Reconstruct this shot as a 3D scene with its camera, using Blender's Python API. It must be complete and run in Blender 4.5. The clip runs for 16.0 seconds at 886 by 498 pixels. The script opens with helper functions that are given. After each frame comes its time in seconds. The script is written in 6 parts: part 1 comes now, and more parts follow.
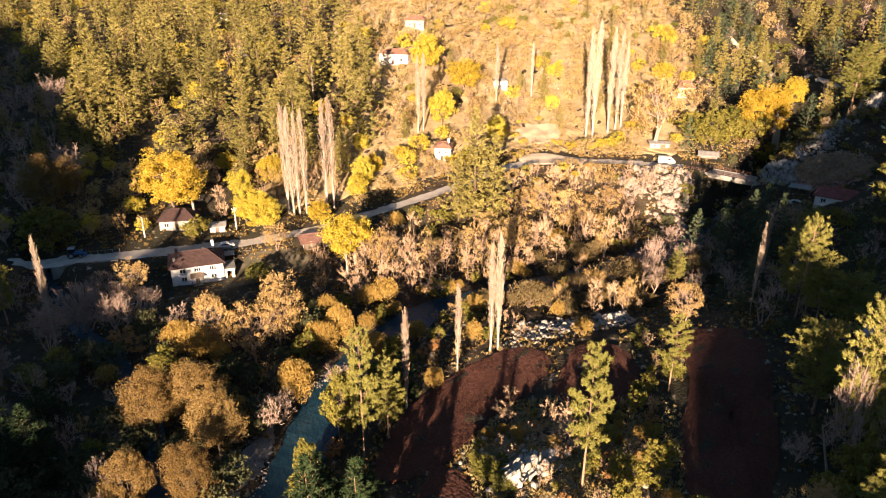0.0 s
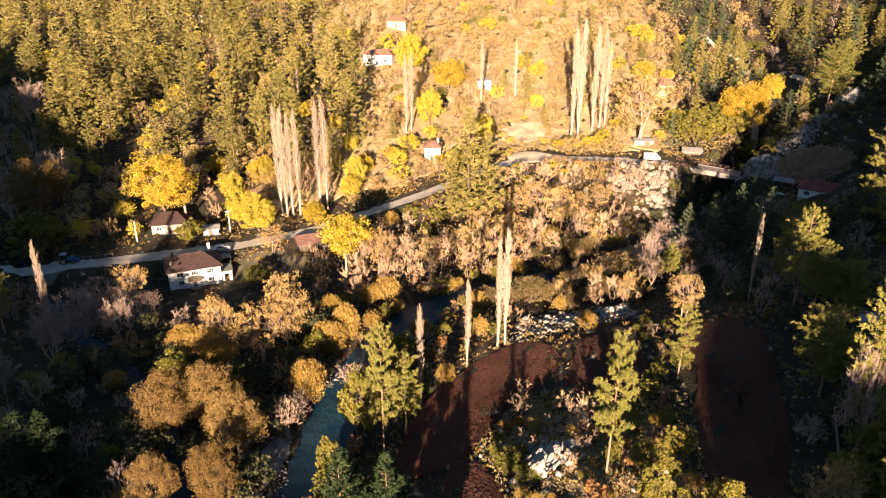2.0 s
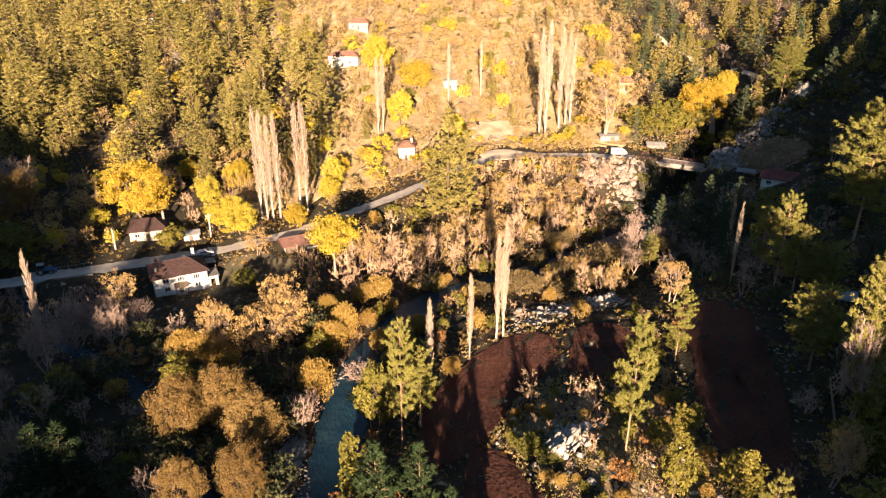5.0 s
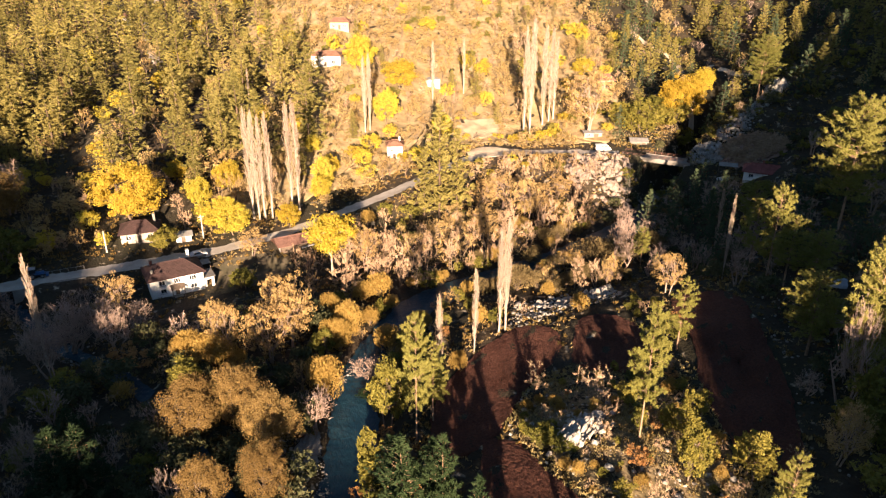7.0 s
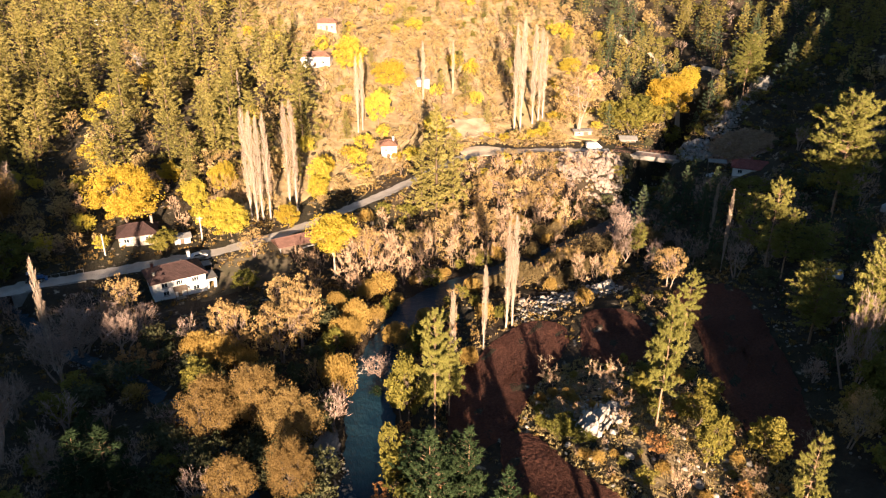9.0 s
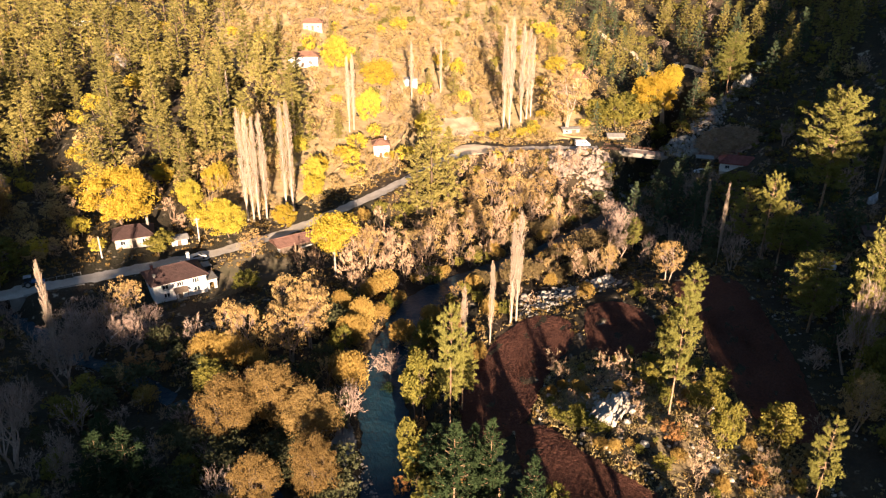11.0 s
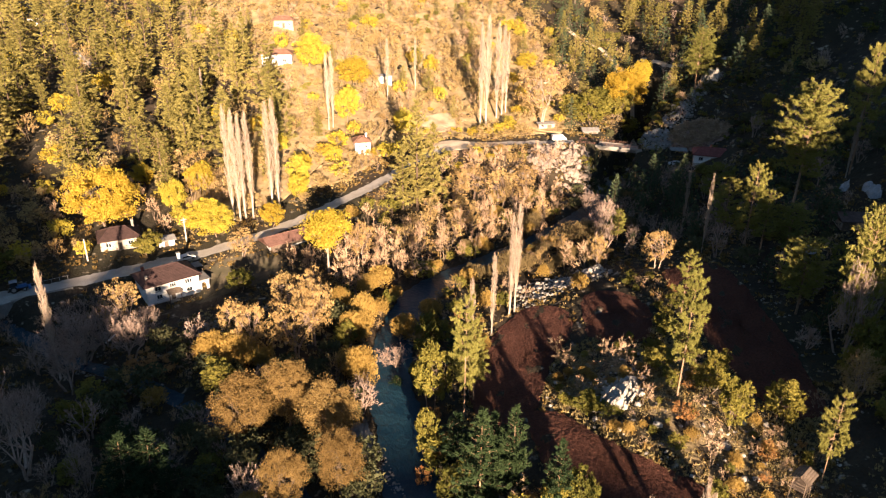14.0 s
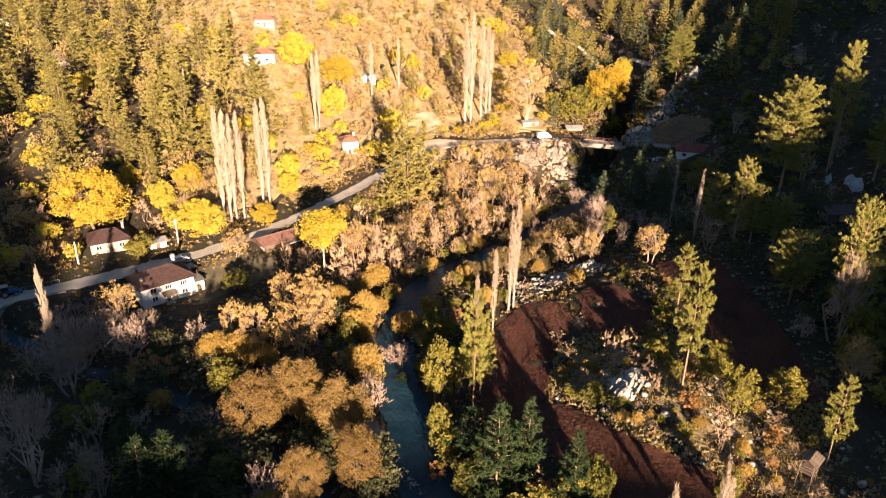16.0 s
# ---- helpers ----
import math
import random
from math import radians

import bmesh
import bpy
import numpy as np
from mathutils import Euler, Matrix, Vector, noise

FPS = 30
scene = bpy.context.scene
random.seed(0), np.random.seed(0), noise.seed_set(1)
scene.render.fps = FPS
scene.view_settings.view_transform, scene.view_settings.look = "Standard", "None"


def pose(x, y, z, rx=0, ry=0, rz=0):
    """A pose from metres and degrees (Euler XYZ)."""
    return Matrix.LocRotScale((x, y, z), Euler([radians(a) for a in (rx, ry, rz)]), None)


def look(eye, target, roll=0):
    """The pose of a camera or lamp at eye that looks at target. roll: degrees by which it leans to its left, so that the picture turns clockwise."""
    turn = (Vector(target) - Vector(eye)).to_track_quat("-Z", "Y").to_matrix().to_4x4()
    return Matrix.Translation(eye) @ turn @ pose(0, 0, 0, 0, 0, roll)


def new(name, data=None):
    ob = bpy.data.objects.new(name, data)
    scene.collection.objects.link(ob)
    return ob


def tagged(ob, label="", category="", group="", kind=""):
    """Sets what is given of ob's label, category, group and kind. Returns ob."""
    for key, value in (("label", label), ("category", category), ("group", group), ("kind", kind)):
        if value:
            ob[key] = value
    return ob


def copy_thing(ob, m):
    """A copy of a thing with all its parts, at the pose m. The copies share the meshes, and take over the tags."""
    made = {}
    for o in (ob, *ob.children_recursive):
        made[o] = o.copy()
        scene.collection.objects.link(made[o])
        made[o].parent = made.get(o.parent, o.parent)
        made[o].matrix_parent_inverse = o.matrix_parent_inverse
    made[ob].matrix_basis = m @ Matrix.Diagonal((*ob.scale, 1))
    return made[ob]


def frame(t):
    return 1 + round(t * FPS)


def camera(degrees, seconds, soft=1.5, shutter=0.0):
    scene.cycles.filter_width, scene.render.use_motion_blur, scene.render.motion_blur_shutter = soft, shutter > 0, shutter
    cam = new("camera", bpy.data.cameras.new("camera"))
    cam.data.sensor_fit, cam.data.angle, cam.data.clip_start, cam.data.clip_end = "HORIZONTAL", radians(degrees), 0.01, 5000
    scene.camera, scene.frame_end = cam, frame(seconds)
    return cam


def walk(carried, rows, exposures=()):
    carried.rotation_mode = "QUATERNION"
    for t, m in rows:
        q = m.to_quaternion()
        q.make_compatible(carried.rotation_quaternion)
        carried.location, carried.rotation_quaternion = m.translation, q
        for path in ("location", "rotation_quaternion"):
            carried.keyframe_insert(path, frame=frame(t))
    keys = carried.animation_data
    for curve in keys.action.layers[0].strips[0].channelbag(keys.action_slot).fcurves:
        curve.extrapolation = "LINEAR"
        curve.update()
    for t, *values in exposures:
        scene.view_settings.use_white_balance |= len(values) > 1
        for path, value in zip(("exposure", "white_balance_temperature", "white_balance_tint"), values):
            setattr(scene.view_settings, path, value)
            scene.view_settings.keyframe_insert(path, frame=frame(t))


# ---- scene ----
cam = camera(63.9, 16.0, soft=1.25)
METRES, EYE, TILT, LEAN, TURN = 60.0, 81.0, -24.0, 0.0, 0.0
ROWS = [
    (0.0, 0.0, 0.0, 0.0, 0.0, 0.0, -0.0),
    (0.5, -0.0335, -0.0041, -0.0032, -0.64, 0.02, 0.28),
    (1.0, -0.0693, -0.0094, -0.0063, -1.29, 0.06, 0.57),
    (1.5, -0.1016, -0.0149, -0.0098, -1.9, 0.1, 0.84),
    (2.0, -0.1363, -0.0208, -0.0127, -2.67, 0.09, 1.16),
    (2.5, -0.1688, -0.0265, -0.0144, -3.53, 0.07, 1.52),
    (3.0, -0.2041, -0.0325, -0.0176, -4.43, 0.09, 1.89),
    (3.5, -0.2357, -0.0375, -0.0191, -5.17, 0.06, 2.21),
    (4.0, -0.2697, -0.0423, -0.0211, -5.92, 0.07, 2.51),
    (6.5, -0.4282, -0.0576, -0.0289, -9.32, -0.09, 3.88),
    (7.0, -0.4608, -0.0586, -0.0301, -9.95, -0.14, 4.12),
    (7.5, -0.4903, -0.0596, -0.0309, -10.46, -0.16, 4.3),
    (8.0, -0.523, -0.0607, -0.0313, -11.02, -0.2, 4.51),
    (8.5, -0.5534, -0.0615, -0.0311, -11.54, -0.24, 4.72),
    (9.0, -0.5856, -0.0622, -0.0318, -12.09, -0.25, 4.94),
    (11.5, -0.7354, -0.0615, -0.0306, -14.89, -0.55, 5.99),
    (12.0, -0.7654, -0.0602, -0.0297, -15.52, -0.64, 6.21),
    (12.5, -0.7933, -0.0582, -0.0287, -16.12, -0.73, 6.41),
    (13.0, -0.8228, -0.0554, -0.028, -16.76, -0.85, 6.62),
    (13.5, -0.8498, -0.0515, -0.026, -17.4, -0.96, 6.84),
    (14.0, -0.8779, -0.0466, -0.0255, -18.09, -1.07, 7.08),
    (14.5, -0.9047, -0.0423, -0.0242, -18.76, -1.17, 7.27),
    (15.0, -0.9346, -0.0373, -0.0226, -19.43, -1.26, 7.48),
    (15.5, -0.962, -0.0327, -0.0205, -20.02, -1.36, 7.68),
    (16.0, -0.9916, -0.0264, -0.0178, -20.62, -1.45, 7.89),
]
walk(cam, [(t, pose(0, 0, EYE, TILT, LEAN, TURN) @ pose(METRES * x, METRES * y, METRES * z, 90 + pitch, roll, yaw)) for t, x, y, z, yaw, pitch, roll in ROWS], exposures=[(0.0, 2.4), (16.0, 2.4)])


# ---- the lie of the land ----
SUN_ELEVATION, SUN_AZIMUTH = 11.0, 9.0       # light travels towards +y, turned to +x by the azimuth
SA, CA = math.sin(radians(SUN_AZIMUTH)), math.cos(radians(SUN_AZIMUTH))


def ramp(a, b, v):
    s = np.clip((np.asarray(v, float) - a) / (b - a), 0, 1)
    return s * s * (3 - 2 * s)


def soft(v, k=6.0):
    """A hinge with a rounded corner: 0 below, v above."""
    v = np.asarray(v, float)
    return 0.5 * (v + np.sqrt(v * v + k * k))


def foot(x):
    """y of the road at the foot of the north hill."""
    return np.interp(x, [-400, -110, -75, -55, -40, -25, -5, 10, 30, 55, 80, 100, 400], [150, 164, 174, 179.5, 184, 190, 200, 211, 226, 225, 219, 216, 240])


def road_level(x):
    return np.interp(x, [-400, -110, -55, -35, -5, 20, 100, 400], [3, 3, 2.8, 4.5, 9.0, 12, 12.5, 20])


RIVER = [(-60, 20), (-40, 55), (-29, 76), (-25, 90), (-23.6, 103), (-22.4, 114), (-18.6, 124), (-12.5, 135), (-5, 146.5), (5, 152.5), (20, 159), (42, 169), (62, 182), (76, 193), (88, 208), (102, 221), (122, 240)]
STREAM = [(-116, 182), (-98, 160), (-84, 141), (-75, 133), (-66, 124), (-54, 108), (-44, 85), (-38, 58)]


def to_line(line, x, y):
    """Distance from a bent line."""
    best = np.full(np.shape(x), 1e9)
    for (ax, ay), (bx, by) in zip(line, line[1:]):
        dx, dy = bx - ax, by - ay
        s = np.clip(((x - ax) * dx + (y - ay) * dy) / (dx * dx + dy * dy), 0, 1)
        best = np.minimum(best, np.hypot(x - ax - s * dx, y - ay - s * dy))
    return best


def waves(x, y):
    return (0.55 * np.sin(x * 0.093 + 1.3 * np.sin(y * 0.061)) * np.cos(y * 0.081 + 0.7) + 0.3 * np.sin(x * 0.23 - y * 0.17 + 2.0)
            + 0.16 * np.sin(x * 0.51 + y * 0.43) * np.sin(y * 0.37 - x * 0.2))


def land(x, y):
    x, y = np.asarray(x, float), np.asarray(y, float)
    n = y - foot(x)
    level = road_level(x)
    h = level * ramp(np.interp(x, [-60, 0, 30], [-13, -18, -30]), -4, n)
    slope = np.interp(x, [-260, -110, -50, -15, 60, 120, 300], [0.12, 0.14, 0.22, 0.34, 0.31, 0.32, 0.4])
    h = h + slope * soft(n - np.interp(x, [-110, -30, 0, 40, 90], [5, 7, 17, 17, 9]))
    near = 1 - ramp(120, 152, y)
    h = h + near * (9.5 * ramp(-12, 72, x) + 0.05 * soft(100 - y, 10) * ramp(-20, 20, x))
    h = h + 4.6 * np.exp(-((x - 17) / 10) ** 2 - ((y - 79) / 13) ** 2)      # rocky knoll between the fields
    east = x - np.interp(y, [40, 100, 130, 170, 215, 300], [58, 66, 68, 76, 95, 140])
    h = h + np.interp(y, [130, 180, 300], [0.36, 0.56, 0.4]) * soft(east, 8)
    h = h + 0.16 * soft(-x - 92, 10) * (1 - ramp(150, 190, y))
    # unseen southern ridge behind the camera, crest heights tuned to shade both valley sides
    u, s = x * CA - y * SA, x * SA + y * CA
    crest = np.interp(u, [-900, -250, -190, -140, -119, -113, -107, -103, -94, -80, -60, -40, 15, 23, 28, 36, 40, 45, 47, 49, 51, 53, 57, 61, 66, 71, 76, 80, 88, 93, 100, 140, 900], [190, 146, 124, 104, 97, 80, 80, 88, 82, 77, 70, 66, 66, 74, 81, 84, 87, 90, 96, 98, 96, 96, 97, 106, 106, 106, 107, 116, 122, 121, 132, 165, 195])
    h = h * ramp(-330, -60, s) + crest * (1 - ramp(-260, -70, s))
    far = ramp(520, 900, np.hypot(x, y - 150))
    h = h + 12 * far * np.sin(x * 0.006) * np.cos(y * 0.007)
    h = h - 1.3 * np.exp(-((x + 60) / 24) ** 2 - ((y - 160) / 14) ** 4)        # low garden round the white house
    h = h + waves(x, y) * (0.25 + 0.9 * ramp(8, 40, n) + 0.8 * ramp(5, 40, east))
    # road bench, river and stream beds
    bench = np.exp(-((y - foot(x)) / 3.4) ** 4) * ramp(-160, -120, x) * (1 - ramp(78, 82, x))
    h = h * (1 - bench) + level * bench
    d = to_line(RIVER, x, y)
    bed = ramp(2.6, np.interp(y, [150, 190], [8.5, 7.5]), d)
    h = h * bed + (-1.9 + 0.3 * soft(y - 212, 6)) * (1 - bed)
    d = to_line(STREAM, x, y)
    h = h * ramp(0.8, 5.0, d) + (-1.2) * (1 - ramp(0.8, 5.0, d))
    return h


# ---- light ----
world = bpy.data.worlds.new("sky")
scene.world = world
world.use_nodes = True
_sky = world.node_tree.nodes.new("ShaderNodeTexSky")
_sky.sky_type, _sky.sun_disc = "NISHITA", False
_sky.sun_elevation, _sky.sun_rotation = radians(SUN_ELEVATION), radians(180 + SUN_AZIMUTH)
_sky.altitude, _sky.dust_density, _sky.ozone_density = 700, 0.3, 2.5
_back = world.node_tree.nodes["Background"]
_back.inputs["Strength"].default_value = 0.033
world.node_tree.links.new(_sky.outputs[0], _back.inputs["Color"])

sun = new("sun", bpy.data.lights.new("sun", "SUN"))
sun.data.energy, sun.data.angle, sun.data.color = 5.0, radians(0.6), (1.0, 0.735, 0.525)
sun.matrix_world = look((0, 0, 0), (SA * math.cos(radians(SUN_ELEVATION)), CA * math.cos(radians(SUN_ELEVATION)), -math.sin(radians(SUN_ELEVATION))))

rng = np.random.default_rng(7)


# ---- materials ----
def nodes_of(name, rough=0.9):
    m = bpy.data.materials.new(name)
    m.use_nodes = True
    b = m.node_tree.nodes["Principled BSDF"]
    b.inputs["Roughness"].default_value = rough
    b.inputs["Specular IOR Level"].default_value = 0.25
    return m, m.node_tree.nodes, m.node_tree.links, b


def blend(nodes, links, fac, a, b, mode="MIX"):
    """a and b are colours or sockets; returns a colour socket."""
    n = nodes.new("ShaderNodeMix")
    n.data_type, n.blend_type = "RGBA", mode
    for sock, v in ((n.inputs[0], fac), (n.inputs[6], a), (n.inputs[7], b)):
        if hasattr(v, "node"):
            links.new(v, sock)
        elif isinstance(v, (int, float)):
            sock.default_value = v
        else:
            sock.default_value = (*v, 1)
    return n.outputs[2]


def grain(nodes, links, scale, lo=0.35, hi=0.65, detail=4.0, coords=None, stretch=None):
    n = nodes.new("ShaderNodeTexNoise")
    n.inputs["Scale"].default_value, n.inputs["Detail"].default_value = scale, detail
    if coords is None:
        coords = nodes.new("ShaderNodeTexCoord").outputs["Object"]
    if stretch:
        mp = nodes.new("ShaderNodeMapping")
        mp.inputs["Scale"].default_value = stretch
        links.new(coords, mp.inputs["Vector"])
        coords = mp.outputs[0]
    links.new(coords, n.inputs["Vector"])
    r = nodes.new("ShaderNodeMapRange")
    r.inputs["From Min"].default_value, r.inputs["From Max"].default_value = lo, hi
    links.new(n.outputs["Fac"], r.inputs["Value"])
    return r.outputs[0]


def relief(nodes, links, bsdf, height, strength=0.4, distance=0.1):
    n = nodes.new("ShaderNodeBump")
    n.inputs["Strength"].default_value, n.inputs["Distance"].default_value = strength, distance
    links.new(height, n.inputs["Height"])
    links.new(n.outputs[0], bsdf.inputs["Normal"])


def world_coords(nodes):
    return nodes.new("ShaderNodeNewGeometry").outputs["Position"]


def leaf_material(name, colours, see_through=0.25, rough=0.75):
    """Leaves: each leaf takes its own tone between the colours, each plant shifts as a whole."""
    m, nodes, links, b = nodes_of(name, rough)
    geo, info = nodes.new("ShaderNodeNewGeometry"), nodes.new("ShaderNodeObjectInfo")
    r = nodes.new("ShaderNodeValToRGB")
    r.color_ramp.elements[0].color, r.color_ramp.elements[1].color = (*colours[0], 1), (*colours[-1], 1)
    for k, c in enumerate(colours[1:-1], 1):
        r.color_ramp.elements.new(k / (len(colours) - 1)).color = (*c, 1)
    add = nodes.new("ShaderNodeMath")
    add.operation = "MULTIPLY_ADD"
    links.new(info.outputs["Random"], add.inputs[0])
    add.inputs[1].default_value = 0.5
    half = nodes.new("ShaderNodeMath")
    half.operation, half.inputs[1].default_value = "MULTIPLY", 0.5
    links.new(geo.outputs["Random Per Island"], half.inputs[0])
    links.new(half.outputs[0], add.inputs[2])
    links.new(add.outputs[0], r.inputs[0])
    links.new(r.outputs[0], b.inputs["Base Color"])
    b.inputs["Specular IOR Level"].default_value = 0.1
    t, mix = nodes.new("ShaderNodeBsdfTranslucent"), nodes.new("ShaderNodeMixShader")
    links.new(r.outputs[0], t.inputs["Color"])
    mix.inputs[0].default_value = see_through
    links.new(b.outputs[0], mix.inputs[1])
    links.new(t.outputs[0], mix.inputs[2])
    links.new(mix.outputs[0], nodes["Material Output"].inputs["Surface"])
    return m


def bark_material(name, a, b_, scale=3.0):
    m, nodes, links, b = nodes_of(name, 0.95)
    g = grain(nodes, links, scale, stretch=(3, 3, 0.5))
    info = nodes.new("ShaderNodeObjectInfo")
    c = blend(nodes, links, g, a, b_)
    links.new(blend(nodes, links, info.outputs["Random"], c, blend(nodes, links, 0.35, c, (0.02, 0.015, 0.01))), b.inputs["Base Color"])
    relief(nodes, links, b, g, 0.6, 0.05)
    return m


def plain_material(name, a, b_, scale=2.0, rough=0.85, metal=0.0, bump=0.3, distance=0.02, stretch=None):
    m, nodes, links, b = nodes_of(name, rough)
    b.inputs["Metallic"].default_value = metal
    g = grain(nodes, links, scale, stretch=stretch)
    fine = grain(nodes, links, scale * 7, stretch=stretch)
    c = blend(nodes, links, g, a, b_)
    c = blend(nodes, links, 0.25, c, blend(nodes, links, fine, tuple(v * 0.5 for v in a), tuple(min(1, v * 1.3) for v in b_)))
    links.new(c, b.inputs["Base Color"])
    relief(nodes, links, b, fine, bump, distance)
    return m


def ground_material():
    m, nodes, links, b = nodes_of("soil and dry grass darkened for shade", 1.0)
    p = world_coords(nodes)
    big, mid, small = grain(nodes, links, 0.035, 0.4, 0.62, 6, p), grain(nodes, links, 0.22, 0.38, 0.62, 6, p), grain(nodes, links, 1.7, 0.3, 0.7, 5, p)
    # soil tones darkened so that shaded gaps between plants go black
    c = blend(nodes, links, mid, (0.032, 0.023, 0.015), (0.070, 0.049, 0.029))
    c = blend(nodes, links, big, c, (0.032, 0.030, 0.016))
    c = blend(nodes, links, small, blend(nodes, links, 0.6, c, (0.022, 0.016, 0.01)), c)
    pale = grain(nodes, links, 0.5, 0.62, 0.72, 6, p)
    c = blend(nodes, links, pale, c, (0.32, 0.27, 0.20))
    links.new(c, b.inputs["Base Color"])
    relief(nodes, links, b, small, 0.7, 0.25)
    return m


def soil_material():
    m, nodes, links, b = nodes_of("ploughed red soil", 1.0)
    p = world_coords(nodes)
    big, small = grain(nodes, links, 0.12, 0.35, 0.65, 5, p), grain(nodes, links, 2.6, 0.3, 0.7, 6, p)
    clod = grain(nodes, links, 6.0, 0.35, 0.75, 4, p)
    c = blend(nodes, links, big, (0.105, 0.037, 0.024), (0.165, 0.062, 0.040))
    c = blend(nodes, links, small, blend(nodes, links, 0.6, c, (0.016, 0.006, 0.004)), c)
    c = blend(nodes, links, clod, c, blend(nodes, links, 0.3, c, (0.18, 0.09, 0.055)))
    links.new(c, b.inputs["Base Color"])
    relief(nodes, links, b, clod, 1.0, 0.35)
    return m


def gravel_material(name, a, b_, track=(0.2, 0.17, 0.13)):
    m, nodes, links, b = nodes_of(name, 1.0)
    p = world_coords(nodes)
    g, f = grain(nodes, links, 0.3, 0.35, 0.65, 6, p), grain(nodes, links, 5.0, 0.3, 0.7, 5, p)
    c = blend(nodes, links, g, a, b_)
    c = blend(nodes, links, f, blend(nodes, links, 0.4, c, track), c)
    links.new(c, b.inputs["Base Color"])
    relief(nodes, links, b, f, 0.5, 0.08)
    return m


def water_material():
    m, nodes, links, b = nodes_of("river water with sky blue in its base", 0.3)
    p = world_coords(nodes)
    g = grain(nodes, links, 0.25, 0.35, 0.65, 4, p)
    # bluish base colour stands in for the reflected sky
    links.new(blend(nodes, links, g, (0.006, 0.024, 0.042), (0.014, 0.042, 0.062)), b.inputs["Base Color"])
    b.inputs["Specular IOR Level"].default_value = 0.12
    ripple = grain(nodes, links, 1.6, 0.2, 0.8, 6, p, (1.0, 0.6, 1.0))
    relief(nodes, links, b, ripple, 0.7, 0.16)
    return m


def rock_material(name, a, b_, crack=(0.06, 0.055, 0.05)):
    m, nodes, links, b = nodes_of(name, 0.95)
    p = world_coords(nodes)
    g, f = grain(nodes, links, 0.8, 0.35, 0.65, 6, p), grain(nodes, links, 4.0, 0.3, 0.7, 6, p)
    c = blend(nodes, links, g, a, b_)
    c = blend(nodes, links, grain(nodes, links, 1.6, 0.56, 0.66, 6, p), c, crack)
    links.new(c, b.inputs["Base Color"])
    relief(nodes, links, b, f, 0.8, 0.12)
    return m


def roof_material(name, a, b_):
    m, nodes, links, b = nodes_of(name, 0.9)
    co = nodes.new("ShaderNodeTexCoord").outputs["Object"]
    g = grain(nodes, links, 0.9, 0.35, 0.65, 5, co)
    f = grain(nodes, links, 6.0, 0.3, 0.7, 3, co)
    c = blend(nodes, links, g, a, b_)
    c = blend(nodes, links, f, blend(nodes, links, 0.55, c, (0.05, 0.03, 0.025)), c)
    links.new(c, b.inputs["Base Color"])
    relief(nodes, links, b, f, 0.6, 0.05)
    return m


def glass_material():
    m, nodes, links, b = nodes_of("dark window glass", 0.06)
    b.inputs["Base Color"].default_value = (0.02, 0.025, 0.03, 1)
    b.inputs["Specular IOR Level"].default_value = 0.5
    return m


M_GROUND, M_SOIL, M_WATER = ground_material(), soil_material(), water_material()
M_ROAD = gravel_material("worn grey road surface", (0.36, 0.33, 0.285), (0.49, 0.45, 0.395))
# gravel colour raised to make up for sun grazing the flat sheet
M_YARD = gravel_material("pale gravel brightened for sun", (0.48, 0.39, 0.28), (0.62, 0.52, 0.385), (0.34, 0.26, 0.18))
M_SHINGLE = gravel_material("river shingle", (0.16, 0.15, 0.14), (0.27, 0.26, 0.24), (0.06, 0.055, 0.05))
M_VERGE = gravel_material("dry grass verge", (0.12, 0.11, 0.05), (0.19, 0.15, 0.075), (0.07, 0.06, 0.03))
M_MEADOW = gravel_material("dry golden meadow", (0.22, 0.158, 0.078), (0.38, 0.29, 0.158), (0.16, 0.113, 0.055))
M_TURF = gravel_material("stony knoll turf", (0.125, 0.098, 0.050), (0.24, 0.18, 0.10), (0.06, 0.045, 0.025))
# garden soil darkened: the shade round the house is put into the colour
M_GARDEN = gravel_material("trodden garden soil darkened for shade", (0.052, 0.046, 0.027), (0.105, 0.085, 0.056), (0.03, 0.027, 0.016))
M_EARTH = gravel_material("bank earth brightened for sun", (0.31, 0.235, 0.15), (0.47, 0.37, 0.25), (0.20, 0.145, 0.085))
M_ROCK = rock_material("white limestone", (0.235, 0.21, 0.178), (0.43, 0.395, 0.345))
M_CLIFF = rock_material("grey cliff rock", (0.17, 0.16, 0.145), (0.30, 0.28, 0.255))
M_BUFF = rock_material("buff broken rock", (0.19, 0.145, 0.115), (0.32, 0.255, 0.21))
M_RUBBLE = rock_material("brown rubble", (0.25, 0.15, 0.115), (0.40, 0.265, 0.215))
M_PLASTER = plain_material("whitewashed plaster", (0.60, 0.585, 0.56), (0.70, 0.685, 0.655), 0.7, 0.9)
M_CREAM = plain_material("ochre plaster", (0.36, 0.26, 0.17), (0.48, 0.36, 0.25), 0.7, 0.9)
M_STONEWALL = rock_material("rough stone wall", (0.30, 0.26, 0.22), (0.44, 0.39, 0.33))
M_CONCRETE = plain_material("weathered concrete", (0.16, 0.148, 0.13), (0.24, 0.222, 0.195), 0.8, 0.95)
M_ROOF = roof_material("old clay roof tiles", (0.036, 0.021, 0.020), (0.060, 0.034, 0.032))
M_ROOF_RED = roof_material("red clay roof tiles", (0.20, 0.105, 0.07), (0.28, 0.155, 0.105))
M_ROOF_BROWN = roof_material("dull brown roof tiles", (0.10, 0.066, 0.056), (0.165, 0.112, 0.095))
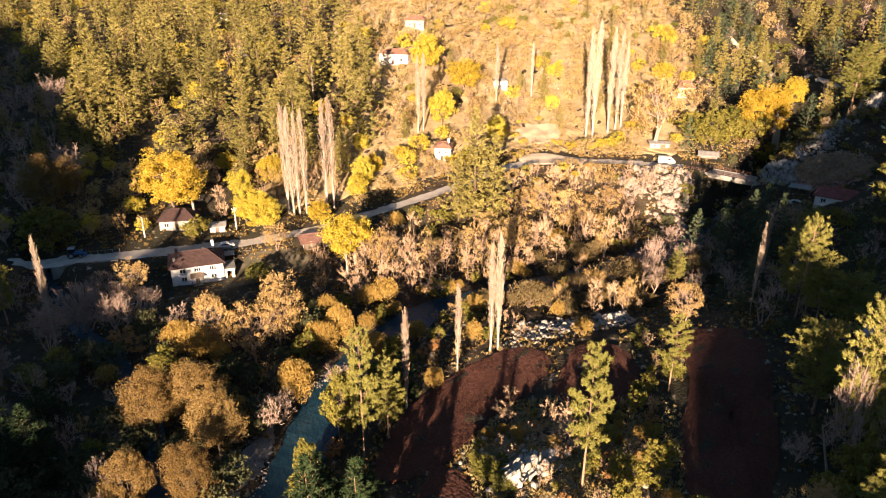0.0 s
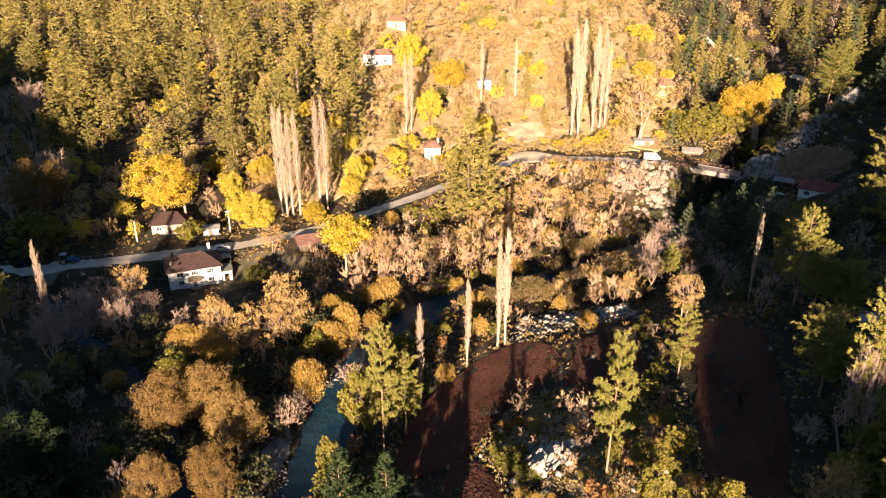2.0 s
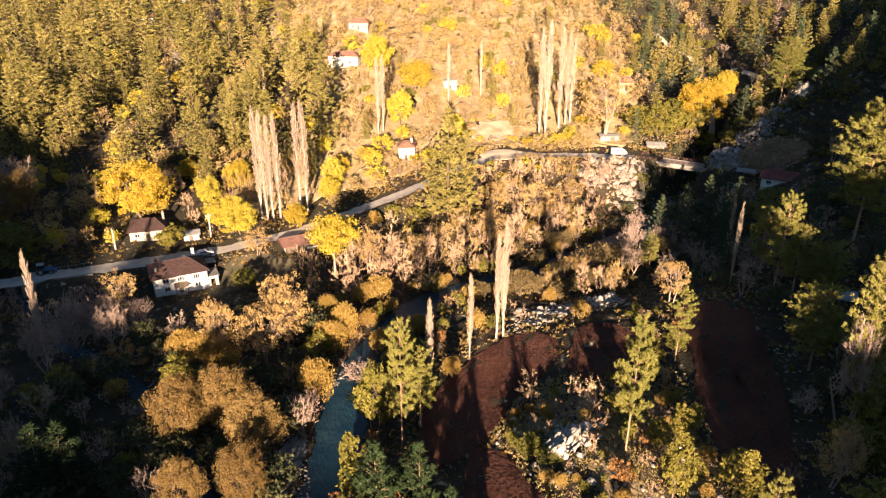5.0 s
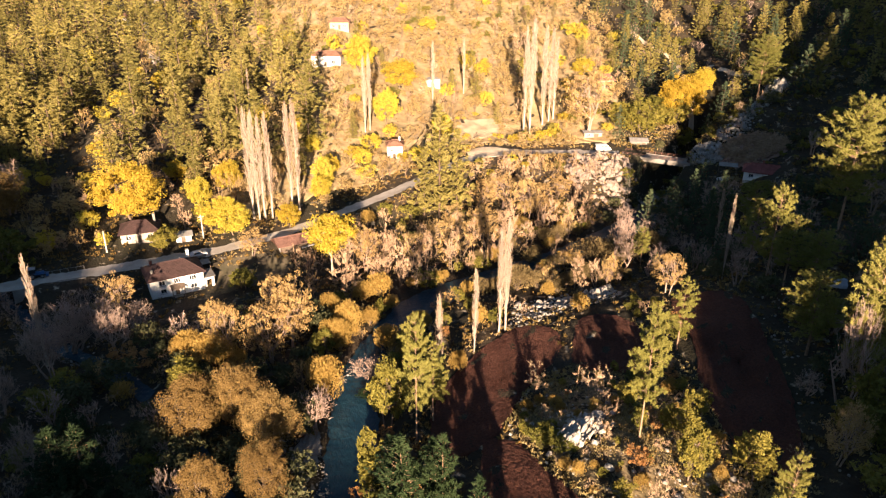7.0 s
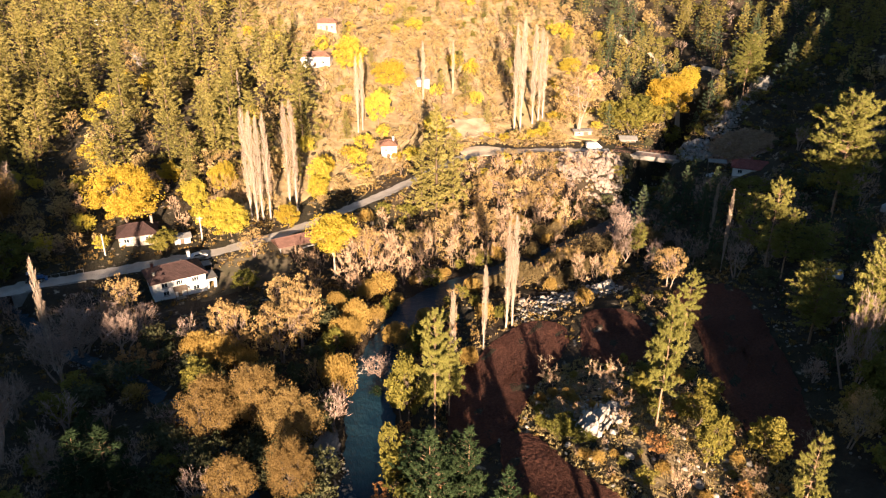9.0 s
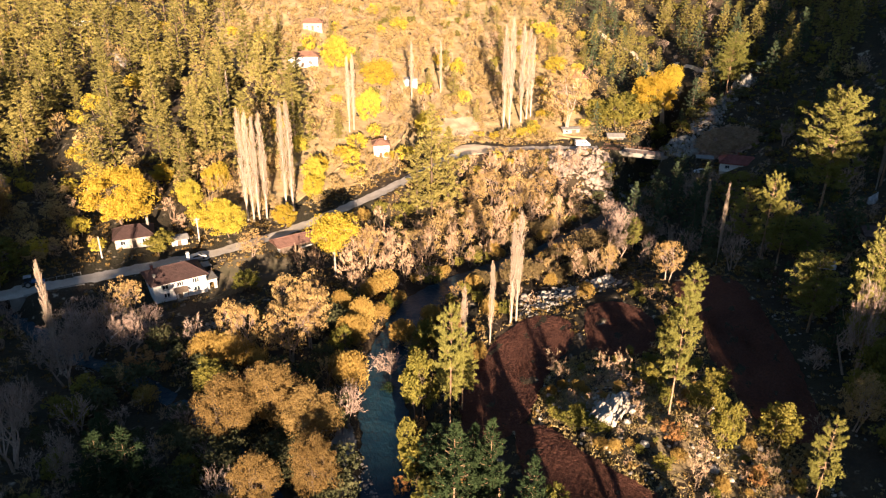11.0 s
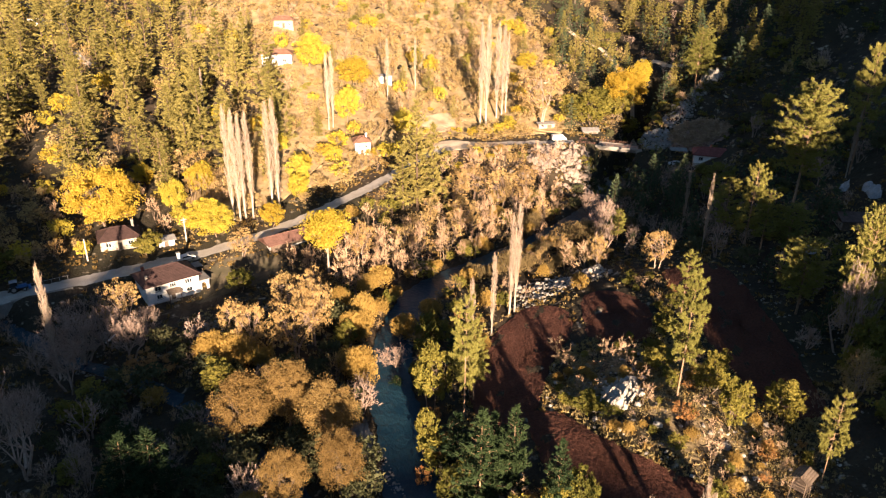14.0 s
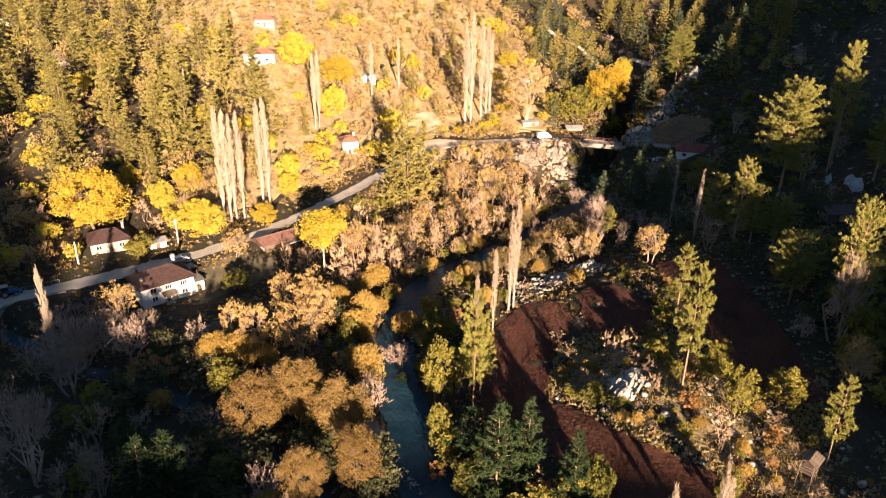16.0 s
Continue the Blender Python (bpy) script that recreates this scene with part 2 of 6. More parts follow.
M_ROOF_DARKRED = roof_material("dark red roof sheets", (0.21, 0.062, 0.052), (0.30, 0.095, 0.08))
M_RUST = roof_material("rusty sheet roof", (0.15, 0.078, 0.060), (0.22, 0.12, 0.092))
M_TIN = plain_material("grey sheet metal", (0.17, 0.16, 0.15), (0.27, 0.26, 0.24), 0.8, 0.7, 0.1)
M_WOOD = plain_material("weathered boards", (0.085, 0.062, 0.046), (0.165, 0.125, 0.092), 1.5, 0.9, stretch=(1, 1, 6))
M_POLE = plain_material("grey timber pole", (0.38, 0.34, 0.29), (0.5, 0.45, 0.38), 2.0, 0.9)
M_FRAME = plain_material("white window paint", (0.68, 0.67, 0.64), (0.78, 0.77, 0.74), 3.0, 0.6)
M_BLUE = plain_material("blue painted door", (0.08, 0.22, 0.32), (0.12, 0.28, 0.38), 3.0, 0.6)
M_GLASS = glass_material()
M_WHITE_PAINT = plain_material("white car paint", (0.56, 0.56, 0.56), (0.62, 0.62, 0.61), 3.0, 0.3, bump=0.02)
M_TRACTOR = plain_material("blue tractor paint", (0.03, 0.09, 0.22), (0.05, 0.13, 0.30), 3.0, 0.5)
M_RUBBER = plain_material("black rubber", (0.02, 0.02, 0.02), (0.035, 0.035, 0.035), 5.0, 0.9)
M_LAMP = plain_material("lamp glass", (0.6, 0.58, 0.5), (0.7, 0.68, 0.62), 5.0, 0.2)
M_TARP = plain_material("pale tarpaulin", (0.22, 0.235, 0.26), (0.36, 0.385, 0.42), 1.0, 0.55)
M_LOGS = plain_material("cut firewood", (0.30, 0.19, 0.11), (0.46, 0.32, 0.20), 5.0, 0.95)
M_BRICK = rock_material("red brick", (0.26, 0.09, 0.06), (0.35, 0.14, 0.10))

M_BARK = bark_material("grey-brown bark", (0.12, 0.085, 0.06), (0.24, 0.18, 0.13))
M_PINEBARK = bark_material("pine bark", (0.22, 0.12, 0.07), (0.42, 0.29, 0.19))
# pine bark darkened: woodland shade is put into the colour
M_SHADEBARK = bark_material("pine bark darkened for forest shade", (0.09, 0.06, 0.04), (0.17, 0.12, 0.08))
M_PALEBARK = bark_material("pale poplar bark", (0.34, 0.285, 0.23), (0.48, 0.415, 0.345), 1.5)
M_GREYBARK = bark_material("pale grey-brown bark", (0.27, 0.19, 0.145), (0.46, 0.34, 0.265))
M_TWIG = leaf_material("bare twigs", [(0.25, 0.165, 0.105), (0.38, 0.262, 0.168), (0.48, 0.345, 0.225)], 0.05, 0.95)
M_TWIG_DARK = leaf_material("dark bare twigs", [(0.24, 0.175, 0.14), (0.40, 0.30, 0.245)], 0.05, 0.95)
M_POPTWIG = leaf_material("pale poplar twigs", [(0.24, 0.175, 0.125), (0.34, 0.26, 0.195), (0.42, 0.33, 0.255)], 0.1, 0.95)
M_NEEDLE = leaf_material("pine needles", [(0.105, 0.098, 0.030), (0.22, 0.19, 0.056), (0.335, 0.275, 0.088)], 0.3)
# needle copies with light in the colour: one brightened for sun, two toned for shade
M_NEEDLE_BRIGHT = leaf_material("yellow-green needles brightened for sun", [(0.115, 0.118, 0.03), (0.205, 0.195, 0.05), (0.30, 0.27, 0.075)], 0.25)
M_NEEDLE_DARK = leaf_material("pine needles darkened for shade", [(0.012, 0.023, 0.010), (0.023, 0.040, 0.016), (0.036, 0.054, 0.020)], 0.15)
M_NEEDLE_SHADE = leaf_material("pine needles toned for shade", [(0.035, 0.052, 0.030), (0.062, 0.085, 0.045), (0.095, 0.115, 0.058)], 0.2)
M_YELLOW = leaf_material("yellow autumn leaves", [(0.37, 0.235, 0.035), (0.46, 0.35, 0.045), (0.54, 0.45, 0.07), (0.37, 0.34, 0.065)], 0.45)
M_AMBER = leaf_material("amber leaves", [(0.34, 0.215, 0.03), (0.44, 0.305, 0.04), (0.52, 0.39, 0.06)], 0.35)
# willow brown kept dark to stand in for shade on the river flats
M_WILLOW_SHADE = leaf_material("olive-brown willow leaves toned for shade", [(0.085, 0.066, 0.03), (0.15, 0.112, 0.05), (0.225, 0.165, 0.08)], 0.25)
M_OAK = leaf_material("brown oak leaves", [(0.115, 0.073, 0.026), (0.20, 0.130, 0.046), (0.29, 0.20, 0.075)], 0.25)
M_GOLD = leaf_material("golden willow leaves", [(0.22, 0.14, 0.04), (0.33, 0.22, 0.06), (0.42, 0.29, 0.09)], 0.3)
M_TAWNY = leaf_material("tawny leaves", [(0.25, 0.16, 0.066), (0.38, 0.262, 0.108), (0.49, 0.355, 0.16)], 0.25)
M_GREEN = leaf_material("green autumn leaves", [(0.080, 0.085, 0.020), (0.155, 0.142, 0.030), (0.285, 0.235, 0.052)], 0.3)
# darker copy of the green leaves, with deep shade put into the colour
M_GREEN_SHADE = leaf_material("green leaves darkened for shade", [(0.035, 0.042, 0.020), (0.070, 0.074, 0.034), (0.115, 0.105, 0.050)], 0.2)
M_ORANGE = leaf_material("orange leaves", [(0.30, 0.15, 0.055), (0.44, 0.25, 0.10)], 0.3)
M_HILL = leaf_material("dull gold leaves", [(0.27, 0.18, 0.075), (0.39, 0.28, 0.12), (0.50, 0.375, 0.175), (0.34, 0.28, 0.11)], 0.45)
M_GRASS = leaf_material("dry grass blades", [(0.22, 0.155, 0.07), (0.36, 0.265, 0.13), (0.28, 0.23, 0.09), (0.45, 0.35, 0.19)], 0.3)
M_SCRUB = leaf_material("low scrub", [(0.07, 0.065, 0.022), (0.15, 0.10, 0.035), (0.24, 0.15, 0.05), (0.12, 0.11, 0.03)], 0.2)


# ---- mesh helpers ----
def mesh_of(name, verts, faces, material, smooth=False):
    """A mesh from arrays of corners and of faces with three or four corners each."""
    me = bpy.data.meshes.new(name)
    verts, faces = np.asarray(verts, np.float32), np.asarray(faces, np.int32)
    k = faces.shape[1]
    me.vertices.add(len(verts))
    me.vertices.foreach_set("co", verts.ravel())
    me.loops.add(faces.size)
    me.loops.foreach_set("vertex_index", faces.ravel())
    me.polygons.add(len(faces))
    me.polygons.foreach_set("loop_start", np.arange(0, faces.size, k, dtype=np.int32))
    me.polygons.foreach_set("loop_total", np.full(len(faces), k, np.int32))
    me.update(calc_edges=True)
    me.validate()
    if smooth:
        me.polygons.foreach_set("use_smooth", np.ones(len(faces), bool))
    me.materials.append(material)
    return me


def part(name, bm, material, parent, label=""):
    """Links a bmesh, or a mesh, as one object under a thing or a part."""
    me = bm
    if isinstance(bm, bmesh.types.BMesh):
        me = bpy.data.meshes.new(name)
        bmesh.ops.recalc_face_normals(bm, faces=bm.faces)
        bm.to_mesh(me)
        bm.free()
        me.materials.append(material)
    ob = new(name, me)
    ob.parent = parent
    return tagged(ob, label)


def thing(name, label, category, group="", kind=""):
    return tagged(new(name), label, category, group, kind)


def boxes(*specs, bevel=0.0):
    """A bmesh of boxes (x0, y0, z0, x1, y1, z1)."""
    bm = bmesh.new()
    for x0, y0, z0, x1, y1, z1 in specs:
        m = Matrix.LocRotScale(((x0 + x1) / 2, (y0 + y1) / 2, (z0 + z1) / 2), None, (x1 - x0, y1 - y0, z1 - z0))
        bmesh.ops.create_cube(bm, size=1, matrix=m)
    if bevel:
        bmesh.ops.bevel(bm, geom=list(bm.edges), offset=bevel, segments=1, affect="EDGES")
    return bm


def rod(p, q, r0, r1, sides=8, bm=None):
    """A tapered rod between two points."""
    bm = bm or bmesh.new()
    p, q = Vector(p), Vector(q)
    turn = (q - p).to_track_quat("Z", "Y").to_matrix().to_4x4()
    m = Matrix.Translation((p + q) / 2) @ turn
    bmesh.ops.create_cone(bm, cap_ends=True, segments=sides, radius1=r0, radius2=r1, depth=(q - p).length, matrix=m)
    return bm


def extruded(profile, width):
    """A closed profile of (y, z) points, drawn along x over the width, centred."""
    bm = bmesh.new()
    a = [bm.verts.new((-width / 2, y, z)) for y, z in profile]
    b = [bm.verts.new((width / 2, y, z)) for y, z in profile]
    bm.faces.new(a), bm.faces.new(b[::-1])
    for i in range(len(a)):
        j = (i + 1) % len(a)
        bm.faces.new((a[i], b[i], b[j], a[j]))
    return bm


def grid_faces(nx, ny):
    i, j = np.meshgrid(np.arange(nx - 1), np.arange(ny - 1), indexing="ij")
    a = (i * ny + j).ravel()
    return np.stack([a, a + ny, a + ny + 1, a + 1], 1)


def rounded_outline(points, per=14):
    """A smooth closed curve through the points."""
    p = np.array(points, float)
    out = []
    for i in range(len(p)):
        a, b, c, d = p[i - 1], p[i], p[(i + 1) % len(p)], p[(i + 2) % len(p)]
        for s in np.arange(per) / per:
            out.append(0.5 * (2 * b + (c - a) * s + (2 * a - 5 * b + 4 * c - d) * s * s + (3 * b - a - 3 * c + d) * s ** 3))
    return np.array(out)


def draped(name, outline, material, lift=0.08, rings=30, shape=None, wobble=0.0):
    """A sheet inside an outline, laid over the land from its middle outwards; its rim dips into the ground."""
    o = rounded_outline(outline)
    if wobble:
        a = np.arange(len(o))
        o = o + wobble * np.stack([np.sin(a * 1.7) + np.sin(a * 0.61), np.cos(a * 1.3) + np.sin(a * 0.43)], 1) * 0.5
    mid = o.mean(0)
    s = np.linspace(0.015, 1, rings)
    xy = mid + s[:, None, None] * (o - mid)
    z = land(xy[..., 0], xy[..., 1]) + lift
    if shape is not None:
        z = z + shape(xy[..., 0], xy[..., 1]) * (1 - ramp(0.93, 1, s))[:, None]
    z[-1] -= lift + 0.15
    n = len(o)
    v = np.concatenate([xy, z[..., None]], 2).reshape(-1, 3)
    i, j = np.meshgrid(np.arange(rings - 1), np.arange(n), indexing="ij")
    f = np.stack([i * n + j, (i + 1) * n + j, (i + 1) * n + (j + 1) % n, i * n + (j + 1) % n], -1).reshape(-1, 4)
    return new(name, mesh_of(name, v, f[:, ::-1] if ring_turn(o) else f, material, True))


def ring_turn(o):
    x, y = o[:, 0], o[:, 1]
    return float(np.sum(x * np.roll(y, -1) - y * np.roll(x, -1))) < 0


def ribbon(name, line, width, material, height, step=1.0, across=5, edge=None):
    """A strip along a line of (x, y), at height(x, y), with slightly uneven edges."""
    p = np.array(line, float)
    seg = np.r_[0, np.cumsum(np.hypot(*np.diff(p, axis=0).T))]
    s = np.arange(0, seg[-1], step)
    q = np.stack([np.interp(s, seg, p[:, 0]), np.interp(s, seg, p[:, 1])], 1)
    for _ in range(6):
        q[1:-1] = (q[:-2] + 2 * q[1:-1] + q[2:]) / 4
    d = np.gradient(q, axis=0)
    d /= np.hypot(d[:, 0], d[:, 1])[:, None]
    side = np.stack([-d[:, 1], d[:, 0]], 1)
    w = np.linspace(-1, 1, across)
    half = width / 2 * (1 + 0.06 * np.sin(s * 0.7) + 0.05 * np.sin(s * 1.9 + 1))
    xy = q[:, None] + side[:, None] * (w[None, :] * half[:, None])[..., None]
    z = height(xy[..., 0], xy[..., 1])
    if edge is not None:
        z = z + edge * (np.abs(w) > 0.99)
    return new(name, mesh_of(name, np.concatenate([xy, z[..., None]], 2).reshape(-1, 3), grid_faces(len(s), across)[:, ::-1], material, True))


# ---- the ground ----
def uneven(a, b, fine_a, fine_b, fine, coarse):
    lo = fine_a - (fine_a - a) * (1 - np.linspace(0, 1, coarse, endpoint=False)) ** 2
    hi = fine_b + (b - fine_b) * (np.linspace(0, 1, coarse + 1)[1:]) ** 2
    return np.r_[lo, np.arange(fine_a, fine_b, fine), hi]


gx, gy = uneven(-2600, 2600, -170, 190, 2.1, 36), uneven(-2600, 3200, 30, 400, 2.1, 40)
XX, YY = np.meshgrid(gx, gy, indexing="ij")
ZZ = land(XX, YY) + 0.22 * np.array(rng.standard_normal(XX.shape)) * ramp(6, 30, np.abs(YY - foot(XX)))
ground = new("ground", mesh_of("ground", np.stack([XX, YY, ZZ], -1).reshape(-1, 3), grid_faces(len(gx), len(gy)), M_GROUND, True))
tagged(ground, "autumn valley floor and hillsides of dry grass and soil", "ground", kind="structure")

# fields
FIELD_A = [(-11, 89.5), (-10.3, 98), (-6.7, 108), (1.8, 118.2), (10, 124.3), (15, 126.4), (20, 124), (21.3, 119), (18.6, 112), (12.3, 107.3), (6, 100), (2, 94.5), (-4, 90)]
FIELD_B = [(-1.5, 92), (3.2, 89.5), (5.6, 80), (8.6, 72), (13.4, 61.5), (16, 50), (8, 48), (0, 60), (-4, 69), (-5.3, 76), (-3.8, 86)]
FIELD_C = [(26.6, 123), (31, 124), (35.7, 119.5), (36.8, 113), (35, 107.5), (30, 102), (24, 104), (20.5, 109), (23.5, 117)]
FIELD_D = [(47.5, 122.5), (54, 123.4), (60.6, 119.5), (59, 108), (56.5, 101.5), (51, 86), (46, 76.5), (41, 67), (36, 69), (35, 78), (38.8, 94), (43.6, 105)]
FURROWS = {"A": (0.35, FIELD_A), "B": (0.72, FIELD_B), "C": (0.2, FIELD_C), "D": (0.25, FIELD_D)}
for key, (turn, outline) in FURROWS.items():
    def furrow(x, y, turn=turn):
        c = x * math.cos(turn) - y * math.sin(turn) + 0.5 * np.sin((x + y) * 0.11)
        return 0.035 * np.abs(np.sin(c * 2.5)) + 0.06 * np.random.default_rng(9).standard_normal(np.shape(x))
    ob = draped("ploughed_field", outline, M_SOIL, 0.25, 84, furrow, 0.25)
    tagged(ob, "freshly ploughed field of dark red soil", "field", "ploughed fields", "structure")

# river and stream
water = ribbon("river", RIVER[:15], 9.0, M_WATER, lambda x, y: np.full(np.shape(x), -1.0) + 0.02 * np.sin(x * 0.8) * np.sin(y * 0.7), 1.0, 9)
tagged(water, "narrow milky-green river flowing between wooded banks", "river", kind="structure")
brook = ribbon("stream", STREAM, 3.4, M_WATER, lambda x, y: np.full(np.shape(x), -0.75), 1.0, 5)
tagged(brook, "shallow dark stream in a stony bed", "stream", kind="structure")

# road, yard, tracks
ROAD_XY = [(x, float(foot(x))) for x in np.arange(-165, 79.5, 3.0)]
road = ribbon("road", ROAD_XY, 5.8, M_ROAD, lambda x, y: np.maximum(land(x, y), road_level(x)) + 0.07, 1.0, 7, -0.14)
tagged(road, "narrow worn grey village road along the foot of the hill", "road", kind="structure")
EAST_ROAD = [(95.5, 204), (99, 201), (102, 197)]
track = ribbon("road_east", EAST_ROAD, 2.2, M_VERGE, lambda x, y: land(x, y) + 0.25, 1.0, 5, -0.4)
tagged(track, "narrow grey lane climbing beyond the bridge", "road", kind="structure")
yard = draped("yard", [(25, 226), (30, 222), (36, 223), (44, 224), (52, 226.5), (46, 228.5), (41, 230.5), (34, 234), (27, 232)], M_YARD, 0.2, 16, lambda x, y: np.maximum(0.0, road_level(x) - land(x, y)), 0.3)
tagged(yard, "gravel apron beside the road, its colour brightened for sun", "yard", kind="structure")
# pale sheet for a sunlit slope: its brightness is put into the colour
bank = draped("pale_bank", [(25.5, 243), (30, 241.5), (36, 243), (41, 245.5), (43.5, 250), (42, 256), (35, 257), (27.5, 256.5), (24.5, 250)], M_EARTH, 0.5, 16, lambda x, y: 0.2 * np.sin(x * 0.9) * np.sin(y * 0.6 + x * 0.3), 0.5)
tagged(bank, "bank above the gravel apron, its earth colour brightened for sun", "bank", kind="structure")


def crags(x, y):
    out = np.empty(np.shape(x))
    for i in np.ndindex(out.shape):
        p = Vector((x[i], y[i], 0.0))
        n = 1.5 * noise.noise(p * 0.24) + 1.1 * abs(noise.noise(p * 0.55 + Vector((7, 3, 1)))) + 0.9 * noise.cell(p * 0.75 + 0.5 * noise.noise_vector(p * 0.6)) + 0.35 * noise.noise(p * 1.7)
        out[i] = n - 0.5
    return out


cliff = draped("cliff", [(54, 215), (60, 217), (65, 217.4), (70, 216.6), (75.5, 214.5), (77, 208), (74, 202), (69, 201.5), (65, 206), (58, 210)], M_BUFF, 0.5, 60, crags, 0.5)
tagged(cliff, "craggy pale rock face below the road", "cliff", kind="structure")
# dry grass, brightened for sun, laid over the darkened soil
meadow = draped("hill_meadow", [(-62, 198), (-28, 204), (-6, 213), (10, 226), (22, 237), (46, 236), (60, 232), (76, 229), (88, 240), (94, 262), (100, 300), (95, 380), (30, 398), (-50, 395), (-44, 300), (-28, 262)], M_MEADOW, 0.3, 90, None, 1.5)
tagged(meadow, "dry golden grass slope above the road", "meadow", kind="structure")
upper = ribbon("upper_track", [(-30, 238), (-16, 244), (0, 249.5), (20, 255.5), (43, 260), (60, 262)], 2.6, M_YARD, lambda x, y: land(x, y) + 0.22, 1.0, 5, -0.4)
tagged(upper, "pale dirt track across the slope", "track", kind="structure")
hill_lane = ribbon("hill_lane", [(-90, 330), (-97, 350), (-104, 375), (-110, 420), (-112, 470)], 4.2, M_ROAD, lambda x, y: land(x, y) + 0.3, 1.5, 5, -0.4)
tagged(hill_lane, "grey lane through the pine wood on the hill", "road", kind="structure")
for line, label in (([(112, 232), (124, 262), (128, 290), (120, 315)], "bare pink earth track on the wooded slope"), ([(150, 228), (138, 250), (134, 268)], "bare earth track on the wooded slope")):
    ob = ribbon("earth_track", line, 3.0, M_YARD, lambda x, y: land(x, y) + 0.25, 1.5, 5, -0.4)
    tagged(ob, label, "track", kind="structure")
# turf brightened for the sunlit knoll, over the darkened soil
turf = draped("knoll_turf", [(4.5, 95), (12, 103), (20, 104), (30, 98), (35, 94), (33, 76), (31, 66), (28, 54), (20, 52), (16.5, 62), (10, 74), (7, 84)], M_TURF, 0.12, 60, lambda x, y: 0.1 * np.random.default_rng(3).standard_normal(np.shape(x)), 1.0)
tagged(turf, "dry grassy turf over the stony knoll", "grass", kind="structure")
bar = draped("shingle_bank", [(-36.5, 80), (-32, 88), (-30, 95), (-29.5, 101), (-31, 104), (-34, 97), (-38, 86)], M_SHINGLE, 0.25, 10, None, 0.4)
tagged(bar, "dark stony river bank with pale pebbles", "river bank", kind="structure")
garden = draped("house_yard", [(-58, 158), (-51, 160), (-38, 166), (-34, 173), (-42, 177), (-52, 174), (-57, 166)], M_GARDEN, 0.12, 14, None, 0.5)
tagged(garden, "rough grassy yard beside the white house", "yard", kind="structure")


# ---- trees ----
def unit(v):
    return v / np.maximum(np.linalg.norm(v, axis=-1, keepdims=True), 1e-9)


def tubes(segments, sides=5):
    """Tapered tubes for rows of (x0, y0, z0, x1, y1, z1, r0, r1)."""
    s = np.asarray(segments, float)
    p, q, r0, r1 = s[:, :3], s[:, 3:6], s[:, 6], s[:, 7]
    d = unit(q - p)
    ref = np.where(np.abs(d[:, 2:3]) > 0.9, np.array([[1.0, 0, 0]]), np.array([[0, 0, 1.0]]))
    a = unit(np.cross(d, ref))
    b = np.cross(d, a)
    ang = np.arange(sides) * 2 * np.pi / sides
    ring = np.cos(ang)[None, :, None] * a[:, None] + np.sin(ang)[None, :, None] * b[:, None]
    v = np.concatenate([p[:, None] + ring * r0[:, None, None], q[:, None] + ring * r1[:, None, None]], 1)
    k = np.arange(sides)
    f = np.stack([k, (k + 1) % sides, (k + 1) % sides + sides, k + sides], 1)
    return v.reshape(-1, 3), (f[None] + np.arange(len(s))[:, None, None] * 2 * sides).reshape(-1, 4)


def leaves(r, centres, size, long=1.0, along=None, tilt=1.0, corners=4, face=None, loose=1.7):
    """Small leaf sprays at the centres; along: their long way, face: the side they turn to the light, both with some scatter."""
    n = len(centres)
    a = unit(r.standard_normal((n, 3)))
    if along is not None:
        a = unit(along + tilt * 0.5 * r.standard_normal((n, 3)))
    if face is None:
        b = unit(np.cross(a, r.standard_normal((n, 3))))
    else:
        b = unit(np.cross(a, unit(face) + loose * 0.58 * r.standard_normal((n, 3))))
    w = size * (0.6 + 0.8 * r.random((n, 1)))
    if corners == 3:
        v = np.stack([centres - a * w * long - b * w * 0.5, centres + b * w * 0.95, centres + a * w * long - b * w * 0.3], 1)
        return v.reshape(-1, 3), np.arange(3 * n).reshape(-1, 3)
    v = np.stack([centres - a * w * long, centres + b * w * 0.6, centres + a * w * long, centres - b * w * 0.6], 1)
    return v.reshape(-1, 3), np.arange(4 * n).reshape(-1, 4)


def blades(r, roots, tips, width, face=None):
    """Thin three-cornered twigs or needle sprays."""
    n = len(roots)
    turn = r.standard_normal((n, 3)) if face is None else face + 0.8 * r.standard_normal((n, 3))
    side = unit(np.cross(tips - roots, turn)) * np.asarray(width).reshape(-1, 1) / 2
    v = np.stack([roots - side, roots + side, tips], 1)
    return v.reshape(-1, 3), np.arange(3 * n).reshape(-1, 3)


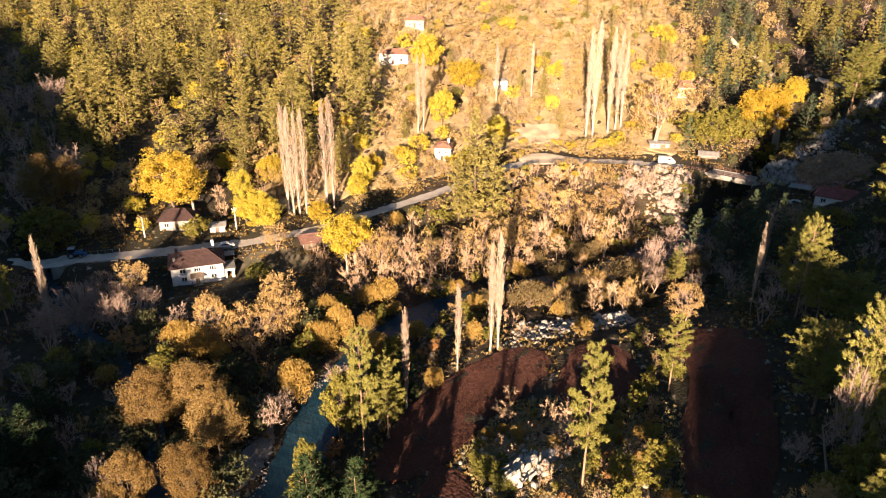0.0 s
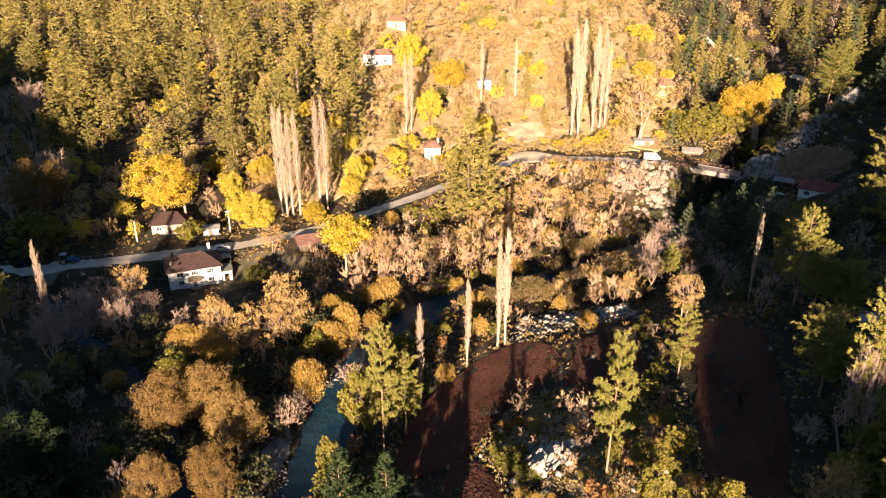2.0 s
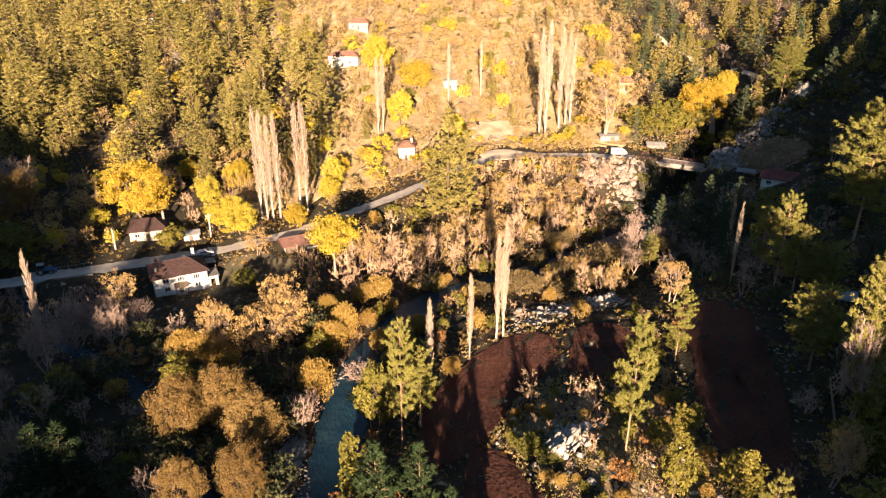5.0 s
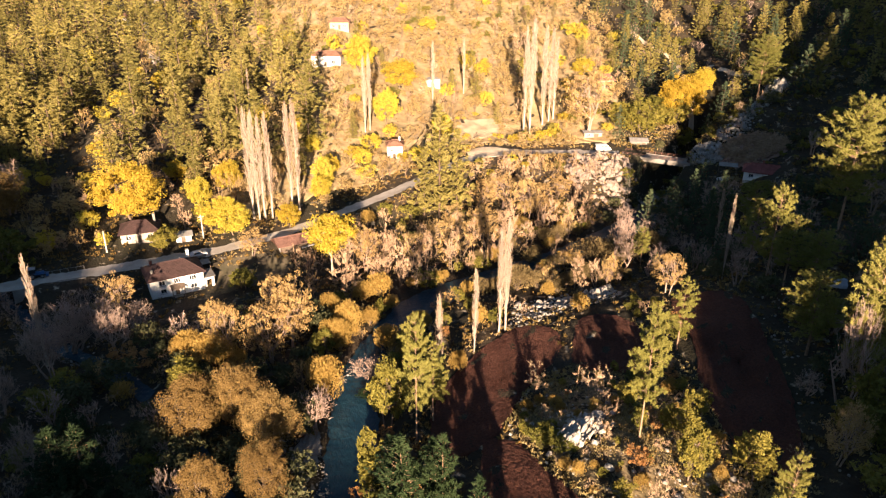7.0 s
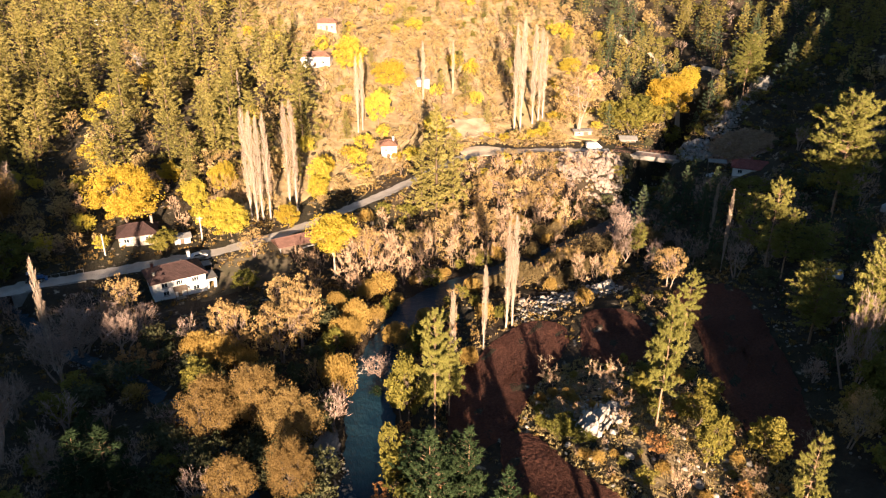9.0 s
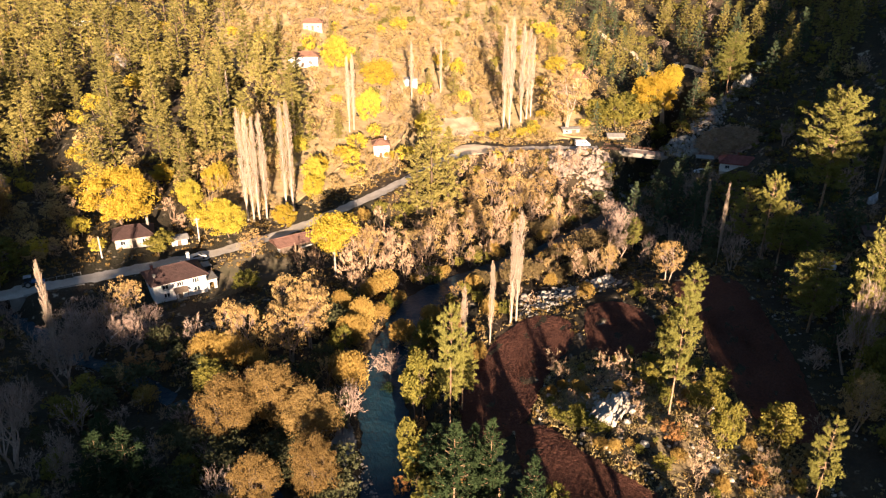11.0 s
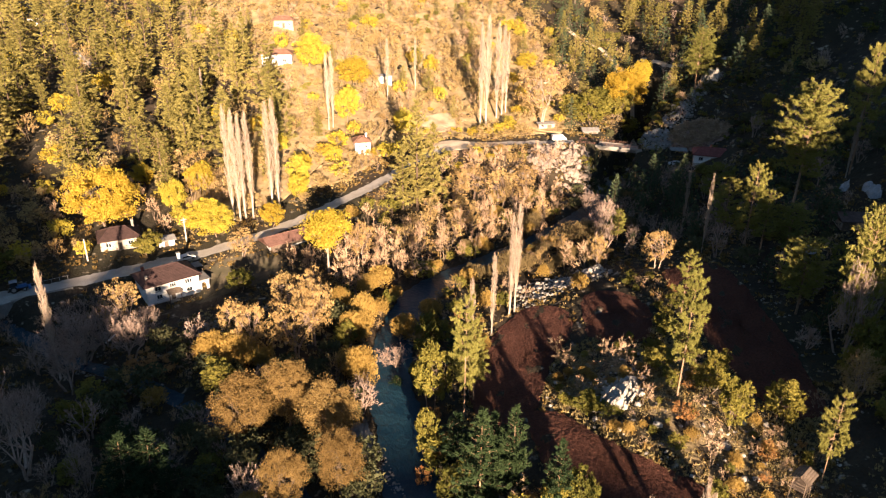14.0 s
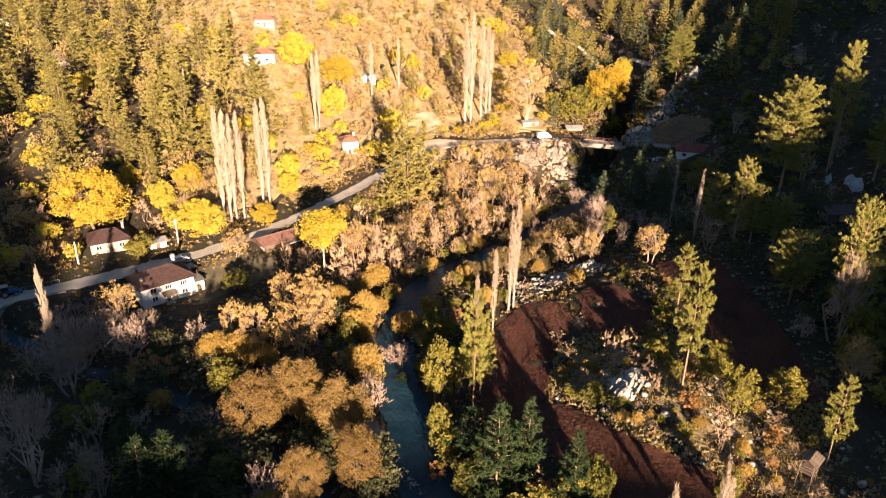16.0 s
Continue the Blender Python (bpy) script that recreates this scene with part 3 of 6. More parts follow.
def boughs(r, h, w, clear=0.28, limbs=7, forks=4, lean=0.06, stems=1, stout=1.0):
    """A branching frame: tube rows, and the ends of its forks."""
    rows, ends, starts = [], [], []
    crown = np.array([0, 0, h * (1 + clear) / 2])
    rad = np.array([w / 2, w / 2, h * (1 - clear) / 2])
    for s in range(stems):
        off = r.standard_normal(3) * [0.06 * w, 0.06 * w, 0] * (stems > 1)
        top = np.array([r.normal(0, lean) * h, r.normal(0, lean) * h, h * (clear + 0.25)]) + off * 3
        mid = off + (top - off) * 0.5 + r.normal(0, 0.015, 3) * h
        r0 = 0.022 * h * stout / math.sqrt(stems)
        rows += [(*(off - [0, 0, 0.4]), *mid, r0, r0 * 0.75), (*mid, *top, r0 * 0.75, r0 * 0.45)]
        for k in range(max(2, limbs // stems)):
            a = k * 2.4 + r.normal(0, 0.3) + s
            el = r.uniform(-0.15 - 0.6 * (clear < 0.2), 1.0)
            way = np.array([math.cos(a) * math.sqrt(max(0, 1 - el * el)), math.sin(a) * math.sqrt(max(0, 1 - el * el)), el])
            root = mid + (top - mid) * r.uniform(0.0, 1.0)
            out = r.uniform(0.72, 1.12)
            end = crown + way * rad * r.uniform(0.5, 0.72) * out
            bend = (root + end) / 2 + np.array([0, 0, -0.03 * h]) + r.normal(0, 0.02, 3) * h
            rows += [(*root, *bend, r0 * 0.42, r0 * 0.3), (*bend, *end, r0 * 0.3, r0 * 0.16)]
            for _ in range(forks):
                way2 = unit(way + 0.75 * r.standard_normal(3))
                tip = crown + unit(way2) * rad * r.uniform(0.66, 1.05) * out
                tip = end + (tip - end) * 0.9
                fork = bend + (end - bend) * r.uniform(0.3, 1.0)
                rows.append((*fork, *tip, r0 * 0.15, r0 * 0.05))
                ends.append(tip), starts.append(fork)
    return rows, np.array(ends), np.array(starts)


def frame_mesh(rows, thick, wood, first=None):
    """Trunk and branches as one mesh: stout ones round, thin ones three-sided."""
    big = [x for x in rows if x[6] > thick] if first is None else rows[:first]
    fine = [x for x in rows if x[6] <= thick] if first is None else rows[first:]
    v, f = tubes(big, 6)
    if fine:
        v2, f2 = tubes(fine, 3)
        v, f = np.r_[v, v2], np.r_[f, f2 + len(v)]
    return mesh_of("trunk", v, f, wood)


def leafy(seed, h, w, per, size, wood, leaf, clear=0.28, limbs=8, forks=5, spread=0.15, long=1.0, stems=1, upright=0.0, corners=4):
    """Meshes of a broad-leaved tree or shrub."""
    r = np.random.default_rng(seed)
    rows, ends, starts = boughs(r, h, w, clear, limbs, forks, stems=stems)
    if per >= 100:          # broad crowns: clumps within the crown too
        fill = unit(r.standard_normal((len(ends) // 3, 3)) + [0, 0, 0.6]) * np.array([w / 2, w / 2, h * (1 - clear) / 2]) * r.uniform(0.45, 0.8, (len(ends) // 3, 1))
        ends = np.r_[ends, fill + np.array([0, 0, h * (1 + clear) / 2])]
    scale = np.array([w, w, 0.62 * h + 0.3 * w]) * spread
    c = np.repeat(ends, per, 0)
    lump = np.repeat(0.45 + 1.1 * r.random((len(ends), 1)) ** 1.5, per, 0)
    u = unit(r.standard_normal(c.shape)) * r.random((len(c), 1)) ** 0.34
    u[:, 2] = u[:, 2] * 0.8
    c = c + u * scale * lump
    face = 0.8 * u + 0.55 * unit(c - np.array([0, 0, 0.45 * h])) + np.array([0, 0, 0.2])
    along = None
    if upright:
        along = unit(np.array([[0, 0, upright]]) + unit(c - np.array([0, 0, 0.3 * h])) * 0.5)
    c[:, 2] = np.maximum(c[:, 2], 0.05 * h)
    v, f = leaves(r, c, size, long, along, 1.0, corners, face)
    return [("trunk", frame_mesh(rows, 0.008 * h / math.sqrt(stems), wood)), ("crown", mesh_of("crown", v, f, leaf))]


def dome(seed, h, w, lobes, per, size, wood, leaf, long=2.2):
    """Meshes of a many-stemmed willow: a rounded dome of fine upright sprays over a fan of stems."""
    r = np.random.default_rng(seed)
    k = np.arange(lobes)
    el, az = 0.12 + 0.88 * ((k + 0.5) / lobes) ** 0.8, k * 2.4 + r.normal(0, 0.25, lobes)
    flat = np.sqrt(np.maximum(0, 1 - el * el))
    way = np.c_[np.cos(az) * flat, np.sin(az) * flat, el]
    mid = way * np.array([0.34 * w, 0.34 * w, 0.42 * h]) * r.uniform(0.85, 1.12, (lobes, 1)) + np.array([0, 0, 0.30 * h])
    rad = np.array([0.25 * w, 0.25 * w, 0.26 * h]) * r.uniform(0.75, 1.2, (lobes, 1))
    root = np.c_[r.normal(0, 0.004 * w, (lobes, 2)), np.full(lobes, -0.3)]
    bend = root + (mid - root) * [0.4, 0.4, 0.55]
    rows = [(*root[i], *bend[i], 0.012 * h, 0.009 * h) for i in k] + [(*bend[i], *mid[i], 0.009 * h, 0.003 * h) for i in k]
    j = np.repeat(k, per)
    u = unit(r.standard_normal((len(j), 3)))
    c = mid[j] + u * rad[j] * (0.55 + 0.5 * r.random((len(j), 1)) ** 0.5)
    c[:, 2] = np.maximum(c[:, 2], 0.04 * h)
    out = unit(c - np.array([0, 0, 0.2 * h]))
    v, f = leaves(r, c, size, long, unit(out * 0.6 + np.array([0, 0, 0.8])), 0.7, 3, 0.7 * u + 0.7 * out + np.array([0, 0, 0.3]), 1.4)
    stem, quad = tubes(rows, 3)
    tri = np.r_[quad[:, :3], quad[:, [0, 2, 3]]]
    crown = mesh_of("crown", np.r_[v, stem], np.r_[f, tri + len(v)], leaf)
    crown.materials.append(wood)
    crown.polygons.foreach_set("material_index", np.r_[np.zeros(len(f), np.int32), np.ones(len(tri), np.int32)])
    stump = tubes([(0, 0, -0.4, 0, 0, 0.1 * h, 0.035 * h, 0.02 * h)], 6)
    return [("trunk", mesh_of("trunk", *stump, wood)), ("crown", crown)]


def leafless(seed, h, w, twigs, width, wood, twig, clear=0.22, limbs=9, forks=6, stems=1, stout=1.0):
    """Meshes of a bare tree: frame and a haze of twigs."""
    r = np.random.default_rng(seed)
    rows, ends, starts = boughs(r, h, w, clear, limbs, forks, stems=stems, stout=stout)
    k = np.repeat(np.arange(len(ends)), twigs)
    s = r.random((len(k), 1)) ** 0.6
    root = starts[k] + (ends[k] - starts[k]) * s
    out = 0.8 * unit(ends[k] - np.array([0, 0, 0.25 * h])) + 0.4 * r.standard_normal((len(k), 3)) + np.array([0, 0, 0.6])
    tip = root + unit(out) * h * r.uniform(0.05, 0.15, (len(k), 1))
    v, f = blades(r, root, tip, width)
    k2 = np.repeat(np.arange(len(root)), 2)
    root2 = root[k2] + (tip - root)[k2] * r.uniform(0.3, 0.8, (len(k2), 1))
    tip2 = root2 + unit(unit((tip - root)[k2]) * 0.7 + 0.45 * r.standard_normal((len(k2), 3))) * h * r.uniform(0.03, 0.075, (len(k2), 1))
    v2, f2 = blades(r, root2, tip2, width * 0.8)
    return [("trunk", frame_mesh(rows, 0.008 * h / math.sqrt(stems), wood)),
            ("crown", mesh_of("crown", np.r_[v, v2], np.r_[f, f2 + len(v)], twig))]


def poplar_meshes(seed, h=25.0, w=2.3, count=240):
    """A leafless columnar poplar."""
    r = np.random.default_rng(seed)
    n = 9
    zs = np.linspace(-0.4, h * 0.97, n)
    xs = np.c_[np.cumsum(r.normal(0, 0.05, n)), np.cumsum(r.normal(0, 0.05, n))]
    r0 = 0.011 * h
    rad = r0 * (1 - np.linspace(0, 0.93, n))
    rows = [(*xs[i], zs[i], *xs[i + 1], zs[i + 1], rad[i], rad[i + 1]) for i in range(n - 1)]
    s = 0.07 + 0.90 * r.random(count) ** 0.8
    root = np.c_[np.interp(s * h, zs, xs[:, 0]), np.interp(s * h, zs, xs[:, 1]), s * h]
    a = r.random(count) * 2 * np.pi
    girth = w / 2 * np.interp(s, [0.06, 0.3, 0.65, 0.9, 1], [0.45, 0.8, 1.0, 0.5, 0.15]) * r.uniform(0.4, 1.0, count)
    length = h * np.interp(s, [0.1, 0.5, 1], [0.14, 0.13, 0.06]) * r.uniform(0.7, 1.2, count)
    bend = root + np.c_[np.cos(a) * girth * 0.7, np.sin(a) * girth * 0.7, length * 0.4]
    tip = root + np.c_[np.cos(a) * girth, np.sin(a) * girth, length]
    limb = np.r_[np.c_[root, bend, np.full(count, 0.035), np.full(count, 0.022)], np.c_[bend, tip, np.full(count, 0.022), np.full(count, 0.008)]]
    k = np.repeat(np.arange(count), 9)
    rt = root[k] + (tip - root)[k] * r.uniform(0.25, 1.0, (len(k), 1))
    rt = np.where(r.random((len(k), 1)) < 0.5, bend[k] + (tip - bend)[k] * r.random((len(k), 1)), rt)
    tp = rt + np.c_[r.normal(0, 0.16, len(k)), r.normal(0, 0.16, len(k)), h * r.uniform(0.022, 0.06, len(k))]
    v, f = blades(r, rt, tp, 0.07)
    return [("trunk", frame_mesh(rows + [tuple(x) for x in limb], 0.04, M_PALEBARK)), ("crown", mesh_of("crown", v, f, M_POPTWIG))]


def pine_meshes(seed, h, w, leaf, clear=0.12, whorls=20, ring=6, tufts=5, needles=7, length=0.55, width=0.11, old=False, droop=0.0, wild=0.7, fan=(-1, 0, 1), inner=0.3, shape=(0.75, 1.0, 0.66, 0.24, 0.03), plain=False):
    """A conifer: whorls of branches that carry tufts of needles."""
    r = np.random.default_rng(seed)
    n = 8
    zs = np.linspace(-0.4, h * 0.985, n)
    wob = 0.03 if not old else 0.16
    xs = np.c_[np.cumsum(r.normal(0, wob, n)), np.cumsum(r.normal(0, wob, n))]
    r0 = 0.013 * h
    rad = r0 * (1 - np.linspace(0, 0.92, n))
    rows = [(*xs[i], zs[i], *xs[i + 1], zs[i + 1], rad[i], rad[i + 1]) for i in range(n - 1)]
    limb, root_t, way_t = [], [], []
    for s in np.linspace(clear, 0.99, whorls):
        u = (s - clear) / (1 - clear)
        reach = w / 2 * (np.interp(u, [0, 0.15, 0.5, 0.85, 1], shape) if not old else np.interp(u, [0, 0.25, 0.6, 0.85, 1], [0.7, 1.0, 0.92, 0.6, 0.15]))
        for k in range(ring):
            if r.random() < (0.12 if not old else 0.18):
                continue
            a = 2 * np.pi * (k / ring) + r.normal(0, 0.35) + s * 9
            l = reach * r.uniform(0.6, 1.15)
            z0 = (s + r.normal(0, 0.01)) * h
            base = np.array([np.interp(z0, zs, xs[:, 0]), np.interp(z0, zs, xs[:, 1]), z0])
            rise = l * (np.interp(u, [0, 1], [0.05 - droop, 0.75]) + r.normal(0, 0.08))
            end = base + np.array([math.cos(a) * l, math.sin(a) * l, rise])
            bend = base + (end - base) * 0.55 + np.array([0, 0, -0.06 * l])
            if plain:
                limb.append((*base, *end, 0.02 + 0.010 * l, 0.008))
            else:
                limb += [(*base, *bend, 0.02 + 0.010 * l, 0.012 + 0.006 * l), (*bend, *end, 0.012 + 0.006 * l, 0.008)]
            m = max(2, int(round(tufts * l / (w / 2) + 0.5)))
            q = np.linspace(inner, 1.0, m)
            side = np.array([-math.sin(a), math.cos(a), 0])
            for t in q:
                for sd in (fan if l > 0.25 * w else (0,)):
                    c = base + (end - base) * t + side * sd * 0.22 * l * (1.15 - t) * r.uniform(0.6, 1.4) + r.normal(0, 0.05, 3) * l
                    root_t.append(c)
                    way_t.append(unit(np.array([math.cos(a) + sd * side[0] * 0.6, math.sin(a) + sd * side[1] * 0.6, 0.55])))
    c, way = np.array(root_t), np.array(way_t)
    k = np.repeat(np.arange(len(c)), needles)
    d = unit(way[k] + wild * r.standard_normal((len(k), 3)))
    root = c[k] + 0.12 * r.standard_normal((len(k), 3))
    out = unit(c * [1, 1, 0] + 1e-6)[k] * 0.8 + unit(d) * 0.3 + np.array([0, 0, 0.6])
    v, f = blades(r, root - d * length * 0.25, root + d * length * r.uniform(0.6, 1.25, (len(k), 1)), width * 2, out)
    return [("trunk", frame_mesh(rows + limb, 0.0, M_SHADEBARK if plain else M_PINEBARK, len(rows))), ("crown", mesh_of("crown", v, f, leaf))]


class Grove:
    """A kind of plant: some different shapes, planted over and over. size: the height and width of the shape as built."""

    def __init__(self, name, label, category, group, size, makers):
        self.name, self.label, self.category, self.group, self.size, self.makers = name, label, category, group, size, makers
        self.made, self.count, self.surplus = {}, 0, []

    most = 190

    def join_surplus(self, name, label, category):
        """What is past the countable number, as one object."""
        if not self.surplus:
            return
        parts = {k: [c for c in ob.children] for k, ob in self.made.items()}
        verts, faces, slots, mats, at = [], [], [], [], 0
        for k, m in self.surplus:
            for c in parts[k]:
                me = c.data
                n = len(me.vertices)
                co = np.empty(n * 3, np.float32)
                me.vertices.foreach_get("co", co)
                mm = np.array(m)
                verts.append(co.reshape(-1, 3) @ mm[:3, :3].T + mm[:3, 3])
                idx = np.empty(len(me.loops), np.int32)
                me.loops.foreach_get("vertex_index", idx)
                f = idx.reshape(-1, len(me.loops) // len(me.polygons))
                if f.shape[1] == 4:
                    f = np.r_[f[:, :3], f[:, [0, 2, 3]]]
                if me.materials[0] not in mats:
                    mats.append(me.materials[0])
                faces.append(f + at)
                slots.append(np.full(len(f), mats.index(me.materials[0]), np.int32))
                at += n
        me = mesh_of(name, np.concatenate(verts), np.concatenate(faces), mats[0])
        for extra in mats[1:]:
            me.materials.append(extra)
        me.polygons.foreach_set("material_index", np.concatenate(slots))
        tagged(new(name, me), label, category, kind="stuff")

    def plant(self, x, y, h, w=0.0, turn=None, shape=None, sink=0.0, lean=0.0):
        k = self.count % len(self.makers) if shape is None else shape
        self.count += 1
        turn = (self.count * 137.5) % 360 if turn is None else turn
        sz = h / self.size[0]
        sw = w / self.size[1] if w else sz
        m = pose(x, y, float(land(x, y)) - sink, 0, lean, 0) @ pose(0, 0, 0, 0, 0, turn) @ Matrix.Diagonal((sw, sw, sz, 1))
        if k not in self.made:
            ob = thing(self.name, self.label, self.category, self.group)
            for name, me in self.makers[k]():
                part(name, me, None, ob)
            ob.matrix_basis = m
            self.made[k] = ob
            return ob
        if self.count > self.most:
            self.surplus.append((k, m))
            return None
        src = self.made[k]
        keep = tuple(src.scale)
        ob = copy_thing(src, m @ Matrix.Diagonal((1 / keep[0], 1 / keep[1], 1 / keep[2], 1)))
        return ob


def variants(fn, n, first, *args, **kw):
    return [(lambda s=first + i: fn(s, *args, **kw)) for i in range(n)]


G = {
    "poplar": Grove("poplar_tree", "tall leafless poplar with pale upright branches", "tree", "poplars", (25, 2.3), variants(poplar_meshes, 4, 10, 25.0, 2.3, 190)),
    "yellow": Grove("yellow_tree", "rounded tree in bright yellow autumn leaf", "tree", "yellow trees", (10, 10), variants(leafy, 4, 20, 10, 10, 105, 0.15, M_BARK, M_YELLOW, 0.10, 13, 7, 0.115, corners=3)),
    "amber": Grove("amber_tree", "broad tree in dense amber autumn leaf", "tree", "yellow trees", (10, 10), variants(leafy, 2, 26, 10, 10, 170, 0.115, M_BARK, M_AMBER, 0.08, 15, 8, 0.115, corners=3)),
    "yellow_tall": Grove("yellow_tree", "bright yellow tree with a bare pale trunk by the barn", "tree", "yellow trees", (13, 11), variants(leafy, 1, 28, 13, 11, 110, 0.2, M_PALEBARK, M_YELLOW, 0.44, 11, 6, 0.13, corners=3)),
    "oak": Grove("oak_tree", "broad oak with dry brown leaves", "tree", "oaks by the river", (14, 11), variants(leafy, 3, 30, 14, 11, 230, 0.11, M_BARK, M_OAK, 0.10, 12, 8, 0.118, corners=3)),
    "golden": Grove("willow_bush", "domed golden willow on the river bank", "bush", "riverside willows", (8, 6.5), variants(dome, 3, 40, 8, 6.5, 26, 260, 0.10, M_BARK, M_GOLD)),
    "dome": Grove("willow_dome", "rounded willow bush beside the river, its grey-brown toned for shade", "bush", "riverside willows", (6, 6), variants(dome, 4, 340, 6, 6, 18, 120, 0.10, M_BARK, M_WILLOW_SHADE)),
    "tawny": Grove("tawny_tree", "half-bare tree with sparse tawny leaves", "tree", "half-bare trees", (12, 9), variants(leafy, 4, 50, 12, 9, 30, 0.105, M_GREYBARK, M_TAWNY, 0.15, 11, 9, 0.085, 1.8, 2, 0.9, corners=3)),
    "bare": Grove("bare_tree", "leafless tree with a haze of grey-brown twigs", "tree", "bare trees", (12, 10), variants(leafless, 4, 60, 12, 10, 8, 0.09, M_GREYBARK, M_TWIG_DARK, 0.1, 12, 7, 3, 1.7)),
    "thicket": Grove("thicket_tree", "slender leafless thicket tree with pinkish twigs", "tree", "valley thicket", (9, 5.5), variants(leafless, 5, 70, 9, 5.5, 12, 0.085, M_BARK, M_TWIG, 0.1, 8, 4, 3)),
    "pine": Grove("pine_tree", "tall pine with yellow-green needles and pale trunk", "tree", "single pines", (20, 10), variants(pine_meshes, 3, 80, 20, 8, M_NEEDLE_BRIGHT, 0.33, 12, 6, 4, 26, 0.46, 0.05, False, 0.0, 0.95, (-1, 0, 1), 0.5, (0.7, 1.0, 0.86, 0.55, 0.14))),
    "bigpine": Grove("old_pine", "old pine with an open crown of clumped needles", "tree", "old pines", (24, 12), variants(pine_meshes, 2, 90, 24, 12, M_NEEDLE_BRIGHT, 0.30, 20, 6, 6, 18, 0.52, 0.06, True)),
    "darkpine": Grove("young_pine", "dense young pine with green needles toned for shade", "tree", "young pines", (14, 8), variants(pine_meshes, 3, 100, 14, 8, M_NEEDLE_DARK, 0.04, 17, 6, 4, 8, 0.62, 0.09)),
    "evergreen": Grove("green_shrub", "dense shrub with yellowing green leaves", "shrub", "green shrubs", (8, 6.5), variants(leafy, 3, 110, 8, 6.5, 62, 0.15, M_BARK, M_GREEN, 0.06, 11, 8, 0.10, 1.3, 2, corners=3)),
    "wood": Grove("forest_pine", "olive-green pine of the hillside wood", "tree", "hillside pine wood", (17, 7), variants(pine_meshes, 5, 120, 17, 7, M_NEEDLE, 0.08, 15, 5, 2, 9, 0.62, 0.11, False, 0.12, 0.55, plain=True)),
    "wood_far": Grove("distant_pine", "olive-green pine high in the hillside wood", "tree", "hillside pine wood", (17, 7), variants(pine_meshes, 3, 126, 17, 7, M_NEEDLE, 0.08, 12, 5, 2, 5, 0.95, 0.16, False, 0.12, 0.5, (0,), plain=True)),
    "darkpine_far": Grove("young_pine", "dense young pine with green needles toned for shade", "tree", "young pines", (14, 8), variants(pine_meshes, 3, 104, 14, 8, M_NEEDLE_SHADE, 0.04, 12, 5, 2, 7, 0.7, 0.13, False, 0.1, 0.55, (-1, 1), plain=True)),
    "hill": Grove("hill_tree", "small hillside tree in dull gold leaf", "tree", "hillside trees", (7, 6), variants(leafy, 4, 130, 7, 6, 22, 0.22, M_BARK, M_HILL, 0.06, 7, 4, 0.2, 1.3, 2, corners=3)),
    "hillgreen": Grove("hill_shrub", "small dull-green hillside shrub", "shrub", "hillside shrubs", (5, 5), variants(leafy, 4, 140, 5, 5, 22, 0.24, M_BARK, M_GREEN, 0.05, 7, 4, 0.17, 1.2, 2, corners=3)),
    "yellow_far": Grove("yellow_tree", "rounded tree in bright yellow autumn leaf", "tree", "yellow trees", (10, 10), variants(leafy, 3, 24, 10, 10, 27, 0.36, M_BARK, M_YELLOW, 0.15, 8, 5, 0.17, corners=3)),
    "golden_far": Grove("willow_bush", "domed golden willow on the river bank", "bush", "riverside willows", (8, 6.5), variants(dome, 3, 44, 8, 6.5, 20, 85, 0.17, M_BARK, M_GOLD)),
    "tawny_far": Grove("tawny_tree", "half-bare tree with sparse tawny leaves", "tree", "half-bare trees", (12, 9), variants(leafless, 4, 55, 12, 9, 8, 0.115, M_BARK, M_TAWNY, 0.12, 8, 4, 2)),
    "bare_far": Grove("bare_tree", "leafless tree with a haze of grey-brown twigs", "tree", "bare trees", (12, 10), variants(leafless, 3, 65, 12, 10, 4, 0.13, M_GREYBARK, M_TWIG_DARK, 0.1, 10, 5, 3, 1.7)),
    "evergreen_far": Grove("green_shrub", "dense shrub with yellowing green leaves", "shrub", "green shrubs", (8, 6.5), variants(leafy, 3, 114, 8, 6.5, 24, 0.28, M_BARK, M_GREEN, 0.06, 8, 5, 0.15, 1.3, 2, corners=3)),
    "dark": Grove("dark_shrub", "green leafy shrub darkened for deep shade", "shrub", "dark shrubs", (6, 6), variants(leafy, 3, 170, 6, 6, 24, 0.24, M_BARK, M_GREEN_SHADE, 0.05, 8, 5, 0.16, 1.2, 2, corners=3)),
    "orange": Grove("orange_bush", "small bush in orange-brown leaf", "bush", "orange bushes", (4, 4), variants(leafy, 3, 150, 4, 4, 44, 0.12, M_BARK, M_ORANGE, 0.05, 8, 4, 0.16, 1.2, 3, corners=3)),
    "brush": Grove("brush_bush", "dry bush of bare tan twigs", "bush", "dry brush", (4, 3.5), variants(leafless, 4, 160, 4, 3.5, 9, 0.05, M_BARK, M_TWIG, 0.05, 8, 4, 3)),
}

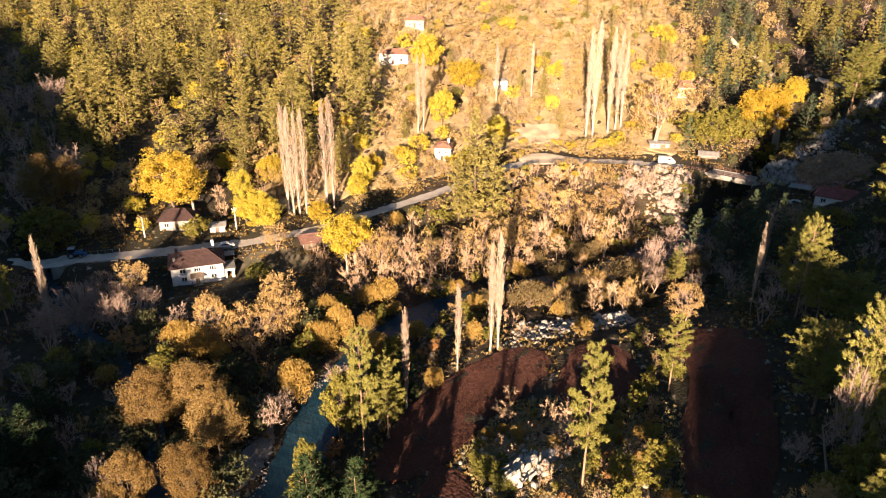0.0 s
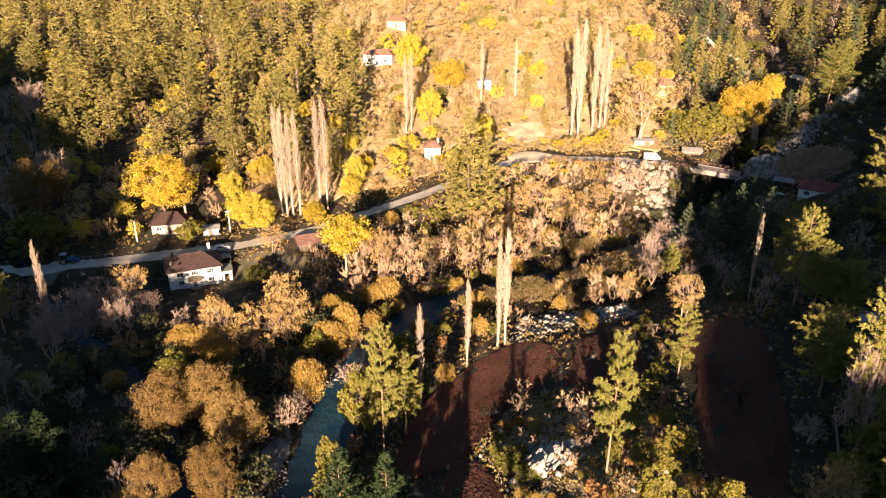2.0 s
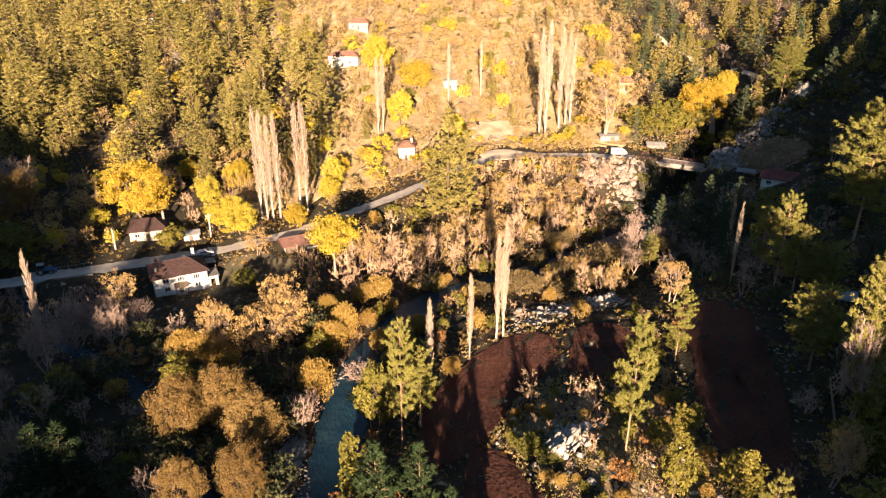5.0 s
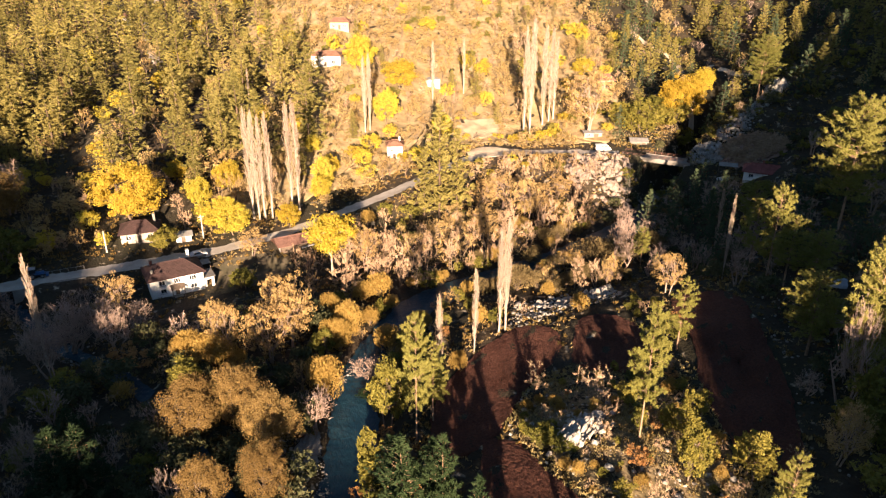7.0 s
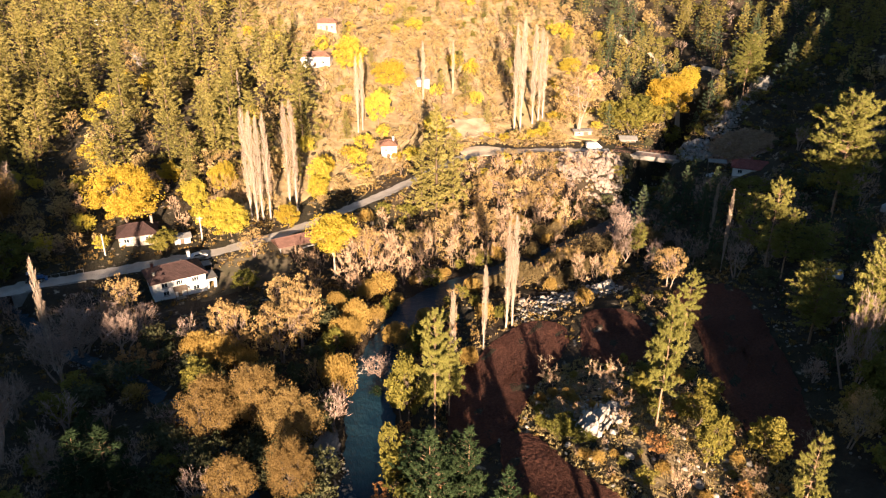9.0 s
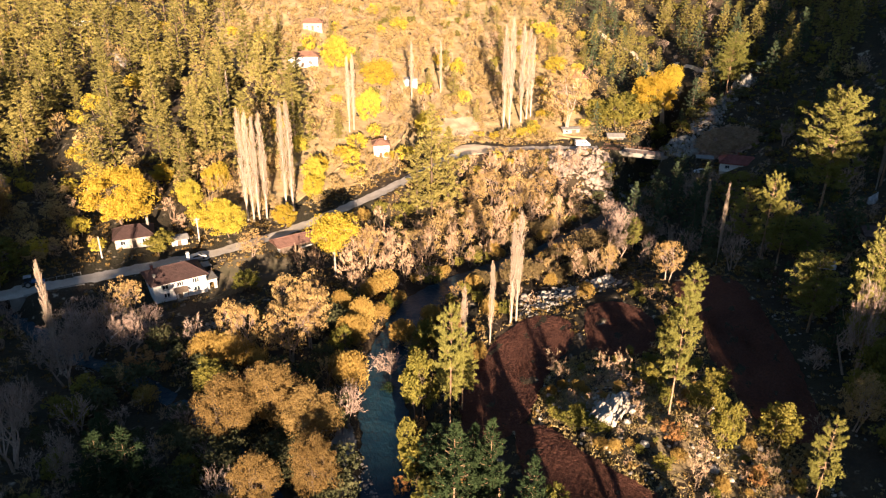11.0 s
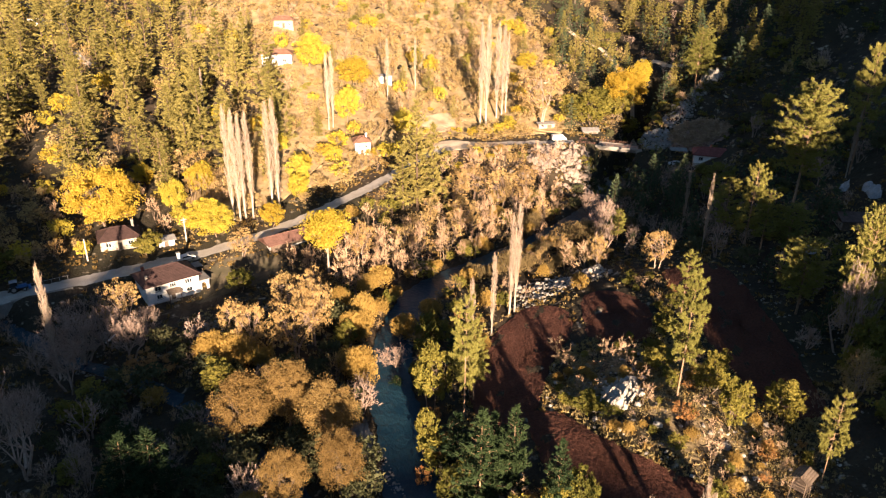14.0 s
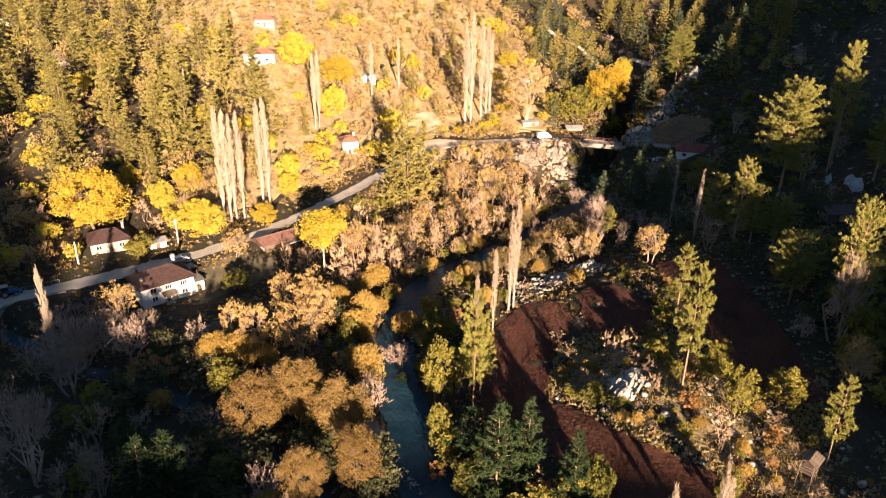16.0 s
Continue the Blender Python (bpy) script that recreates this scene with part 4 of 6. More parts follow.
# single trees: x, y, height, width
KEYED = {}
KEYED["poplar"] = [(-83.6, 131.9, 23.5, 0.0), (-6.7, 108.5, 20.2, 0.0), (2.9, 119.8, 18.7, 0.0), (9.8, 125.9, 23.4, 0.0), (11.5, 126.6, 25.1, 0.0), (-45.3, 195.5, 31.2, 0.0), (-43.6, 194.5, 30.6, 0.0), (-42.0, 195.0, 28.8, 0.0), (-40.0, 194.7, 29.7, 0.0), (-34.1, 196.7, 31.2, 0.0), (-32.1, 197.1, 31.6, 0.0), (50.0, 244.0, 36.5, 0.0), (52.5, 244.0, 39.0, 0.0), (58.6, 248.3, 34.6, 0.0), (61.6, 250.3, 32.9, 0.0), (63.8, 251.3, 28.8, 0.0), (-8.6, 240.0, 25.0, 0.0), (-6.7, 241.7, 25.2, 0.0), (20.0, 266.4, 22.7, 0.0), (34.2, 276.1, 20.0, 0.0), (112.6, 134.5, 17.9, 0.0), (63.2, 128.4, 19.9, 1.3), (75.7, 152.3, 18.5, 1.7), (-48.7, 267.2, 14.7, 0.0), (1.0, 49.2, 18.2, 1.9), (-7.7, 48.9, 19.4, 1.9), (3.4, 50.4, 14.0, 1.7)]
KEYED["amber"] = [(-78.5, 195.6, 18.2, 18.6), (107.7, 236.2, 17.2, 17.3)]
KEYED["yellow"] = [(-53.4, 211.1, 10.6, 8.8), (-61.3, 203.9, 9.3, 8.6), (-50.6, 187.4, 10.8, 10.3), (-35.3, 188.7, 7.6, 7.4), (-25.6, 202.0, 7.9, 6.8), (122.1, 247.0, 11.0, 9.1), (85.1, 278.2, 7.5, 9.6), (-6.4, 280.5, 15.2, 13.6), (-76.3, 319.8, 11.6, 11.0), (7.8, 272.9, 11.4, 15.1), (-21.6, 216.1, 6.7, 5.4), (-69.5, 218.9, 7.2, 7.3), (-131.7, 435.5, 6.2, 9.2), (-26.9, 227.3, 6.7, 5.6), (-53.5, 188.8, 10.7, 11.7), (-24.4, 208.4, 10.8, 7.0), (-0.4, 247.5, 13.2, 10.2), (18.2, 239.0, 10.3, 8.2)]
KEYED["yellow_tall"] = [(-24.4, 163.5, 16.7, 12.3)]
KEYED["oak"] = [(-50.6, 101.8, 15.4, 9.6), (-43.2, 102.8, 14.0, 9.4), (-37.4, 95.4, 13.0, 10.0), (-46.9, 82.6, 12.4, 7.0), (-38.2, 83.0, 12.8, 7.8), (-112.6, 193.1, 17.9, 16.5)]
KEYED["golden"] = [(-26.0, 141.1, 7.2, 5.7), (-26.7, 127.9, 7.5, 4.8), (-25.0, 128.6, 7.8, 5.5), (-14.2, 128.9, 6.6, 6.2), (-28.0, 112.5, 9.2, 6.5), (-17.5, 149.9, 5.2, 6.2), (-55.2, 127.7, 8.2, 7.1), (-50.6, 124.4, 8.7, 8.2), (-1.6, 114.6, 5.0, 3.6), (-22.6, 133.4, 9.0, 6.0), (-29.0, 116.4, 6.0, 5.9), (32.4, 186.1, 4.4, 6.5)]
KEYED["dome"] = [(29.8, 149.9, 4.1, 4.3), (45.2, 160.7, 7.1, 11.4), (20.1, 146.9, 7.2, 8.8), (29.6, 165.8, 4.9, 5.9)]
KEYED["tawny"] = [(-38.7, 124.5, 14.5, 12.8), (-33.8, 133.5, 15.8, 9.9), (-50.4, 133.5, 11.8, 7.4), (-34.4, 129.1, 16.2, 10.2), (-47.2, 126.6, 14.4, 8.1), (-73.0, 148.4, 12.6, 10.2), (40.7, 139.4, 9.9, 4.6), (49.0, 126.6, 10.5, 8.6), (45.4, 66.6, 11.0, 7.6), (48.5, 68.5, 9.0, 5.5), (-38.4, 143.5, 11.6, 7.8), (-15.8, 164.0, 13.8, 8.7), (-2.8, 167.5, 10.0, 8.3), (70.7, 236.2, 24.8, 19.3), (23.0, 197.2, 12.5, 11.8), (35.5, 190.1, 15.6, 9.9), (-44.8, 174.9, 8.2, 8.5), (42.1, 190.1, 10.5, 11.5), (19.2, 181.9, 10.2, 11.1), (5.9, 178.1, 8.4, 9.3), (12.5, 190.1, 8.8, 8.2), (30.2, 200.7, 12.6, 10.3), (49.3, 202.3, 9.1, 12.1)]
KEYED["bare"] = [(-70.7, 135.3, 10.5, 9.2), (-75.6, 141.9, 10.1, 9.4), (-81.1, 126.7, 12.3, 9.6), (-67.9, 144.1, 7.6, 7.3), (-85.5, 114.1, 10.4, 7.7), (-81.8, 138.1, 12.8, 14.0), (-112.8, 204.8, 16.0, 12.1), (-85.4, 103.7, 17.2, 13.4), (-80.0, 139.0, 10.6, 10.4), (-119.2, 193.2, 15.4, 13.2), (-143.7, 262.6, 17.8, 12.7), (49.4, 152.6, 16.9, 8.0), (65.9, 186.4, 7.0, 9.7), (-75.4, 96.2, 10.9, 5.2), (-20.0, 117.6, 5.4, 7.6), (55.4, 78.6, 20.0, 7.0), (52.0, 83.5, 5.0, 5.5)]
KEYED["pine"] = [(19.9, 79.0, 23.4, 7.4), (40.0, 105.0, 15.1, 6.6), (-13.2, 94.7, 25.1, 7.0), (28.6, 55.8, 16.0, 5.2), (68.0, 120.0, 22.5, 9.2), (70.7, 117.4, 16.1, 8.3), (73.0, 133.2, 17.0, 9.2), (57.4, 158.6, 7.8, 6.2), (-9.4, 99.6, 16.3, 7.6), (115.5, 136.1, 34.1, 11.2), (87.6, 155.4, 14.3, 10.4), (108.2, 117.2, 18.2, 11.6), (68.3, 79.6, 15.9, 9.0), (51.0, 61.8, 17.4, 8.6), (-97.0, 138.0, 15.0, 8.5), (57.0, 156.0, 10.5, 4.6)]
KEYED["wood"] = [(9.3, 194.4, 33.4, 15.3), (14.7, 195.2, 27.4, 11.7), (4.6, 193.7, 19.7, 9.9), (-123.7, 243.7, 10.1, 6.4)]
KEYED["bigpine"] = [(96.1, 134.0, 31.6, 15.5), (126.7, 219.2, 21.6, 12.7), (59.5, 93.6, 16.5, 10.5), (73.6, 113.0, 13.4, 10.4), (57.4, 79.8, 27.5, 8.2)]
KEYED["darkpine"] = [(-21.0, 111.6, 2.6, 3.6), (-18.6, 83.6, 10.9, 7.8), (-12.5, 83.0, 9.8, 7.8), (-18.4, 74.6, 17.7, 8.9), (-12.1, 76.2, 16.0, 6.4), (-65.0, 89.2, 14.5, 10.3), (-70.9, 102.8, 8.6, 7.4), (-68.8, 89.6, 14.4, 10.0), (-7.6, 111.7, 10.7, 7.0), (-9.0, 67.4, 15.0, 6.1)]
KEYED["brush"] = [(10.5, 101.9, 5.3, 5.0), (18.2, 98.5, 5.9, 4.1), (21.2, 96.3, 6.5, 4.5), (16.2, 65.3, 7.2, 4.5), (40.5, 68.7, 4.1, 3.9), (12.3, 108.3, 3.5, 3.6), (14.1, 80.2, 4.7, 4.0)]
KEYED["orange"] = [(-20.2, 88.5, 5.0, 5.4), (-17.0, 80.0, 4.6, 5.2), (-69.0, 131.0, 5.5, 6.0), (-64.5, 128.0, 4.2, 5.0), (-24.5, 84.0, 3.0, 3.2), (-18.6, 96.0, 4.0, 3.6), (17.0, 73.4, 4.4, 3.8), (24.7, 62.7, 3.9, 2.7)]
KEYED["evergreen"] = [(8.2, 86.0, 2.6, 6.0), (9.6, 82.5, 2.2, 5.0), (-8.5, 68.5, 8.5, 5.0), (98.7, 175.0, 3.5, 6.7), (100.9, 170.5, 3.4, 5.5), (102.7, 232.3, 12.2, 11.2), (98.9, 238.8, 10.1, 9.9), (87.8, 233.1, 7.7, 9.7), (108.0, 233.0, 8.0, 9.1), (-9.4, 102.3, 11.9, 6.0), (-105.5, 174.1, 13.3, 17.0), (91.4, 232.3, 13.4, 15.2), (84.8, 238.8, 9.8, 9.7), (-17.3, 100.2, 14.8, 7.5), (-5.3, 66.2, 10.8, 5.2), (82.0, 88.2, 21.0, 9.6), (-21.9, 89.9, 10.2, 4.9), (26.5, 79.3, 7.0, 6.0), (23.5, 69.8, 10.6, 5.3), (33.0, 69.0, 8.4, 7.0), (24.4, 90.9, 5.8, 6.0), (32.1, 84.1, 6.2, 5.4), (-46.8, 162.4, 5.6, 7.2), (-67.8, 180.3, 7.6, 7.8), (10.2, 56.8, 7.4, 5.0), (6.7, 86.4, 4.6, 4.4), (55.4, 70.9, 9.5, 8.3), (-54.5, 116.9, 7.6, 8.6), (-76.8, 112.7, 6.0, 4.9), (55.4, 72.2, 12.4, 8.3), (51.1, 72.4, 6.8, 5.3)]
KEYED["darkpine_far"] = [(80.0, 172.0, 14.5, 7.0), (84.5, 181.0, 14.0, 6.5), (76.0, 178.0, 15.0, 7.0), (72.0, 168.0, 16.0, 7.5), (90.0, 186.0, 13.0, 6.5), (78.0, 160.0, 16.0, 7.5), (86.0, 168.0, 15.0, 7.0), (68.0, 176.0, 13.0, 6.0)]

PLANTED = []


def planted(kind, x, y, h, w=0.0, **kw):
    PLANTED.append((x, y, (w or h * 0.35) * 0.42))
    return G[kind].plant(x, y, h, w, **kw)


for kind, rows in KEYED.items():
    for x, y, h, w in rows:
        planted(kind, x, y, h, w)


CLEARINGS = []      # (x, y, radius) kept free of trees: houses, vehicles, huts, and spots kept open to view
for cx, cy, cr in ((-62, 167, 10), (-60, 156, 7), (-55, 158, 5), (-33, 178, 7), (-40, 171, 7), (-50, 168, 8), (-74, 187, 8), (-64, 185.5, 4), (0, 231, 6), (-19, 288, 9), (80, 244, 5), (73, 236, 5), (75, 227, 6), (90, 210, 2.5), (83, 218, 3), (64, 213, 3), (70, 211, 5), (70, 205, 4), (113, 195, 8), (105, 202, 4), (108, 186, 4),
                   (104, 180, 8), (93, 112, 6), (24, 53.5, 3), (22, 277, 4), (-12, 318, 6), (-119, 416, 7), (34, 228, 7), (34, 249, 8), (88, 222, 4), (79, 112, 3), (108, 125, 6), (105, 119, 5), (107, 130, 4), (118, 134, 6), (112, 129, 5), (13, 85, 5), (24, 135, 6), (36, 137, 5), (-98, 170, 6), (20, 140, 4), (30, 135, 6)):
    CLEARINGS.append((cx, cy, cr))


def inside(outline, x, y):
    hit, n = False, len(outline)
    for i in range(n):
        (ax, ay), (bx, by) = outline[i], outline[i - 1]
        if (ay > y) != (by > y) and x < (bx - ax) * (y - ay) / (by - ay) + ax:
            hit = not hit
    return hit


def free(x, y, gap, road_gap=4.0, keep=True):
    if abs(y - float(foot(x))) < road_gap and -165 < x < 82:
        return False
    if float(to_line(RIVER, np.array(x), np.array(y))) < 4.8 or float(to_line(STREAM, np.array(x), np.array(y))) < 2.2:
        return False
    if float(to_line(EAST_ROAD, np.array(x), np.array(y))) < 3:
        return False
    if any(inside(o, x, y) for o in (FIELD_A, FIELD_B, FIELD_C, FIELD_D)):
        return False
    if any((x - a) ** 2 + (y - b) ** 2 < c * c for a, b, c in CLEARINGS):
        return False
    return all((x - a) ** 2 + (y - b) ** 2 > (c + gap) ** 2 for a, b, c in PLANTED)


def view_height(x, y):
    """Height limit for plants, keeping the camera's view of road, houses, barn and heaps open."""
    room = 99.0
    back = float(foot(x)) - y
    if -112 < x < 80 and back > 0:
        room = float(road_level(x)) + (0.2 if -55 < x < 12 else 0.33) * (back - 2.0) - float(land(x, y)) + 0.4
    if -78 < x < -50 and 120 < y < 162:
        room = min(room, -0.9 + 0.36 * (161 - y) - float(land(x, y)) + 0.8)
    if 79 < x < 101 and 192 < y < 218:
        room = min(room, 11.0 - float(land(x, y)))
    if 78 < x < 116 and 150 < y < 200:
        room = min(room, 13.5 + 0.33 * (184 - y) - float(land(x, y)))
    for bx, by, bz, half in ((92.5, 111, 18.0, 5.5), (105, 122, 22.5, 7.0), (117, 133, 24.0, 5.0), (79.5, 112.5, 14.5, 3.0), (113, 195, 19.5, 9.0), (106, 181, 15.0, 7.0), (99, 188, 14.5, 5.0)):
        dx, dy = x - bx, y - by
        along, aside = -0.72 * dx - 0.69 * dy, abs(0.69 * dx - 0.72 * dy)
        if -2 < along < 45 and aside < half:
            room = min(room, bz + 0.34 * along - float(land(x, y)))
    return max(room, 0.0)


def scatter(area, spacing, kinds, seed, gap=1.5, tries=1, road_gap=4.0):
    """Plants an area (x0, y0, x1, y1) or outline; kinds: rows of (share, kind, lowest, highest, width over height)."""
    r = random.Random(seed)
    xs, ys = [p[0] for p in area], [p[1] for p in area]
    y = min(ys)
    while y < max(ys):
        x = min(xs)
        while x < max(xs):
            px, py = x + r.uniform(-0.5, 0.5) * spacing, y + r.uniform(-0.5, 0.5) * spacing
            pick, hh = r.random() * sum(k[0] for k in kinds), r.random()
            ww = r.uniform(0.85, 1.2)
            room = view_height(px, py)
            if inside(area, px, py) and free(px, py, gap, road_gap):
                for share, kind, lo, hi, wide in kinds:
                    pick -= share
                    if pick <= 0:
                        if kind == "wood" and py > 305:
                            kind = "wood_far"
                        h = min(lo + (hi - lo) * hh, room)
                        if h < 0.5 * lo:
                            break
                        planted(kind, px, py, h, h * wide * ww)
                        break
            x += spacing
        y += spacing


# the pine wood on the north-west hill
scatter([(-120, 232), (-58, 208), (-28, 212), (-22, 240), (-30, 275), (-40, 330), (-60, 420), (-200, 490), (-300, 490), (-290, 420), (-190, 330)], 10.0, [(0.68, "wood", 13, 26, 0.52), (0.14, "hill", 5, 9, 0.9), (0.06, "yellow_far", 6, 10, 0.9), (0.12, "tawny_far", 7, 11, 0.7)], 1, 0.4)
# gold slope in the middle
scatter([(-30, 225), (20, 246), (70, 240), (100, 262), (110, 300), (100, 390), (-50, 400), (-45, 300), (-25, 270)], 4.9, [(0.50, "hill", 3.0, 7, 0.95), (0.05, "yellow_far", 4, 8, 0.9), (0.17, "tawny_far", 5, 9, 0.7), (0.14, "thicket", 4, 8, 0.6), (0.08, "hillgreen", 3, 5, 1.0), (0.05, "wood", 8, 13, 0.45)], 2, 0.5)
# wooded slope in the east
scatter([(80, 232), (118, 215), (150, 190), (230, 190), (260, 300), (180, 380), (100, 380), (96, 262)], 7.4, [(0.30, "wood", 10, 18, 0.46), (0.24, "darkpine_far", 8, 16, 0.52), (0.26, "hillgreen", 2, 5, 1.1), (0.08, "hill", 4, 7, 0.9), (0.12, "bare_far", 4, 8, 0.8)], 3, 0.4)
# low willow flats along the upper river
scatter([(-6, 151), (8, 150), (20, 142), (46, 142), (54, 150), (58, 176), (46, 182), (36, 177), (14, 167)], 4.6, [(0.66, "dome", 3.2, 5.6, 1.05), (0.16, "thicket", 4, 7, 0.6), (0.18, "brush", 2, 4, 1.0)], 40, 0.0)
# growth below the cliff and the gorge, in darker kinds that stand in for shade
scatter([(47, 145), (66, 150), (80, 165), (94, 200), (80, 204), (66, 197), (57, 180)], 3.6, [(0.3, "bare_far", 3.5, 6.5, 0.85), (0.28, "dark", 2.5, 4.5, 1.1), (0.14, "dome", 3, 4.5, 1.1), (0.14, "darkpine_far", 4, 8, 0.5), (0.14, "brush", 2, 3.5, 1)], 41, 0.0)
# thicket on the valley floor and below the road
scatter([(-30, 146), (10, 150), (30, 140), (44, 142), (50, 170), (57, 197), (70, 207), (82, 212), (60, 222), (25, 222), (-5, 195), (-34, 172)], 4.5, [(0.64, "thicket", 6, 11, 0.55), (0.16, "tawny_far", 6, 10, 0.7), (0.05, "golden_far", 4, 7, 0.9), (0.07, "hillgreen", 3, 6, 1.0), (0.08, "brush", 3, 5, 0.9)], 4, 0.2)
# along the road, north side
scatter([(-125, 172), (-80, 182), (-45, 190), (-5, 206), (22, 232), (0, 240), (-28, 212), (-60, 208), (-125, 235)], 5.2, [(0.36, "hill", 3, 6, 0.9), (0.20, "yellow_far", 4, 7, 0.9), (0.24, "tawny_far", 4, 8, 0.75), (0.20, "thicket", 4, 8, 0.6)], 5, 0.5, road_gap=4.6)
# bushes above the road by the poplars, and below the apron
scatter([(42, 237), (50, 230), (66, 229), (69, 236), (82, 230), (92, 236), (84, 250), (64, 252), (46, 246)], 3.0, [(0.4, "yellow_far", 2.6, 5.0, 1.0), (0.3, "hill", 3, 5.5, 1.0), (0.3, "evergreen_far", 2.6, 5, 1.0)], 42, 0.0)
scatter([(16, 216), (24, 213), (36, 217), (54, 219), (54, 213), (30, 206), (14, 208)], 3.0, [(0.5, "hill", 2.5, 4.5, 1.0), (0.2, "yellow_far", 2.5, 4, 1.0), (0.3, "thicket", 3.5, 6, 0.7)], 43, 0.0, road_gap=3.6)
# shaded west side
scatter([(-150, 160), (-112, 172), (-118, 232), (-190, 330), (-290, 420), (-260, 330), (-200, 180)], 6.2, [(0.32, "bare_far", 7, 12, 0.8), (0.15, "dark", 4, 8, 1.0), (0.15, "hillgreen", 4, 8, 1.0), (0.18, "tawny_far", 6, 10, 0.7), (0.2, "wood", 9, 14, 0.46)], 6, 0.3)
# between the house and the river
scatter([(-120, 100), (-95, 95), (-66, 138), (-30, 146), (-24, 128), (-30, 100), (-36, 70), (-60, 66), (-110, 80), (-130, 140), (-112, 158), (-96, 150)], 4.0, [(0.54, "dark", 4, 7, 1.0), (0.10, "evergreen_far", 4, 7, 0.9), (0.18, "bare_far", 5, 9, 0.8), (0.10, "brush", 3, 5, 1.0), (0.06, "golden_far", 4, 6, 0.9), (0.08, "tawny_far", 5, 8, 0.7)], 7, 0.1)
scatter([(-66, 138), (-44, 150), (-36, 160), (-30, 146), (-24, 130), (-40, 128), (-60, 126)], 4.0, [(0.75, "brush", 1.2, 3.0, 1.1), (0.1, "tawny_far", 3, 6, 0.7), (0.15, "hillgreen", 1.5, 3, 1.0)], 8, 0.2)
scatter([(-112, 146), (-92, 130), (-64, 140), (-69, 158), (-112, 162)], 3.6, [(0.62, "bare_far", 4.5, 7.5, 0.85), (0.38, "brush", 2, 4, 1)], 9, 0.1)
# river bank to the fields
scatter([(-20, 84), (-15, 104), (-12, 116), (0, 126), (-4, 132), (-14, 122), (-18, 108), (-24, 84), (-20, 62), (-8, 62), (-12, 80)], 3.3, [(0.5, "evergreen_far", 4, 7, 0.85), (0.2, "orange", 2.5, 4.5, 0.9), (0.3, "brush", 3, 5, 1.0)], 10, 0.0)
scatter([(-4, 128), (14, 128), (40, 128), (44, 140), (20, 146), (2, 140)], 5.5, [(0.35, "brush", 2.5, 4.5, 1.0), (0.35, "golden_far", 3, 5.5, 0.9), (0.3, "evergreen_far", 2.5, 4.5, 1.0)], 11, 0.3)
# the knoll
scatter([(4, 95), (12, 103), (20, 104), (30, 98), (36, 94), (33, 76), (34, 66), (30, 48), (20, 46), (15, 60), (9, 74), (6, 84)], 2.7, [(0.22, "evergreen_far", 1.2, 3.0, 1.0), (0.08, "orange", 1.0, 2.0, 1.0), (0.48, "brush", 1.4, 3.4, 1.0), (0.22, "golden_far", 1.0, 2.6, 1.0)], 12, 0.2)
# strip round the small field and east of the long field
scatter([(21, 106), (24, 100), (36, 96), (44, 108), (46, 124), (38, 126), (37, 106)], 3.2, [(0.5, "evergreen_far", 1.8, 4, 1.0), (0.3, "brush", 2, 3.5, 1.0), (0.2, "orange", 1.5, 2.5, 1.0)], 13, 0.2)
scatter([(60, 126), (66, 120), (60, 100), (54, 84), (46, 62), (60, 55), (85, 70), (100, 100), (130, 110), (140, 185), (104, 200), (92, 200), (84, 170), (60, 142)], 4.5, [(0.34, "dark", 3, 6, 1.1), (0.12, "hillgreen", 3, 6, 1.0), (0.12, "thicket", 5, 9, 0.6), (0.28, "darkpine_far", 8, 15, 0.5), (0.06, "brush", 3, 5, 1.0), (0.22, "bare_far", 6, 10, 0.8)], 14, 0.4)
scatter([(46, 60), (60, 55), (80, 66), (75, 84), (58, 88)], 4.6, [(0.6, "evergreen_far", 5, 8, 0.9), (0.4, "tawny_far", 5, 8, 0.8)], 15, 0.2)
# the gorge and the outcrops
scatter([(70, 196), (88, 200), (100, 210), (125, 205), (135, 225), (108, 232), (90, 220), (76, 210)], 3.8, [(0.3, "hillgreen", 2, 4.5, 1.1), (0.3, "dark", 2, 4.5, 1.1), (0.25, "thicket", 3, 6, 0.6), (0.15, "darkpine_far", 4, 8, 0.5)], 16, 0.0)

# shrubs down in the gorge below the bridge
_gr = random.Random(91)
for k in range(60):
    s = 0.7 * _gr.random()
    x, y = 76 + 20 * s + _gr.uniform(-5, 5), 193 + 21 * s + _gr.uniform(-5, 5)
    planted(_gr.choice(("dark", "thicket", "hillgreen", "brush")), x, y, _gr.uniform(1.4, 2.8), _gr.uniform(1.6, 2.8))

# willows leaning over the upper river
for k in range(64):
    s = _gr.random()
    i = 6 + int(s * 5.99)
    (ax, ay), (bx, by) = RIVER[i], RIVER[i + 1]
    f = _gr.random()
    dx, dy = bx - ax, by - ay
    n = math.hypot(dx, dy)
    off = _gr.choice((-1, 1)) * _gr.uniform(4.8, 7.2)
    x, y = ax + f * dx - dy / n * off, ay + f * dy + dx / n * off
    h = _gr.uniform(2.4, 5.0)
    planted(_gr.choice(("golden_far", "golden_far", "thicket", "hillgreen", "tawny_far")), x, y, h, h * 0.95)

# tan trees along the foot of the pine wood
scatter([(-80, 207), (-36, 202), (-30, 222), (-70, 228)], 5.6, [(0.5, "tawny_far", 7, 12, 0.75), (0.5, "hill", 6, 10, 0.85)], 44, 0.0)

